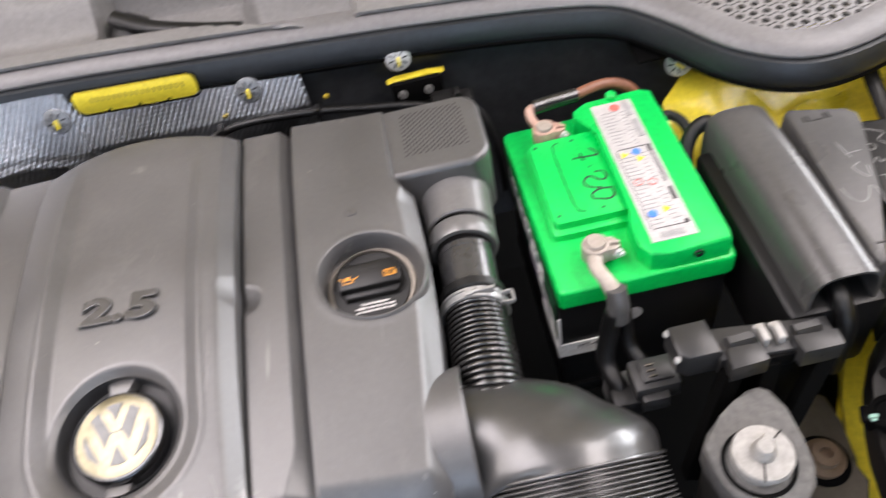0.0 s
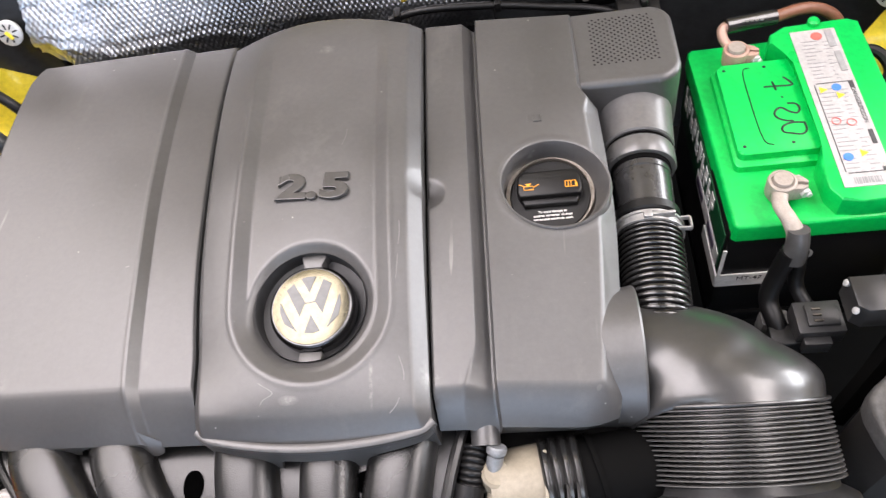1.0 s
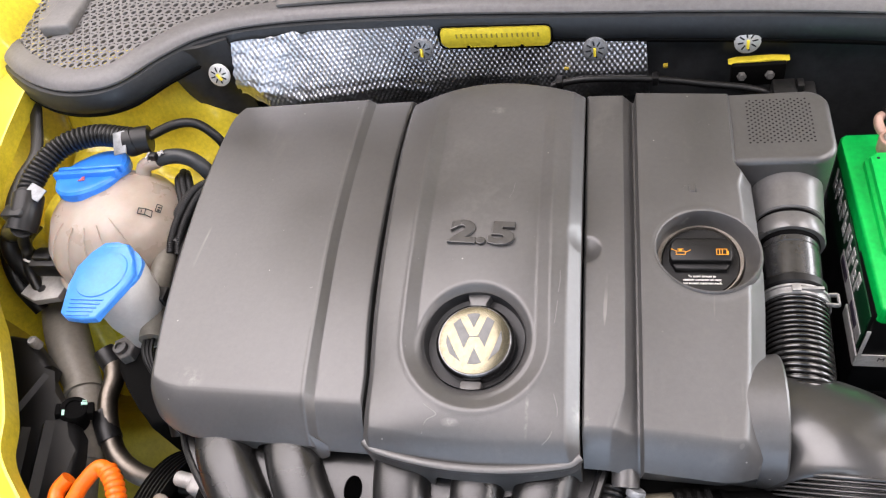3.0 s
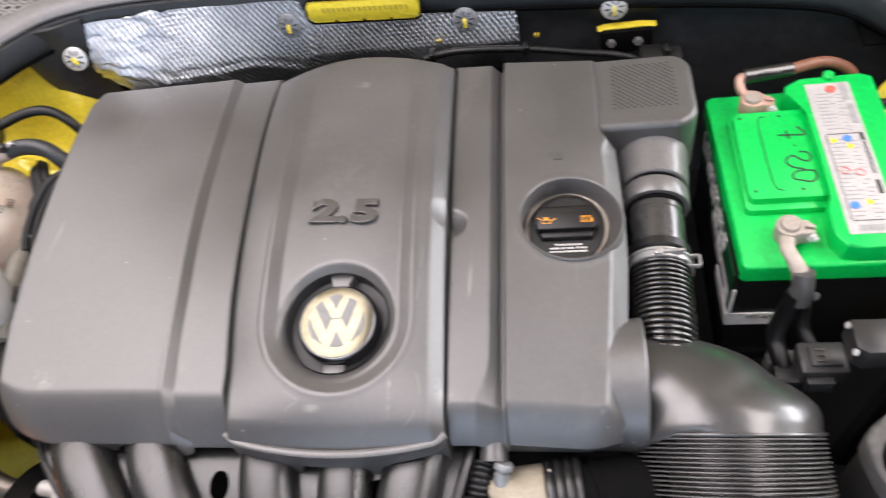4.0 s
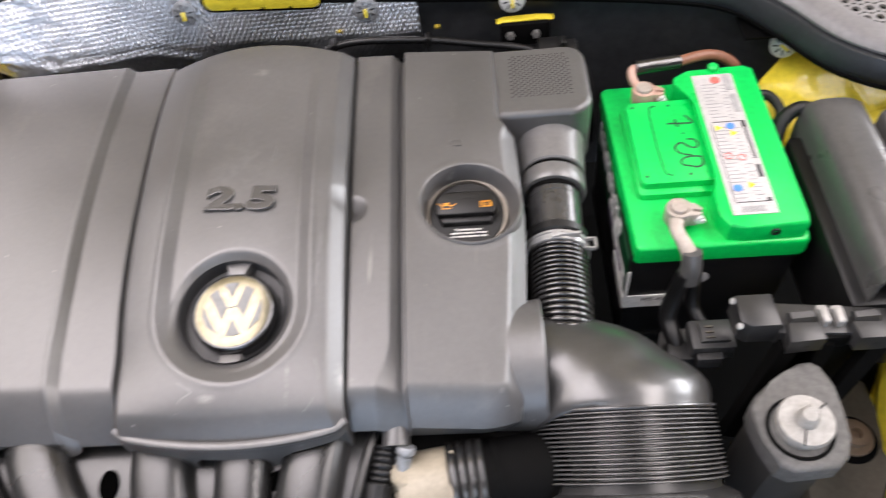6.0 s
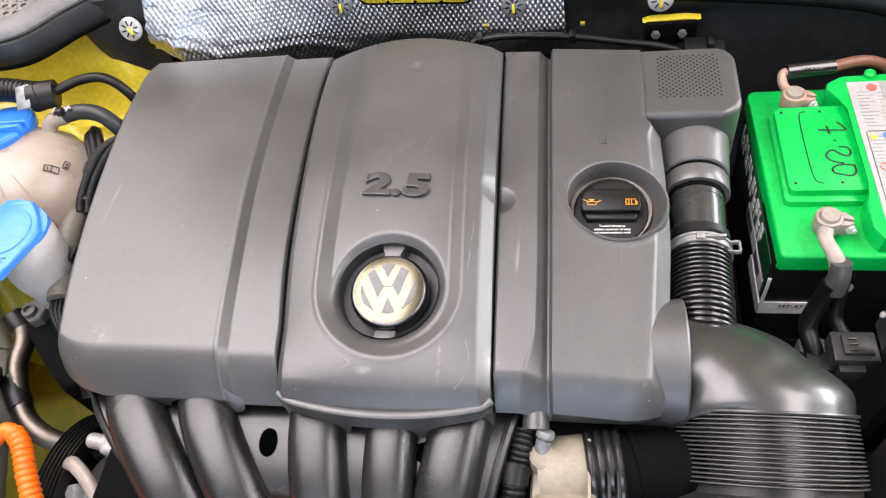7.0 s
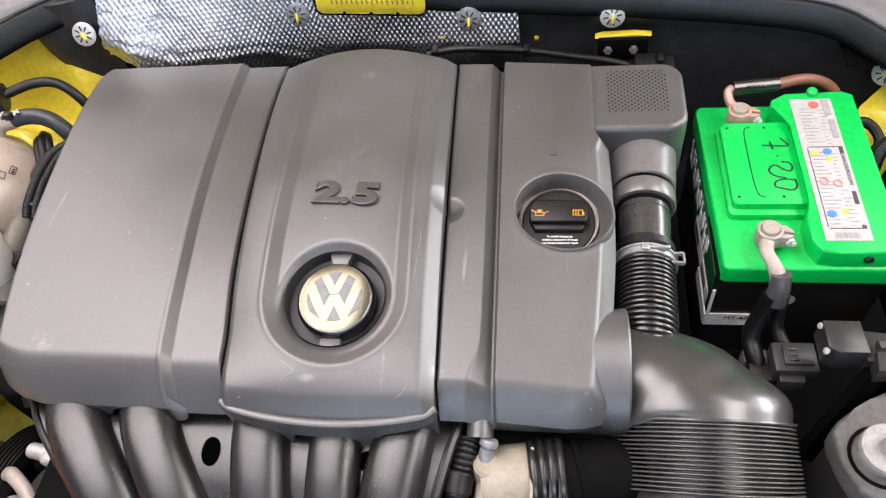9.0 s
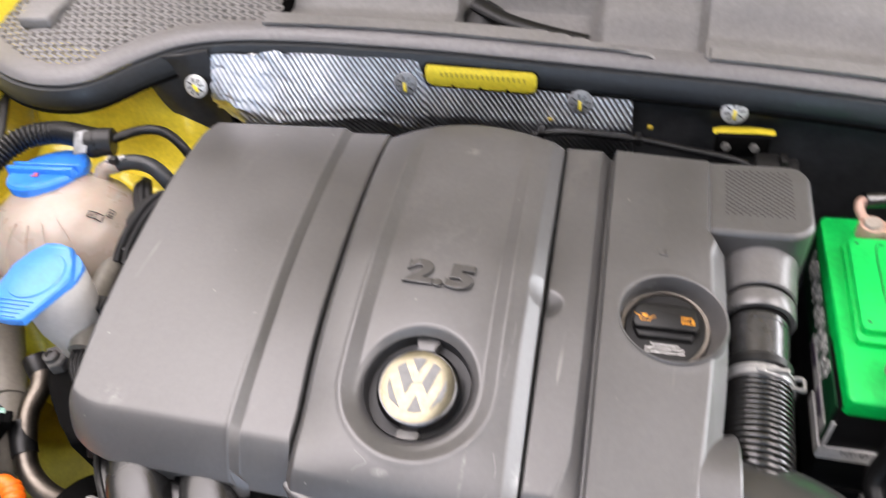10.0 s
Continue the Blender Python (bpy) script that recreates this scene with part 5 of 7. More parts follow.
cowl = thing("cowl_panel", "grey plastic cowl panel below the windscreen", "cowl", (-0.19, 1.0, 0.98))
part("cowl_edge", sweep(sl3, [(0.0040, 0.0145), (0.0045, 0.0175), (0.001, 0.0225), (-0.006, 0.0262), (-0.018, 0.0285), (-0.029, 0.0265), (-0.033, 0.019), (-0.02, 0.012)]), EDGE, cowl)


def cowl_y(x):
    best = min(sl3, key=lambda q: abs(q.x - x))
    return best.y


def cowl_z(x, y):
    return seal_z(x) + 0.021 + 0.10 * max(0, y - cowl_y(x)) + 0.0 * x


def cowl_mid(u, v):
    x = -0.60 + 0.81 * u
    y0 = cowl_y(x) + 0.010
    y = y0 + (1.25 - y0) * v
    hump = 0.035 * ease(0.93, 1.02, y) * (0.6 + 0.4 * math.sin(x * 9 + 1)) - 0.03 * ease(0.02, 0.05, y - y0) * ease(0.13, 0.09, y - y0)
    front = 0.868 - 0.2 * (x + 0.35)
    hump -= (0.025 + 0.04 * ease(-0.17, -0.20, x) * ease(0.006, 0.02, y - front)) * ease(0.0, 0.008, y - front) * ease(-0.365, -0.355, x) * ease(-0.045, -0.052, x) * ease(1.0, 0.98, y)
    return Vector((x, y, cowl_z(x, y) + hump + 0.0115 * ease(0.10, 0.02, y - y0)))


part("centre_section", grid(cowl_mid, steps(160), steps(90), 0.004), GREY, cowl)
part("cowl_tab", rbox(-0.050, -0.040, 0.825, 0.862, cowl_z(-0.045, 0.85) - 0.02, cowl_z(-0.045, 0.85) + 0.006, 0.003), GREY, cowl)


def perforated(x0, x1, y1, pitch, r, hole_ok):
    """A plate behind the seal made of cells, each with a round hole or plain."""
    bm = bmesh.new()
    ny = int((y1 - 0.60) / pitch)
    nx = int((x1 - x0) / pitch)
    for j in range(ny):
        off = pitch / 2 if j % 2 else 0
        for i in range(nx):
            cx, cy = x0 + (i + 0.5) * pitch + off, 0.60 + (j + 0.5) * pitch
            if cy < cowl_y(cx) + 0.026:
                continue
            h = pitch / 2
            if hole_ok(cx, cy):
                outer, inner = [], []
                for k in range(12):
                    a = 2 * math.pi * k / 12
                    c, s = math.cos(a), math.sin(a)
                    m = h / max(abs(c), abs(s))
                    outer.append(bm.verts.new((cx + m * c, cy + m * s, cowl_z(cx + m * c, cy + m * s))))
                    inner.append(bm.verts.new((cx + r * c, cy + r * s, cowl_z(cx, cy))))
                low = [bm.verts.new((v.co.x, v.co.y, v.co.z - 0.003)) for v in inner]
                for k in range(12):
                    bm.faces.new((outer[k], outer[(k + 1) % 12], inner[(k + 1) % 12], inner[k]))
                    bm.faces.new((inner[k], inner[(k + 1) % 12], low[(k + 1) % 12], low[k]))
            else:
                bm.faces.new([bm.verts.new((cx + a * h, cy + b * h, cowl_z(cx + a * h, cy + b * h))) for a, b in ((-1, -1), (1, -1), (1, 1), (-1, 1))])
    return bm


left_plain = lambda x, y: not (-1.0 < x < -0.925 and y > 0.835) and not (-0.945 < x < -0.925 and y > 0.79)
part("left_grille", perforated(-1.03, -0.585, 1.0, 0.0135, 0.0041, left_plain), GREY, cowl, "grey plate with rows of round holes", 0)
part("right_grille", perforated(0.20, 0.56, 0.95, 0.0145, 0.0045, lambda x, y: True), GREY, cowl, "grey plate with rows of round holes", 0)
part("grille_block", rbox(-0.965, -0.912, 0.795, 0.875, cowl_z(-0.94, 0.83) - 0.006, cowl_z(-0.94, 0.83) + 0.013, 0.005, 3), GREY, cowl)
# Black sheets added under the holes stand for the shade inside the plenum.
part("plenum_shade_sheet", rbox(-1.0, -0.60, 0.795, 1.0, 0.986, 0.989, 0), DEEP, cowl, "black sheet below the grille for the plenum's shade")
part("plenum_shade_sheet", rbox(0.26, 0.62, 0.735, 1.0, 0.885, 0.888, 0), DEEP, cowl, "black sheet below the grille for the plenum's shade")
part("plenum_shade_sheet", grid(lambda u, v: Vector((-1.1 + 1.75 * u, 0.835 + 0.4 * v, 0.86)), steps(2), steps(2), 0.004), DEEP, cowl, "black sheet below the grille for the plenum's shade")
wip = thing("wiper_arm", "black windscreen wiper arm on the cowl", "wiper", (-0.35, 0.98, 0.98))
part("arm", tube([(-0.345, 0.93, 0.985), (-0.30, 0.912, 0.972), (-0.24, 0.900, 0.962), (-0.19, 0.895, 0.955)], lambda s: 0.013 - 0.005 * s, 12, 8, flat=0.6), BLACK, wip)
part("pivot", lathe([(0.03, 0.0), (0.028, 0.02), (0.012, 0.035), (0.0, 0.036)], Matrix.Translation((-0.335, 0.935, 0.945)), 24), BLACK, wip)

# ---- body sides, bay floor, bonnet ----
# Floor and block take the near-black that stands for the bay's deep shade.
lone("bay_floor", grid(lambda u, v: Vector((-1.05 + 1.65 * u, -0.35 + 1.2 * v, 0.42 + 0.01 * math.sin(9 * u))), steps(12), steps(8), 0.01), DEEP, "grimy underside of the engine bay, coloured black for its shade", "undertray", "structure")
lone("engine_block", rbox(-0.58, 0.0, 0.16, 0.70, 0.45, 0.85, 0.02), DEEP, "grimy engine block below the cover, coloured black for its shade", "engine", "structure")


def side_left(u, v):
    # a yellow sheet that drops from the cowl seal, runs forward as a shelf and falls to the wheel housing
    x = -1.10 + 0.42 * u
    y = 0.88 - 0.78 * v
    tower = 0.045 * math.exp(-(((x + 0.93) / 0.13) ** 2 + ((y - 0.66) / 0.13) ** 2))
    z = 0.90 - 0.07 * ease(0.80, 0.70, y) - 0.22 * ease(0.60, 0.47, y) - 0.10 * ease(0.60, 0.53, y) * ease(0.38, 0.47, y) - 0.12 * ease(0.45, 0.2, y) + tower
    z -= 0.12 * ease(-0.78, -0.68, x) * ease(0.74, 0.66, y)
    z += (0.10 + 0.20 * ease(0.62, 0.54, y)) * ease(-0.99, -1.06, x) - 0.05 * math.exp(-((x + 0.995) / 0.018) ** 2) * ease(0.56, 0.62, y) + 0.075 * ease(0.715, 0.79, y) * ease(-0.69, -0.74, x)
    z += 0.008 * noise.noise(Vector((x * 14, y * 14, 0))) + 0.010 * noise.noise(Vector((x * 8, y * 22, 6))) + 0.0015 * noise.noise(Vector((x * 45, y * 45, 4)))
    arc = y - 0.689 - 0.035 * ease(-0.80, -0.72, x)
    z += 0.008 * math.exp(-(arc / 0.007) ** 2) * ease(-0.86, -0.80, x) - 0.012 * ease(0.004, -0.006, arc) * ease(-0.84, -0.78, x)
    return Vector((x, y, z))


lone("wheel_housing_west", grid(lambda u, v: side_left(u, 0.52 + 0.48 * v), steps(60), steps(60), 0.004), SHADED_YELLOW, "yellow wheel housing low in the engine bay, darkened for shade, with dirt blotches", "body panel", "structure")
lone("inner_fender_west", grid(lambda u, v: side_left(u, 0.52 * v), steps(90), steps(90), 0.004), YELLOW_DULL, "yellow painted inner body side of the engine bay", "body panel", "structure")


def side_right(u, v):
    y = 0.83 - 0.73 * v
    x = 0.287 + 0.42 * u + (max(0, y - 0.725) * 1.05 + 0.10 * ease(0.60, 0.50, y)) * (1 - u)
    z = 0.835 - 0.03 * ease(0.76, 0.64, y) - 0.20 * ease(0.60, 0.48, y) - 0.05 * ease(0.45, 0.2, y)
    z -= 0.10 * ease(0.36, 0.29, x) * ease(0.72, 0.60, y)
    z += 0.06 * ease(0.52, 0.66, x)
    z += 0.006 * noise.noise(Vector((x * 12, y * 12, 3))) + 0.0018 * noise.noise(Vector((x * 50, y * 30, 7)))
    torn = y - 0.676 - 0.10 * (x - 0.44) - 0.006 * noise.noise(Vector((x * 35, 2.0, 1.0)))
    z += (0.012 * math.exp(-max(0.0, -torn) / 0.05) * ease(0.004, -0.002, torn) - 0.003 * math.exp(-((torn - 0.006) / 0.004) ** 2)) * ease(0.36, 0.42, x)
    z += 0.004 * math.exp(-((x - 0.40 - 0.35 * (0.70 - y)) / 0.006) ** 2) * ease(0.73, 0.69, y)
    return Vector((x, y, z))


lone("inner_fender_east", grid(side_right, steps(90), steps(150), 0.004), YELLOW_DULL, "yellow painted inner body side with overspray", "body panel", "structure")


def fender(points, sign, name):
    line = spline(points, 8)

    def f(u, v):
        q = line[int(round(u * (len(line) - 1)))]
        a = v * 1.5
        return q + Vector((sign * 0.25 * math.sin(a), 0, -0.004 - 0.22 * (1 - math.cos(a))))
    t = thing(name, "glossy yellow front fender with folded inner edge", "fender", points[2])
    part("skin", grid(f, steps(len(line) - 1), steps(8), 0.003), YELLOW, t)
    part("flange", grid(lambda u, v: line[int(round(u * (len(line) - 1)))] + Vector((sign * 0.004 * v, 0, -0.004 - 0.03 * v)), steps(len(line) - 1), steps(2), 0.003), YELLOW, t)
    for k, off, r in ((0.25, 0.012, 0.005), (0.55, 0.012, 0.005), (0.60, 0.026, 0.0045), (0.66, 0.016, 0.0055), (0.72, 0.024, 0.006), (0.8, 0.012, 0.005)):
        q = line[int(k * (len(line) - 1))]
        part("hole", lathe([(r, 0), (0, 0.0005)], axis_pose(q + Vector((sign * off, 0, -0.0035 - 1.8 * off * off)), (sign * off * 3.5, 0, 1)), 14), INK, t)


fender([(-1.06, 1.0, 1.02), (-1.002, 0.85, 1.01), (-0.982, 0.772, 1.0), (-0.985, 0.60, 0.96), (-0.945, 0.46, 0.92), (-0.890, 0.382, 0.90), (-0.815, 0.281, 0.90), (-0.790, 0.233, 0.90), (-0.750, 0.193, 0.89), (-0.68, 0.13, 0.87)], -1, "front_fender")
fender([(0.66, 0.98, 0.97), (0.61, 0.80, 0.955), (0.55, 0.66, 0.945), (0.455, 0.45, 0.92), (0.362, 0.322, 0.90), (0.331, 0.271, 0.90), (0.313, 0.228, 0.90), (0.297, 0.18, 0.89), (0.27, 0.08, 0.86)], 1, "front_fender")
# Unseen bonnet; its lean and dull yellow are set for reflections on the cover.
lone("bonnet", grid(lambda u, v: Vector((-1.0 + 1.62 * u, 1.12 - 0.16 * v - 0.05 * math.sin(math.pi * v), 1.08 + 0.92 * v)), steps(10), steps(10), 0.02), LINING, "raised bonnet with dull yellow underside, out of view over the engine bay", "bonnet", "structure")
lone("windscreen_base", rbox(-1.2, 0.8, 1.25, 1.3, 0.9, 1.3, 0.01), BLACK, "dark base of the windscreen", "windscreen", "structure")

lone("body_shell", rbox(-1.0, 0.62, -0.3, 1.1, 0.0, 0.41, 0.03), DEEP, "plain dark lower body of the car on the floor", "car body", "structure")

# ---- coolant tank ----
tank = thing("coolant_tank", "milky round coolant expansion tank with blue screw cap", "tank", (-0.785, 0.53, 0.78))
TC = Vector((-0.785, 0.537, 0.872))
body = lathe([(0.0, -0.095), (0.05, -0.09), (0.085, -0.06), (0.100, -0.015), (0.101, 0.01), (0.093, 0.045), (0.070, 0.075), (0.045, 0.088), (0.0, 0.093)], Matrix.Translation(TC) @ Matrix.Diagonal((0.96, 0.9, 0.95, 1)), 64)
part("tank_body", body, TANK, tank)
part("lower_half", lathe([(0.100, -0.06), (0.106, -0.022), (0.106, -0.014), (0.09, -0.014)], Matrix.Translation(TC) @ Matrix.Diagonal((0.96, 0.9, 0.95, 1)), 48), COOLANT, tank, "darker reddish coolant line")
part("seam_flange", lathe([(0.104, -0.006), (0.1075, -0.0045), (0.1075, -0.0015), (0.10, 0.0)], Matrix.Translation(TC) @ Matrix.Diagonal((0.96, 0.9, 0.95, 1)), 64), TANK, tank)
for a in (235, 258, 278, 297, 318):
    q = radians(a)
    part("rib", tube([TC + Vector((math.cos(q) * r * 0.96, math.sin(q) * r * 0.9, h * 0.95)) for r, h in ((0.102, -0.01), (0.0945, 0.044), (0.072, 0.0745), (0.05, 0.087))], 0.0005, 8, 4), TANK, tank)
CC = axis_pose((-0.811, 0.582, 0.954), (-0.04, 0.24, 1)) @ Matrix.Diagonal((0.90, 0.96, 0.75, 1))
tcap = part("screw_cap", lathe([(0.0500, -0.014), (0.0525, -0.010), (0.0530, 0.002), (0.0505, 0.0065), (0.0440, 0.0085), (0.0425, 0.0078), (0.0, 0.0100)], CC, 56), BLUE, tank, "blue ribbed screw cap")
part("cap_grip", moved(merge(prism([(-0.055, 0.004), (-0.052, 0.001), (0.052, 0.001), (0.055, 0.004), (0.053, 0.009), (0.030, 0.0115), (-0.030, 0.0115), (-0.053, 0.009)], 0.002, 0.0175, 0.0028, 3), prism([(-0.055, -0.008), (-0.052, -0.0105), (0.052, -0.0105), (0.055, -0.008), (0.053, -0.0035), (-0.053, -0.0035)], 0.002, 0.0165, 0.0026, 3)), CC @ pose(0, 0.008, 0, 0, 0, -9)), BLUE, tcap)
part("cap_mark", moved(merge(rbox(-0.005, 0.005, 0.0275, 0.029, 0.0105, 0.0122, 0), rbox(-0.002, 0.002, 0.021, 0.027, 0.0107, 0.0124, 0)), CC), RED_INK, tcap)
HB = axis_pose((-0.7158, 0.528, 0.9410), (0.66, -0.05, 0.75)) @ pose(0, 0, 0, 0, 0, -75)
def outline(pts, z=0.0006, w=0.0006):
    return merge(*[tube([(a[0], a[1], z), ((a[0] + b[0]) / 2, (a[1] + b[1]) / 2, z), (b[0], b[1], z)], w, 5, 2, raw=True) for a, b in zip(pts, pts[1:])])
part("handbook_symbol", moved(merge(outline([(-0.009, -0.005), (-0.001, -0.004), (-0.001, 0.004), (-0.009, 0.003), (-0.009, -0.005)]), outline([(-0.001, -0.004), (0.007, -0.006), (0.007, 0.003), (-0.001, 0.004)]), rbox(-0.0058, -0.0048, -0.0025, 0.001, 0.0, 0.001, 0)), HB), INK, tank)
part("level_symbol", moved(merge(outline([(0.010, 0.004), (0.016, 0.003), (0.017, 0.013), (0.011, 0.014), (0.010, 0.004)]), rbox(0.012, 0.015, 0.005, 0.007, 0, 0.001, 0), rbox(0.0125, 0.0155, 0.009, 0.0105, 0, 0.001, 0)), HB), INK, tank)
part("tank_spout", tube([(-0.752, 0.592, 0.938), (-0.745, 0.600, 0.948), (-0.728, 0.606, 0.95)], 0.0095, 14, 5), TANK, tank)
part("tank_plug", moved(merge(rbox(-0.905, -0.862, 0.486, 0.518, 0.862, 0.888, 0.004), rbox(-0.862, -0.848, 0.492, 0.512, 0.866, 0.884, 0.003), rbox(-0.898, -0.87, 0.494, 0.51, 0.886, 0.894, 0.002)), Matrix.Translation((0.006, -0.010, 0.010))), BLACK, tank, "black sensor plug")
part("tank_bracket", prism([(-0.95, 0.47), (-0.94, 0.505), (-0.895, 0.508), (-0.88, 0.495), (-0.885, 0.465), (-0.92, 0.458)], 0.832, 0.842, 0.003, 2), CAST, tank, "pale metal bracket")
part("bracket_hole", lathe([(0.006, 0), (0.0, 0.0004)], Matrix.Translation((-0.918, 0.478, 0.8422)), 16), INK, tank)
part("sensor_wire", tube([(-0.903, 0.508, 0.878), (-0.925, 0.515, 0.88), (-0.945, 0.535, 0.875), (-0.96, 0.57, 0.86)], 0.003, 8, 6), BLACK, tank)
part("sensor_wire", tube([(-0.903, 0.497, 0.876), (-0.93, 0.500, 0.876), (-0.955, 0.52, 0.865), (-0.975, 0.55, 0.85)], 0.0016, 8, 6), NECK, tank, "thin pale sensor wire")

# ---- washer filler ----
wash = thing("washer_filler", "white washer filler neck with light blue flip cap", "filler", (-0.70, 0.41, 0.80))
part("neck", lathe([(0.0, -0.112), (0.018, -0.108), (0.026, -0.098), (0.028, -0.08), (0.034, -0.055), (0.036, -0.02), (0.036, 0.0), (0.034, 0.006)], axis_pose((-0.705, 0.425, 0.945), (0.06, 0.10, 1)), 40), NECK, wash)
wp = [(-0.731, 0.467), (-0.743, 0.453), (-0.752, 0.432), (-0.749, 0.407), (-0.741, 0.371), (-0.732, 0.365), (-0.709, 0.363), (-0.692, 0.365), (-0.687, 0.379), (-0.675, 0.408), (-0.672, 0.424), (-0.682, 0.442), (-0.697, 0.464), (-0.712, 0.4665)][::-1]
wc = part("flip_cap", prism(wp, 0.951, 0.960, 0.003, 3), LIGHT_BLUE, wash, "light blue flip cap")
part("cap_skirt", lathe([(0.0365, -0.012), (0.038, -0.010), (0.038, 0.002), (0.03, 0.003)], axis_pose((-0.709, 0.426, 0.951), (0.0, 0.04, 1)), 40), LIGHT_BLUE, wc)
part("cap_dome", lathe([(0.031, 0.0), (0.030, 0.002), (0.024, 0.0032), (0.0, 0.0036)], Matrix.Translation((-0.712, 0.421, 0.9595)), 40), LIGHT_BLUE, wc)
for k in range(5):
    part("grip_rib", rbox(-0.731 - 0.001 * k, -0.701 + 0.002 * k, 0.3665 + 0.005 * k, 0.3685 + 0.005 * k, 0.9592, 0.9615, 0.0008), LIGHT_BLUE, wc)
part("hinge_lip", rbox(-0.727, -0.700, 0.459, 0.4645, 0.944, 0.9605, 0.002), LIGHT_BLUE, wc)
part("neck_foot", merge(prism([(-0.793, 0.420), (-0.784, 0.402), (-0.772, 0.394), (-0.760, 0.40), (-0.757, 0.425), (-0.77, 0.434)], 0.795, 0.812, 0.004, 3), lathe([(0.009, 0), (0.009, 0.006), (0.005, 0.008), (0.005, 0.004), (0, 0.004)], Matrix.Translation((-0.775, 0.408, 0.812)), 18)), MOUNT, wash, "dull cast bolt foot")

# ---- hoses and wiring on the passenger side ----
h1 = thing("corrugated_conduit", "black corrugated wiring conduit over the coolant tank", "hose", (-0.84, 0.60, 0.95))
part("conduit", ribbed([(-0.879, 0.532, 0.962), (-0.882, 0.556, 0.968), (-0.873, 0.592, 0.974), (-0.853, 0.618, 0.976), (-0.818, 0.632, 0.974), (-0.778, 0.629, 0.971), (-0.757, 0.626, 0.970)], 0.0148, 30, 0.14, 20), BLACK, h1)
part("end_sleeve", merge(tube([(-0.766, 0.620, 0.970), (-0.752, 0.625, 0.969), (-0.740, 0.629, 0.967)], 0.0172, 20, 5), tube([(-0.766, 0.620, 0.970), (-0.762, 0.621, 0.970), (-0.758, 0.623, 0.970)], 0.0183, 20, 3)), BLACK, h1)
part("end_sleeve", merge(tube([(-0.880, 0.538, 0.963), (-0.877, 0.518, 0.957), (-0.880, 0.496, 0.946)], 0.0185, 20, 5), rbox(-0.897, -0.866, 0.499, 0.519, 0.944, 0.972, 0.004)), BLACK, h1)
part("tail_cable", tube([(-0.880, 0.500, 0.948), (-0.915, 0.512, 0.925), (-0.955, 0.530, 0.897), (-0.962, 0.515, 0.875), (-0.948, 0.500, 0.840), (-0.925, 0.490, 0.815)], 0.0135, 14, 8), BLACK, h1)
part("tail_cable", tube([(-0.884, 0.505, 0.938), (-0.930, 0.540, 0.915), (-0.978, 0.545, 0.885), (-0.985, 0.520, 0.862), (-0.966, 0.488, 0.836), (-0.945, 0.47, 0.80)], 0.0100, 14, 8), BLACK, h1)
part("tail_cable", tube([(-0.882, 0.498, 0.944), (-0.900, 0.498, 0.915), (-0.932, 0.512, 0.880), (-0.940, 0.500, 0.855), (-0.925, 0.478, 0.835)], 0.0075, 12, 8), BLACK, h1)
part("inner_cable", tube([(-0.748, 0.630, 0.967), (-0.722, 0.658, 0.962), (-0.697, 0.667, 0.955), (-0.674, 0.662, 0.937), (-0.660, 0.656, 0.90), (-0.655, 0.65, 0.86)], 0.0062, 14, 8), BLACK, h1)
part("white_clip", moved(rbox(-0.009, 0.009, -0.015, 0.015, -0.001, 0.001, 0.0008), axis_pose((-0.768, 0.609, 0.9805), (0.0, -0.55, 1)) @ pose(0, 0, 0, 0, 0, 12)), CLIP_GREY, h1, "pale grey plastic clip")
part("white_clip", moved(rbox(-0.009, 0.009, -0.011, 0.011, -0.001, 0.001, 0.0008), axis_pose((-0.862, 0.536, 0.972), (0.35, -0.3, 1)) @ pose(0, 0, 0, 0, 0, 20)), CLIP_GREY, h1, "pale grey plastic clip")
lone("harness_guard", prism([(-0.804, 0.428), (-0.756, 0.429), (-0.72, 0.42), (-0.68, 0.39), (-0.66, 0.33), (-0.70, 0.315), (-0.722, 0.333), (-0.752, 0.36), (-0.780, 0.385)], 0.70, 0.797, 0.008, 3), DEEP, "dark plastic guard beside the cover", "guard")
h2 = thing("coolant_hose", "grey-black rubber hose with pale marks leaving the coolant tank", "hose", (-0.70, 0.607, 0.93))
part("hose", tube([(-0.738, 0.604, 0.950), (-0.712, 0.613, 0.950), (-0.687, 0.612, 0.946), (-0.669, 0.606, 0.932), (-0.656, 0.60, 0.90), (-0.65, 0.595, 0.86)], 0.0098, 18, 8), RUBBER, h2)
part("pale_mark", merge(rbox(-0.737, -0.734, 0.599, 0.609, 0.9595, 0.963, 0.0006), rbox(-0.723, -0.714, 0.606, 0.609, 0.961, 0.9632, 0.0006), rbox(-0.719, -0.717, 0.602, 0.612, 0.961, 0.9634, 0.0006)), WHITE, h2, "pale printed marks")
part("clip_tab", rbox(-0.731, -0.722, 0.598, 0.606, 0.957, 0.966, 0.001), BLACK, h2)
h3 = thing("engine_harness", "dark braided wiring harness along the cover edge", "cable", (-0.67, 0.45, 0.88))
part("harness", tube([(-0.66, 0.64, 0.86), (-0.668, 0.585, 0.885), (-0.672, 0.53, 0.893), (-0.668, 0.47, 0.888), (-0.660, 0.41, 0.878), (-0.648, 0.35, 0.865), (-0.635, 0.30, 0.82)], 0.0125, 16, 8), BLACK, h3)
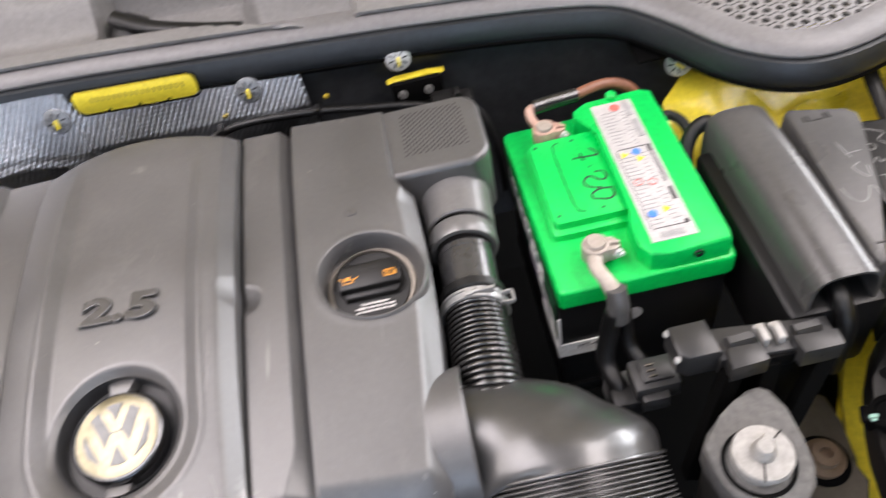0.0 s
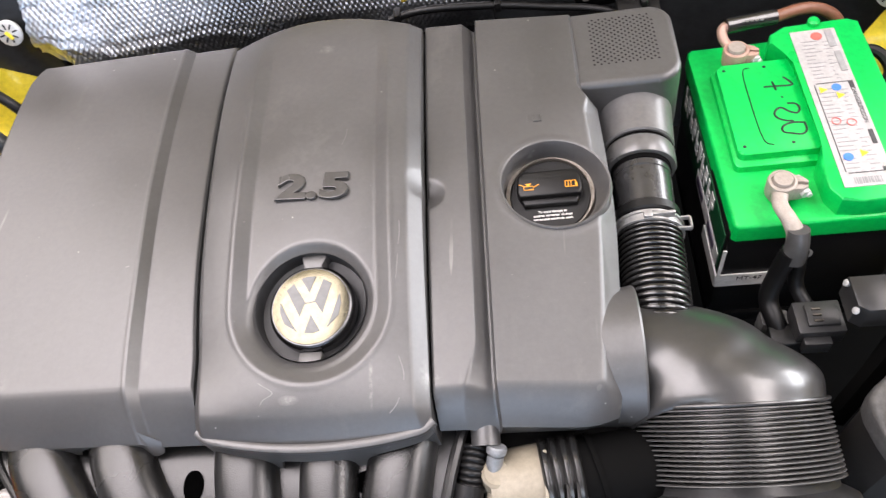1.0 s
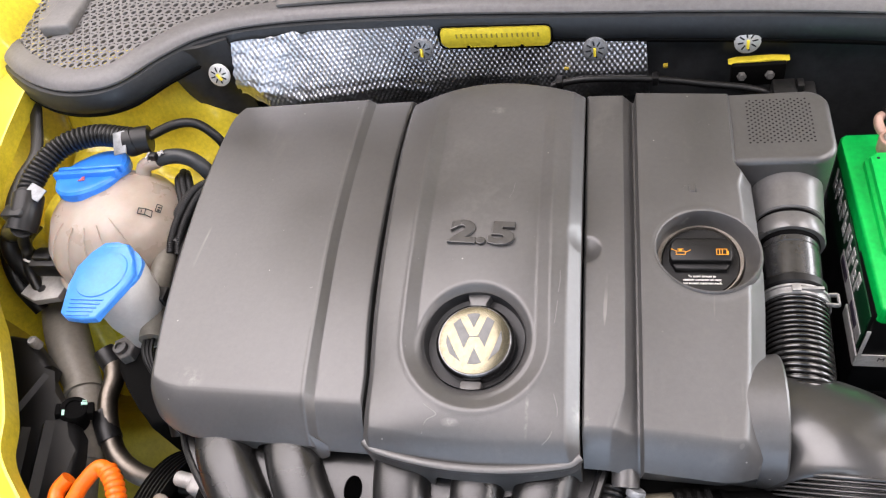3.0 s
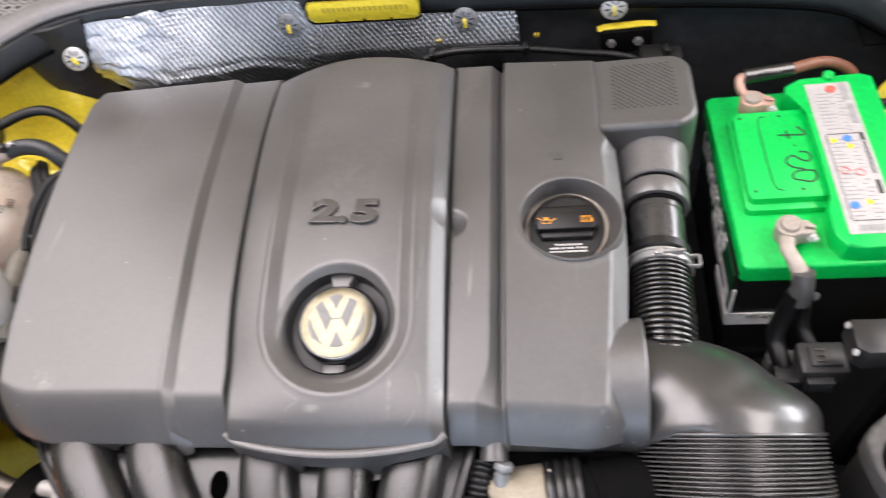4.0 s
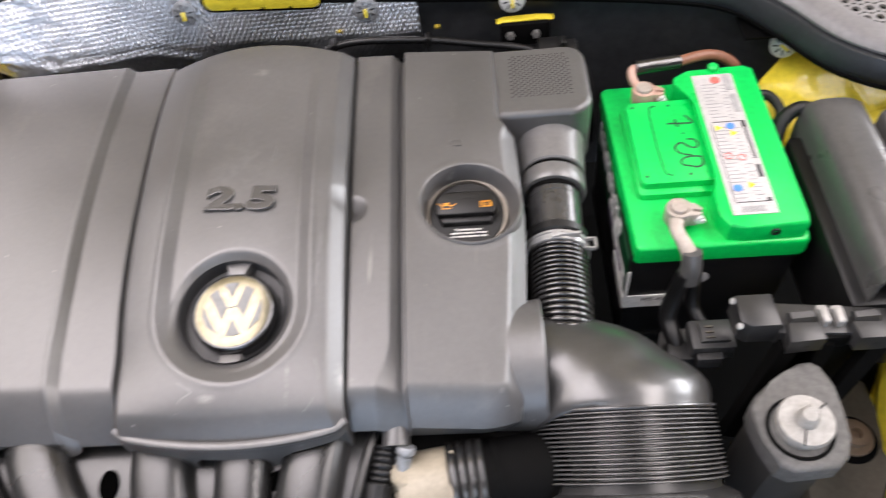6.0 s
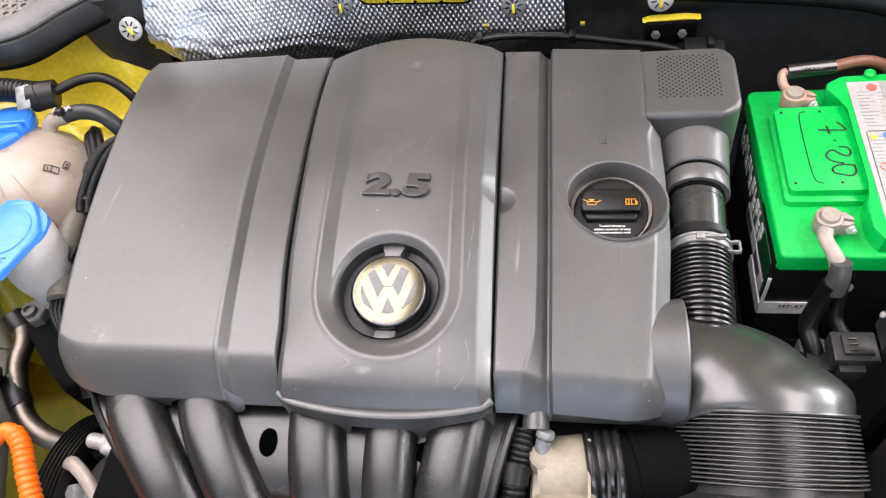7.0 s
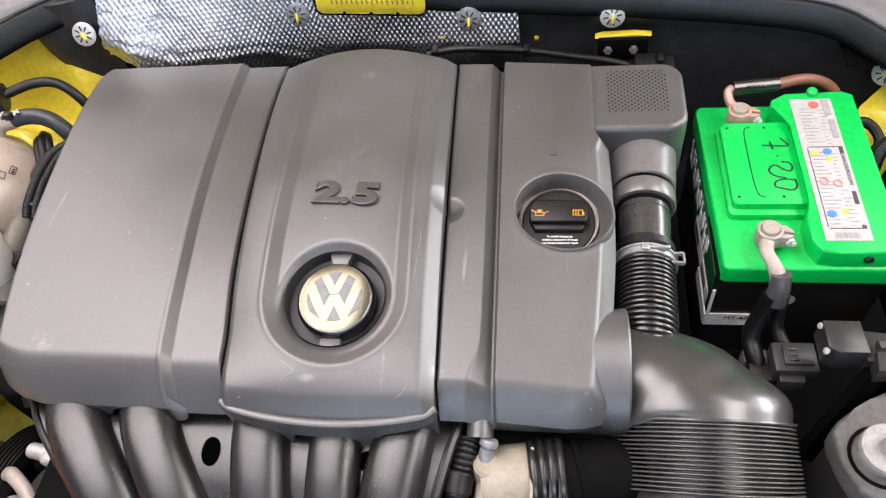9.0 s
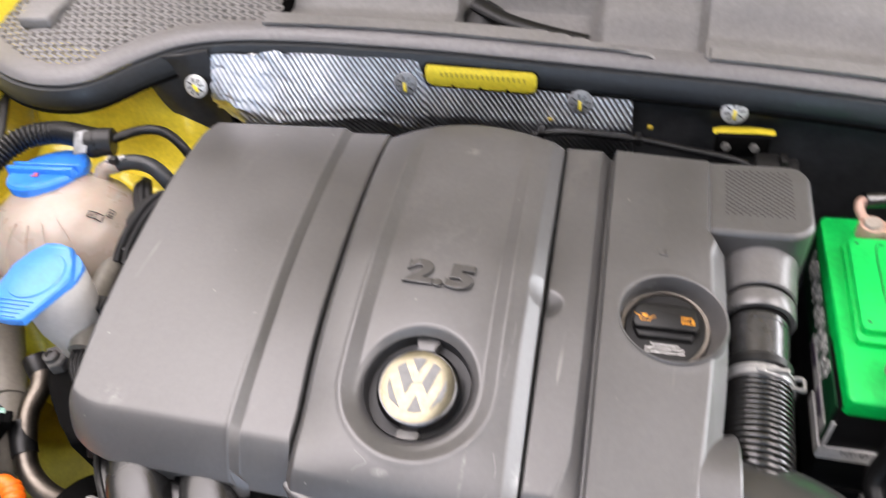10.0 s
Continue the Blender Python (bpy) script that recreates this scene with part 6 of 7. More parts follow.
for dx, dz in ((0.0, 0.0), (0.008, 0.004), (0.016, 0.001)):
    part("braided_loop", ribbed([(-0.724 + dx * 0.4, 0.624, 0.905 + dz), (-0.716 + dx, 0.602, 0.915 + dz), (-0.700 + dx, 0.572, 0.912 + dz), (-0.694 + dx, 0.555, 0.905 + dz)], 0.0052, 30, 0.10, 10, 3), BLACK, h3)
for dx, dz in ((0.0, 0.0), (0.009, 0.005), (0.018, 0.002)):
    part("braided_loop", ribbed([(-0.655 + dx, 0.592, 0.925 + dz), (-0.680 + dx, 0.573, 0.925 + dz), (-0.697 + dx, 0.545, 0.912 + dz), (-0.703 + dx, 0.515, 0.90 + dz), (-0.702 + dx, 0.498, 0.892 + dz)], 0.0052, 44, 0.10, 10, 3), BLACK, h3)
part("grey_pipe", tube([(-0.706, 0.512, 0.887), (-0.702, 0.485, 0.887), (-0.696, 0.455, 0.886), (-0.688, 0.425, 0.884), (-0.678, 0.385, 0.880)], 0.0150, 16, 8), PIPE_GREY, h3, "grey plastic line")
for k in range(3):
    part("thin_wire", tube([(-0.689 + 0.005 * k, 0.405, 0.882), (-0.681 + 0.005 * k, 0.368, 0.882), (-0.662 + 0.003 * k, 0.345, 0.872), (-0.648, 0.338 + 0.004 * k, 0.868)], 0.0026, 8, 6), BLACK, h3)
part("holder", rbox(-0.724, -0.684, 0.510, 0.530, 0.882, 0.906, 0.002), BLACK, h3)
part("holder", rbox(-0.708, -0.668, 0.425, 0.444, 0.884, 0.905, 0.002), BLACK, h3)
lone("bonnet_strap", tube([(-0.998, 0.748, 0.960), (-0.972, 0.694, 0.948), (-0.950, 0.642, 0.938), (-0.957, 0.602, 0.930), (-0.962, 0.562, 0.915), (-0.945, 0.520, 0.895)], 0.0095, 12, 8, flat=0.5), BLACK, "black strap along the inner fender", "strap")
wpipe = thing("washer_pipe", "thick grey-olive plastic pipe with joints down the bay side", "pipe", (-0.86, 0.39, 0.74))
part("pipe", tube([(-0.965, 0.545, 0.760), (-0.950, 0.505, 0.768), (-0.922, 0.462, 0.770), (-0.884, 0.416, 0.770), (-0.838, 0.365, 0.768), (-0.811, 0.318, 0.765), (-0.797, 0.285, 0.762), (-0.790, 0.258, 0.762), (-0.780, 0.222, 0.755), (-0.768, 0.15, 0.73)], lambda s: 0.029 - 0.007 * ease(0.25, 0.55, s) - 0.003 * ease(0.66, 0.68, s), 24, 8), PIPE_GREY, wpipe)
part("joint", tube([(-0.840, 0.367, 0.768), (-0.838, 0.364, 0.768), (-0.836, 0.361, 0.768)], 0.0265, 24, 3), PIPE_GREY, wpipe)
part("joint", tube([(-0.803, 0.297, 0.764), (-0.797, 0.283, 0.763), (-0.793, 0.273, 0.762)], 0.0228, 24, 3), PIPE_GREY, wpipe)
mp = thing("metal_pipe", "bent bare metal pipe with black end cap", "pipe", (-0.75, 0.32, 0.74))
part("pipe", tube([(-0.800, 0.400, 0.786), (-0.790, 0.378, 0.784), (-0.787, 0.352, 0.782), (-0.774, 0.322, 0.778), (-0.756, 0.290, 0.765), (-0.727, 0.272, 0.755), (-0.695, 0.268, 0.74), (-0.64, 0.27, 0.72)], 0.0125, 18, 8), STEEL, mp)
part("end_cap", lathe([(0.0, 0.016), (0.012, 0.016), (0.0145, 0.012), (0.0145, -0.012), (0.0, -0.012)], axis_pose((-0.806, 0.404, 0.79), (-0.45, 0.5, 0.5)), 24), BLACK, mp, "black rubber cap")
part("sleeve", tube([(-0.786, 0.333, 0.780), (-0.773, 0.314, 0.776), (-0.765, 0.302, 0.771)], 0.0145, 18, 6), BLACK, mp, "black sleeve")
dip = thing("dipstick_handle", "orange looped oil dipstick handle", "dipstick", (-0.69, 0.2, 0.84))
part("hook", tube([(-0.728, 0.228, 0.852), (-0.738, 0.214, 0.848), (-0.732, 0.198, 0.846), (-0.716, 0.200, 0.848), (-0.706, 0.222, 0.854), (-0.692, 0.240, 0.858), (-0.676, 0.236, 0.857)], 0.0085, 18, 8), ORANGE, dip)
part("ribbed_stem", ribbed([(-0.682, 0.240, 0.858), (-0.668, 0.226, 0.854), (-0.655, 0.200, 0.846), (-0.638, 0.165, 0.83)], 0.0105, 14, 0.14, 18), ORANGE, dip)
part("handle_bar", ribbed([(-0.640, 0.168, 0.832), (-0.615, 0.160, 0.862), (-0.57, 0.160, 0.870), (-0.52, 0.161, 0.871), (-0.46, 0.152, 0.870), (-0.41, 0.156, 0.870)], 0.0095, 30, 0.12, 18), ORANGE, dip)
part("finger_ring", tube([(-0.385 + 0.024 * math.cos(a * math.pi / 8), 0.153 + 0.022 * math.sin(a * math.pi / 8), 0.872) for a in range(17)], 0.0075, 14, raw=True), ORANGE, dip)
pul = thing("belt_pulley", "ribbed black drive belt on a pulley", "pulley", (-0.62, 0.22, 0.74))
pm = axis_pose((-0.652, 0.222, 0.722), (-1, 0.12, 0.10)) @ Matrix.Diagonal((0.92, 0.92, 1, 1))
prof = [(0.075, -0.002)]
for k in range(6):
    prof += [(0.092, 0.002 + k * 0.0045), (0.0915, 0.0035 + k * 0.0045), (0.0875, 0.0045 + k * 0.0045)]
prof += [(0.092, 0.029), (0.070, 0.030), (0.060, 0.024), (0.0, 0.022)]
part("belt", lathe(prof, pm, 64), BLACK, pul)
part("hub", lathe([(0.05, -0.004), (0.03, -0.02), (0.0, -0.022)], pm, 32), CAST, pul)
alt = thing("alternator", "grey cast aluminium alternator with bolts beside the manifold", "alternator", (-0.56, 0.16, 0.76))
part("housing", lathe([(0.0, 0.0), (0.040, 0.0), (0.045, 0.01), (0.045, 0.05), (0.04, 0.06)], axis_pose((-0.64, 0.215, 0.715), (1, -0.2, 0.0)), 32), MOUNT, alt)
part("arm", tube([(-0.646, 0.228, 0.803), (-0.634, 0.224, 0.809), (-0.612, 0.208, 0.808), (-0.588, 0.180, 0.800), (-0.574, 0.150, 0.785)], lambda s: 0.0078 - 0.001 * s, 16, 6, flat=0.8), LEAD, alt, "pale cast bracket arm")
part("bolt", merge(lathe([(0.0115, 0), (0.0115, 0.004), (0.0085, 0.005), (0.0085, 0.020), (0.0070, 0.023), (0, 0.023)], axis_pose((-0.610, 0.252, 0.80), (-0.9, 0.1, 0.15)), 20), rbox(-0.612, -0.585, 0.238, 0.262, 0.785, 0.812, 0.005, 3)), CAST, alt)
part("bolt", merge(lathe([(0.013, -0.004), (0.013, 0.0), (0.0105, 0.001), (0.0105, 0.010), (0.0085, 0.013), (0, 0.013)], axis_pose((-0.634, 0.203, 0.782), (-0.4, -0.3, 0.8)), 6), lathe([(0.0155, -0.010), (0.0155, -0.003), (0.0, -0.003)], axis_pose((-0.634, 0.203, 0.782), (-0.4, -0.3, 0.8)), 24)), CAST, alt)
part("casting", merge(rbox(-0.612, -0.560, 0.196, 0.232, 0.760, 0.792, 0.008, 3), rbox(-0.650, -0.590, 0.160, 0.196, 0.740, 0.770, 0.008, 3)), CAST, alt, "pale cast lug")


# ---- headlamps ----
MINT = material("mint_print", (0.35, 0.6, 0.5), 0.5)


def headlamp(pts, z0, z1, socket, sign, cap, ridges):
    t = thing("headlamp_housing", "black plastic back of a headlamp housing with bulb socket", "headlamp", (pts[0][0], pts[0][1], z0))
    part("housing", prism(pts, z0, z1, 0.010, 3), BLACK, t)
    x, y, z = socket
    m = axis_pose((x, y, z), (-sign * 0.5, 0.2, 0.9))
    part("socket", lathe([(0.017, -0.02), (0.017, 0.010), (0.015, 0.014), (0.010, 0.015), (0.009, 0.013), (0.0, 0.013)], m, 28), DEEP, t)
    part("socket_tab", moved(merge(rbox(-0.008, 0.008, -0.022, -0.014, -0.005, 0.014, 0.002), rbox(-0.008, 0.008, 0.014, 0.021, -0.005, 0.012, 0.002)), m), DEEP, t)
    part("socket_mark", moved(merge(rbox(-0.011, -0.004, 0.010, 0.013, 0.0145, 0.0160, 0), rbox(0.003, 0.006, -0.014, -0.007, 0.0140, 0.0158, 0), rbox(0.007, 0.009, -0.013, -0.008, 0.0140, 0.0158, 0)), m), MINT, t)
    for a, b, w in ridges:
        a, b = Vector((*a, z1)), Vector((*b, z1))
        part("housing_rib", tube([a, a.lerp(b, 0.5), b], w, 4, 2, flat=0.8), BLACK, t)
    part("adjuster", lathe([(0.0068, -0.004), (0.0068, 0.010), (0.0055, 0.012), (0.004, 0.009), (0.0, 0.009)], Matrix.Translation((cap[0], cap[1], z1)), 18), PALE, t, "white adjuster cap")


headlamp([(-0.957, 0.42), (-0.916, 0.416), (-0.862, 0.378), (-0.86, 0.363), (-0.833, 0.339), (-0.806, 0.318), (-0.775, 0.291), (-0.766, 0.27), (-0.754, 0.235), (-0.757, 0.199), (-0.77, 0.10), (-1.0, 0.10), (-1.0, 0.40)], 0.796, 0.82, (-0.800, 0.318, 0.81), -1, (-0.90, 0.405),
         [((-0.86, 0.363), (-0.88, 0.30), 0.006), ((-0.82, 0.30), (-0.79, 0.20), 0.009), ((-0.85, 0.29), (-0.82, 0.20), 0.008)])
headlamp([(0.344, 0.341), (0.369, 0.377), (0.405, 0.405), (0.56, 0.44), (0.56, 0.10), (0.305, 0.10), (0.312, 0.252), (0.318, 0.28), (0.327, 0.306)], 0.765, 0.80, (0.340, 0.302, 0.80), 1, (0.394, 0.372),
         [((0.353, 0.34), (0.41, 0.36), 0.006), ((0.338, 0.275), (0.336, 0.20), 0.009), ((0.355, 0.27), (0.350, 0.20), 0.008), ((0.36, 0.33), (0.365, 0.29), 0.007)])

# ---- fuse box ----
fb = thing("fuse_box", "black fuse box cover with rounded ridge and chalk scribbles", "fuse box", (0.34, 0.47, 0.75))


def ridge(u, v):
    y = 0.385 + 0.233 * v
    a = math.pi * (u - 0.5)
    hh = 0.036 * (1 - 0.22 * ease(0.95, 1.0, v))
    x = 0.322 + 0.031 * math.copysign(abs(math.sin(a)) ** 0.7, math.sin(a))
    z = 0.868 + hh * abs(math.cos(a)) ** 0.6 + 0.004 * math.sin(math.pi * v)
    if u <= 0.0 or u >= 1.0:
        z = 0.80
    return Vector((x, y, z))


part("ridge_cover", grid(ridge, [0.0] + [0.001 + 0.998 * i / 28 for i in range(29)] + [1.0], steps(20), 0.003), FUSE, fb)
part("end_cap", prism([(0.292, 0.606), (0.297, 0.612), (0.31, 0.618), (0.335, 0.617), (0.350, 0.611), (0.352, 0.603), (0.292, 0.603)], 0.80, 0.893, 0.006, 3), FUSE, fb)
part("base_box", rbox(0.276, 0.365, 0.38, 0.60, 0.76, 0.862, 0.008), BLACK, fb)
part("flat_lid", prism([(0.360, 0.590), (0.366, 0.595), (0.418, 0.580), (0.425, 0.570), (0.419, 0.551), (0.392, 0.470), (0.360, 0.393), (0.352, 0.393), (0.350, 0.402), (0.356, 0.50)], 0.80, 0.900, 0.005, 3), FUSE, fb)
for x0, w, h in ((0.372, 0.0012, 0.008), (0.376, 0.0012, 0.008), (0.381, 0.003, 0.0015), (0.386, 0.003, 0.0015), (0.392, 0.0012, 0.008), (0.396, 0.0012, 0.008)):
    part("moulded_mark", flat_bar(x0, x0 + w, 0.570, 0.570 + h, 0.8995, 0.0012), BLACK, fb)
part("moulded_mark", flat_bar(0.358, 0.366, 0.412, 0.4135, 0.8995, 0.0012), BLACK, fb)
part("side_lid", prism([(0.432, 0.578), (0.464, 0.569), (0.53, 0.54), (0.53, 0.36), (0.375, 0.385), (0.41, 0.47), (0.426, 0.545)], 0.78, 0.880, 0.006, 3), BLACK, fb)
CH1 = ([(0.361, 0.479), (0.363, 0.466), (0.370, 0.459), (0.378, 0.463), (0.386, 0.475), (0.390, 0.466), (0.389, 0.452)], [(0.391, 0.505), (0.383, 0.500), (0.387, 0.490), (0.392, 0.486), (0.396, 0.500)],
       [(0.384, 0.536), (0.386, 0.524), (0.388, 0.513)], [(0.385, 0.518), (0.393, 0.519), (0.400, 0.519)])
CH2 = ([(0.432, 0.563), (0.446, 0.553), (0.437, 0.545), (0.444, 0.534)], [(0.421, 0.538), (0.426, 0.542), (0.430, 0.538), (0.426, 0.533), (0.421, 0.537)], [(0.418, 0.517), (0.423, 0.523), (0.425, 0.516), (0.430, 0.519)],
       [(0.415, 0.500), (0.421, 0.499), (0.419, 0.494), (0.424, 0.489)], [(0.423, 0.478), (0.416, 0.477), (0.419, 0.471), (0.425, 0.470)])
for chalk, z in ((CH1, 0.9003), (CH2, 0.8803)):
    for s in chalk:
        part("chalk_stroke", tube([(x, y, z) for x, y in s], 0.00055, 6, 5, flat=0.4), CHALK, fb, "white chalk stroke")
part("fuse_cable", ribbed([(0.318, 0.612, 0.876), (0.292, 0.622, 0.880), (0.272, 0.612, 0.865), (0.264, 0.585, 0.83), (0.262, 0.56, 0.79)], 0.0082, 60, 0.05, 14), BLACK, fb)
part("outlet_cable", tube([(0.322, 0.41, 0.872), (0.322, 0.385, 0.865), (0.324, 0.372, 0.845), (0.326, 0.37, 0.78)], 0.009, 16, 6), BLACK, fb)
lone("wire_loop", tube([(0.262, 0.655, 0.83), (0.264, 0.672, 0.845), (0.276, 0.681, 0.848), (0.288, 0.672, 0.845), (0.292, 0.655, 0.838), (0.280, 0.642, 0.828), (0.268, 0.635, 0.815)], 0.006, 10, 8), BLACK, "black wire loop beside the battery", "cable")
lone("seal_strap", tube([(0.500, 0.700, 0.895), (0.492, 0.665, 0.873), (0.486, 0.62, 0.860), (0.478, 0.58, 0.855)], 0.009, 10, 6, flat=0.4), BLACK, "black strap on the inner fender", "strap")

# ---- gearbox bracket and mount ----
gb = thing("cable_bracket", "grey-black plastic bracket beam with metal shackles", "bracket", (0.24, 0.36, 0.80))
part("beam", prism([(0.206, 0.391), (0.306, 0.379), (0.305, 0.352), (0.206, 0.358)], 0.838, 0.860, 0.002, 2), BRACKET, gb)
part("beam_end", prism([(0.172, 0.397), (0.206, 0.397), (0.208, 0.362), (0.180, 0.362), (0.172, 0.368)], 0.838, 0.868, 0.003, 2), BRACKET, gb)
part("hood", prism([(0.212, 0.364), (0.241, 0.363), (0.241, 0.345), (0.209, 0.343)], 0.848, 0.869, 0.0015), BRACKET, gb)
part("hood", prism([(0.268, 0.362), (0.305, 0.360), (0.304, 0.344), (0.270, 0.344)], 0.846, 0.869, 0.0015), BRACKET, gb)
part("channel", rbox(0.241, 0.269, 0.352, 0.362, 0.838, 0.856, 0.001), DEEP, gb)
for x in (0.226, 0.286):
    part("hood_hole", lathe([(0.0022, 0.0), (0.0, 0.0003)], axis_pose((x, 0.3433, 0.858), (0, -1, 0.05)), 12), INK, gb)
for x, y, dx in ((0.214, 0.352, -0.035), (0.248, 0.356, -0.014), (0.296, 0.352, -0.04)):
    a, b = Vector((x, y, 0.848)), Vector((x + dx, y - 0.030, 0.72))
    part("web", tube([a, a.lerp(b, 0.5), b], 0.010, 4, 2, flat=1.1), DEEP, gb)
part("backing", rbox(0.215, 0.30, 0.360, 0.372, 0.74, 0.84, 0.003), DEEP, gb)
for x, y in ((0.247, 0.370), (0.260, 0.369)):
    part("shackle", merge(rbox(x - 0.0035, x + 0.0035, y - 0.008, y + 0.009, 0.858, 0.870, 0.002, 3), rbox(x - 0.0045, x + 0.0045, y + 0.007, y + 0.012, 0.856, 0.866, 0.001)), CAST, gb, "bright metal shackle")
for x, y in ((0.224, 0.369), (0.280, 0.367)):
    part("bolt", lathe([(0.0, 0.022), (0.006, 0.022), (0.0065, 0.02), (0.0065, 0.0), (0.0, 0.0)], axis_pose((x - 0.009, y, 0.866), (1, 0.05, 0)), 6), BRACKET, gb)
for y in (0.366, 0.393):
    part("screw", lathe([(0.0032, 0), (0.0032, 0.002), (0, 0.003)], axis_pose((0.172, y, 0.862), (-1, 0, 0.6)), 12), CLIPM, gb)
part("relay_box", rbox(0.120, 0.150, 0.372, 0.394, 0.76, 0.788, 0.004), BLACK, gb)
part("relay_lid", rbox(0.122, 0.150, 0.404, 0.422, 0.735, 0.765, 0.004), MOUNT, gb, "small dull plastic lid")
part("plug", merge(rbox(0.141, 0.183, 0.374, 0.407, 0.782, 0.806, 0.002), rbox(0.146, 0.170, 0.366, 0.374, 0.778, 0.798, 0.001), rbox(0.150, 0.178, 0.380, 0.402, 0.805, 0.810, 0.001)), BRACKET, gb)
for k in range(3):
    part("terminal", rbox(0.155, 0.163, 0.383 + 0.006 * k, 0.385 + 0.006 * k, 0.809, 0.812, 0.0008), STEEL, gb, "shiny terminal pin")
mt = thing("transmission_mount", "grey diamond-shaped mount with pale round knob", "mount", (0.205, 0.28, 0.80))
mp_pts = [(0.231, 0.3365), (0.2385, 0.331), (0.2425, 0.321), (0.2435, 0.311), (0.2465, 0.286), (0.2445, 0.262), (0.238, 0.247), (0.228, 0.238), (0.190, 0.235), (0.179, 0.241), (0.171, 0.262), (0.1665, 0.284), (0.1675, 0.296), (0.175, 0.3065), (0.190, 0.3175), (0.206, 0.3275), (0.220, 0.3355)]
part("plate", prism(mp_pts[::-1], 0.818, 0.845, 0.005, 3), MOUNT, mt)
part("base", prism([(0.208 + 0.90 * (x - 0.206), 0.287 + 0.88 * (y - 0.284)) for x, y in mp_pts[::-1]], 0.690, 0.819, 0.006, 2), material("dirty_mount_casting", (0.022, 0.020, 0.018), 0.6, bump=0.4, wear=0.5, wear_color=(0.07, 0.058, 0.045)), mt, "dirty brownish casting")
part("recess_ring", lathe([(0.0285, 0.8455), (0.0285, 0.847), (0.0255, 0.847), (0.0255, 0.8455)], Matrix.Translation((0.203, 0.272, 0)), 44), DEEP, mt)
part("knob", lathe([(0.019, 0.845), (0.019, 0.858), (0.0236, 0.859), (0.0236, 0.8635), (0.0225, 0.8655), (0.0, 0.866)], Matrix.Translation((0.203, 0.272, 0)), 44), PALE, mt, "pale round plastic knob")
part("nub", merge(lathe([(0.0095, 0.865), (0.0085, 0.873), (0.006, 0.877), (0.0, 0.878)], Matrix.Translation((0.203, 0.272, 0)), 20), moved(rbox(-0.003, 0.011, -0.005, 0.005, 0.865, 0.875, 0.003), pose(0.203, 0.274, 0, 0, 0, 40))), PALE, mt)
part("slot_line", merge(moved(rbox(0.006, 0.024, -0.0006, 0.0006, 0.8656, 0.8666, 0), pose(0.203, 0.272, 0, 0, 0, 35)), moved(rbox(0.006, 0.024, -0.0006, 0.0006, 0.8656, 0.8666, 0), pose(0.203, 0.272, 0, 0, 0, -110))), DEEP, mt)
cb = thing("chassis_bracket", "dirty cast bracket with rusty bolt", "bracket", (0.30, 0.31, 0.68))
part("arm", prism([(0.28, 0.42), (0.31, 0.41), (0.345, 0.379), (0.344, 0.348), (0.342, 0.311), (0.332, 0.29), (0.32, 0.24), (0.28, 0.20), (0.24, 0.24), (0.26, 0.34)], 0.66, 0.70, 0.008, 3), material("dirty_cast", (0.09, 0.075, 0.055), 0.6, bump=0.4, wear=0.4, wear_color=(0.2, 0.15, 0.09)), cb)
part("bolt_seat", lathe([(0.026, 0.699), (0.026, 0.7015), (0.0, 0.7015)], Matrix.Translation((0.308, 0.314, 0)), 28), DEEP, cb)
part("bolt", lathe([(0.020, 0.700), (0.020, 0.706), (0.013, 0.708), (0.013, 0.716), (0.006, 0.717), (0.005, 0.710), (0.0, 0.710)], Matrix.Translation((0.309, 0.315, 0)), 24), material("rusty_bolt", (0.15, 0.10, 0.06), 0.6, bump=0.3, wear=0.4), cb, "rusty round bolt")
lone("chassis_rail", prism([(0.48, 0.47), (0.47, 0.40), (0.45, 0.25), (0.42, 0.15), (0.31, 0.15), (0.336, 0.286), (0.360, 0.345), (0.386, 0.387), (0.404, 0.451)], 0.62, 0.655, 0.008, 3), YELLOW_DULL, "dull yellow chassis rail beside the headlamp", "rail", "structure")

# Cable run extended with black tubes that stand for shadow over the yellow.
loom = thing("shadow_loom", "black cable loom that stands for the shadow beside the chassis rail", "cable", (0.36, 0.40, 0.61))
part("sleeve", tube([(0.405, 0.478, 0.628), (0.384, 0.437, 0.627), (0.366, 0.404, 0.622), (0.345, 0.366, 0.615), (0.318, 0.31, 0.60)], 0.019, 16, 8), DEEP, loom)
part("branch", tube([(0.386, 0.455, 0.640), (0.366, 0.42, 0.645), (0.350, 0.385, 0.640), (0.335, 0.345, 0.625)], 0.008, 12, 8), DEEP, loom)

# ---- throttle body and neighbours under the cover's front ----
tb = thing("vacuum_valve", "cream plastic valve body with silver sensor", "valve", (-0.11, 0.24, 0.82))
part("body", merge(lathe([(0.0, -0.03), (0.034, -0.03), (0.037, -0.02), (0.037, 0.016), (0.033, 0.02), (0.0, 0.02)], axis_pose((-0.112, 0.233, 0.838), (1, 0.15, 0)), 28), rbox(-0.148, -0.12, 0.20, 0.235, 0.82, 0.862, 0.008)), CREAM, tb)
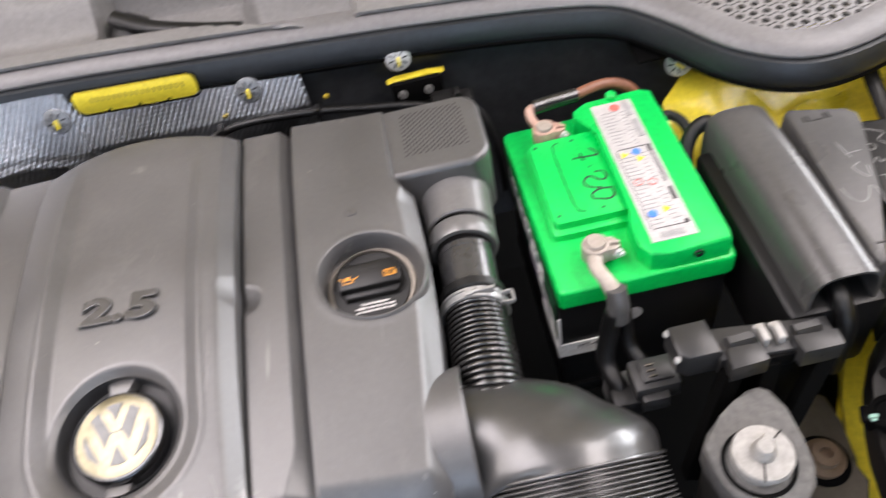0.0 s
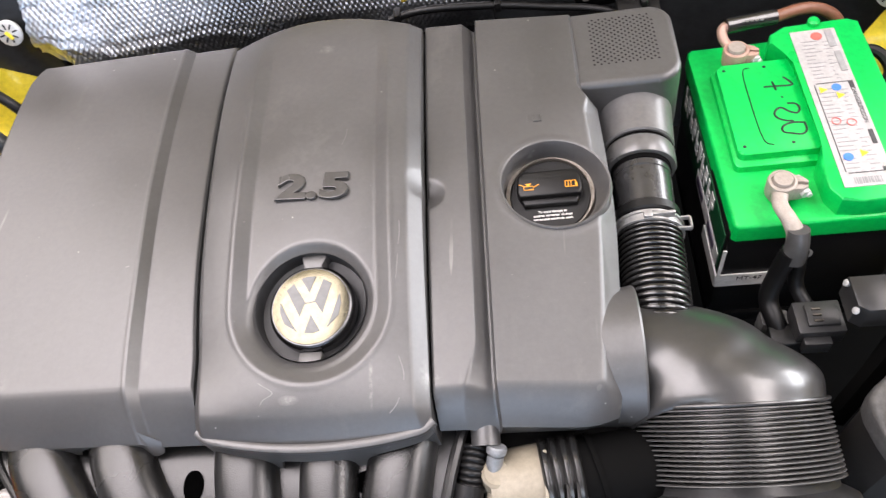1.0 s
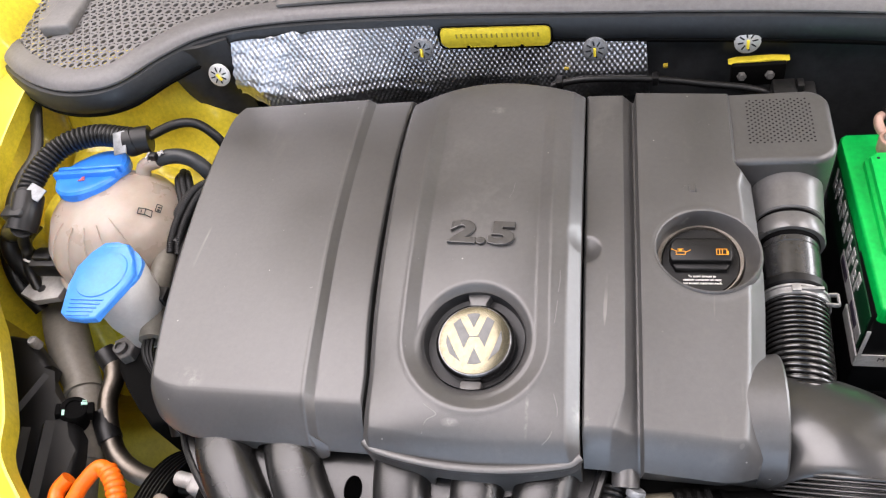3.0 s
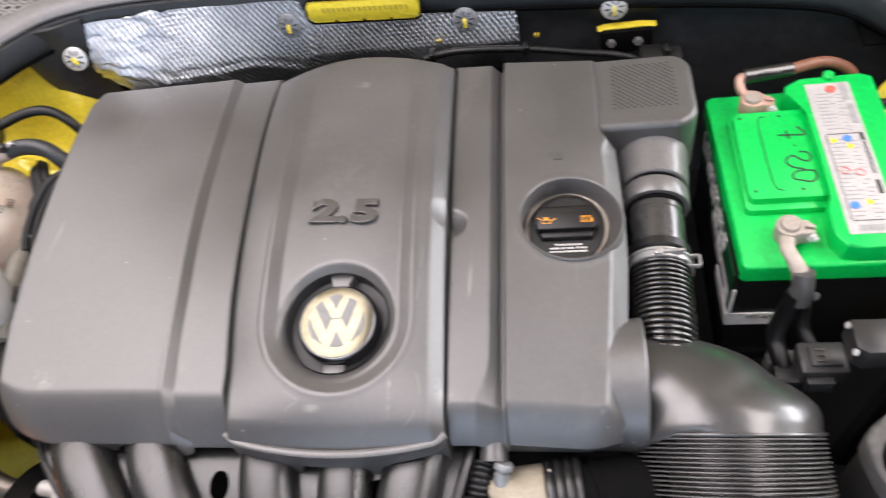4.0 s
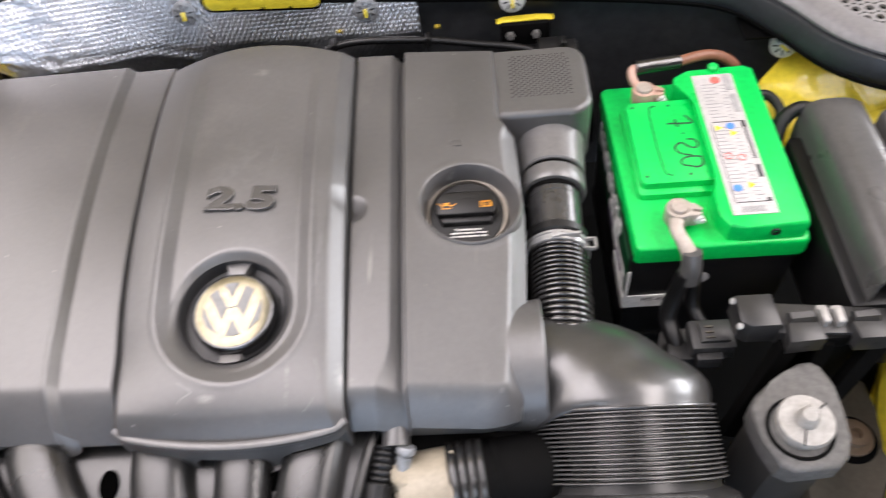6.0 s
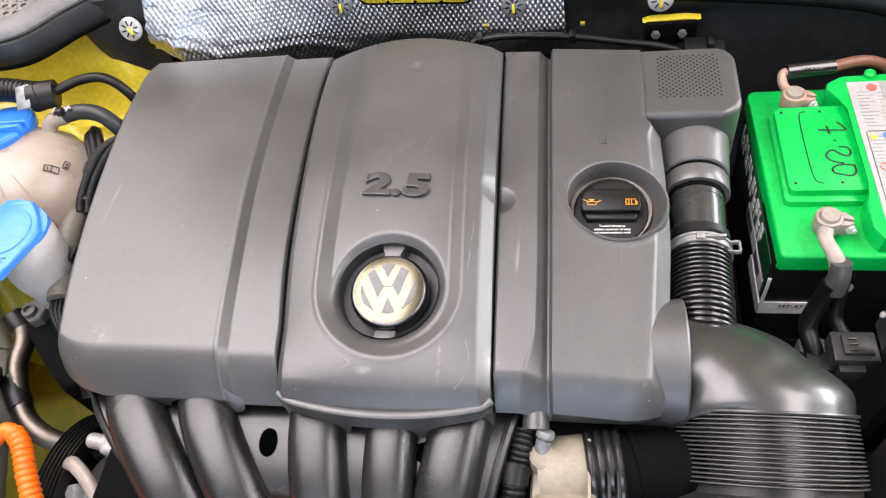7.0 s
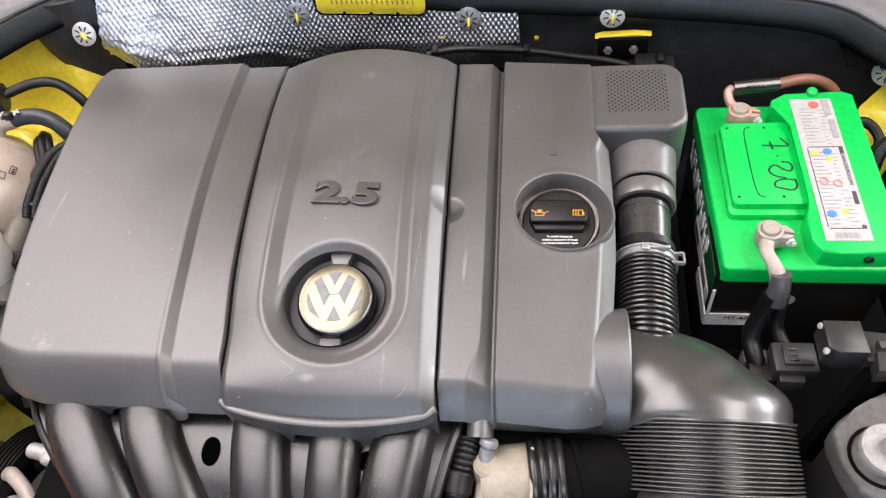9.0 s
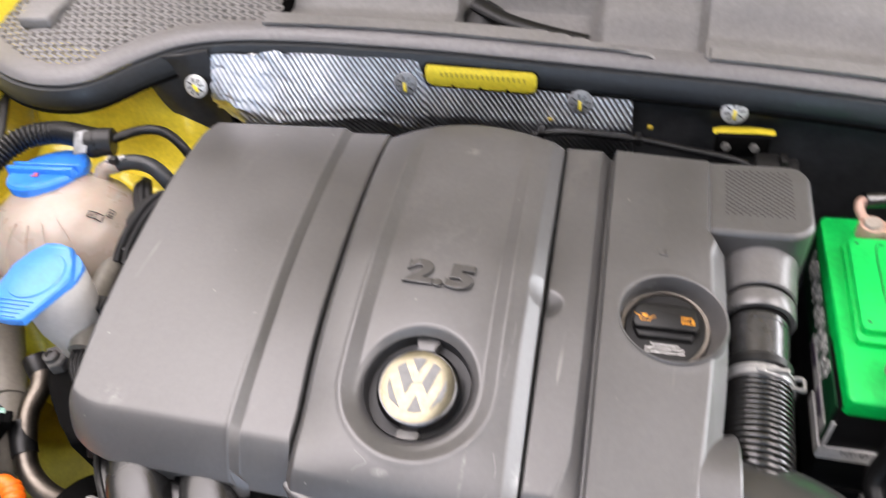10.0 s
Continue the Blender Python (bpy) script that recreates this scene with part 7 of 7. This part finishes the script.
part("boss", merge(lathe([(0.0, -0.026), (0.0125, -0.026), (0.0135, -0.023), (0.0135, 0.022), (0.0125, 0.025), (0.0, 0.025)], axis_pose((-0.116, 0.198, 0.858), (1, 0.12, 0)), 24),
                   lathe([(0.013, -0.03), (0.0125, 0.004), (0.010, 0.006), (0.0, 0.006)], axis_pose((-0.1365, 0.2380, 0.868), (0.1, 0.1, 1)), 24), rbox(-0.140, -0.094, 0.150, 0.190, 0.815, 0.852, 0.006, 3), rbox(-0.122, -0.096, 0.185, 0.206, 0.836, 0.858, 0.004)), CREAM, tb)
part("flange_rib", rbox(-0.0985, -0.0955, 0.198, 0.255, 0.838, 0.8765, 0.001), CREAM, tb)
part("sensor", merge(lathe([(0.0, -0.010), (0.004, -0.010), (0.0062, -0.006), (0.0068, 0.0), (0.0068, 0.006), (0.0, 0.006)], axis_pose((-0.1375, 0.247, 0.873), (0.25, 0.75, 0.6)), 24), lathe([(0.0050, 0), (0.0050, 0.003), (0.0082, 0.004), (0.0085, 0.008), (0.0075, 0.010), (0.0, 0.010)], axis_pose((-0.1365, 0.2500, 0.8765), (0.25, 0.75, 0.6)), 24)), CLIP_GREY, tb, "small silver sensor")
hs = thing("breather_hose", "black breather hose with ribbed coupling", "hose", (-0.05, 0.24, 0.82))
part("coupling", ribbed([(-0.100, 0.236, 0.840), (-0.085, 0.238, 0.840), (-0.068, 0.240, 0.840)], 0.040, 4, 0.08, 32), GLOSSY, hs)
part("hose", tube([(-0.07, 0.240, 0.840), (-0.03, 0.246, 0.838), (0.02, 0.255, 0.825)], 0.034, 28, 6), DEEP, hs)
part("fin", tube([(-0.058, 0.242, 0.840), (-0.056, 0.2425, 0.840), (-0.054, 0.243, 0.840)], 0.036, 28, 2), DEEP, hs)
part("spring_clip", merge(rbox(-0.082, -0.079, 0.195, 0.23, 0.872, 0.877, 0.001), rbox(-0.074, -0.071, 0.195, 0.23, 0.872, 0.877, 0.001), rbox(-0.082, -0.071, 0.193, 0.197, 0.866, 0.874, 0.001)), BLACK, hs)
cd = thing("sensor_conduit", "black corrugated sensor cable under the cover", "cable", (-0.158, 0.23, 0.82))
part("conduit", ribbed([(-0.153, 0.262, 0.872), (-0.156, 0.245, 0.870), (-0.159, 0.23, 0.864)], 0.0105, 7, 0.16, 18), BLACK, cd)
part("joint", tube([(-0.159, 0.232, 0.866), (-0.161, 0.224, 0.863), (-0.162, 0.216, 0.860)], 0.0128, 18, 5), BLACK, cd)
part("conduit", ribbed([(-0.162, 0.218, 0.860), (-0.164, 0.18, 0.842), (-0.164, 0.15, 0.82)], 0.0112, 14, 0.16, 18), BLACK, cd)
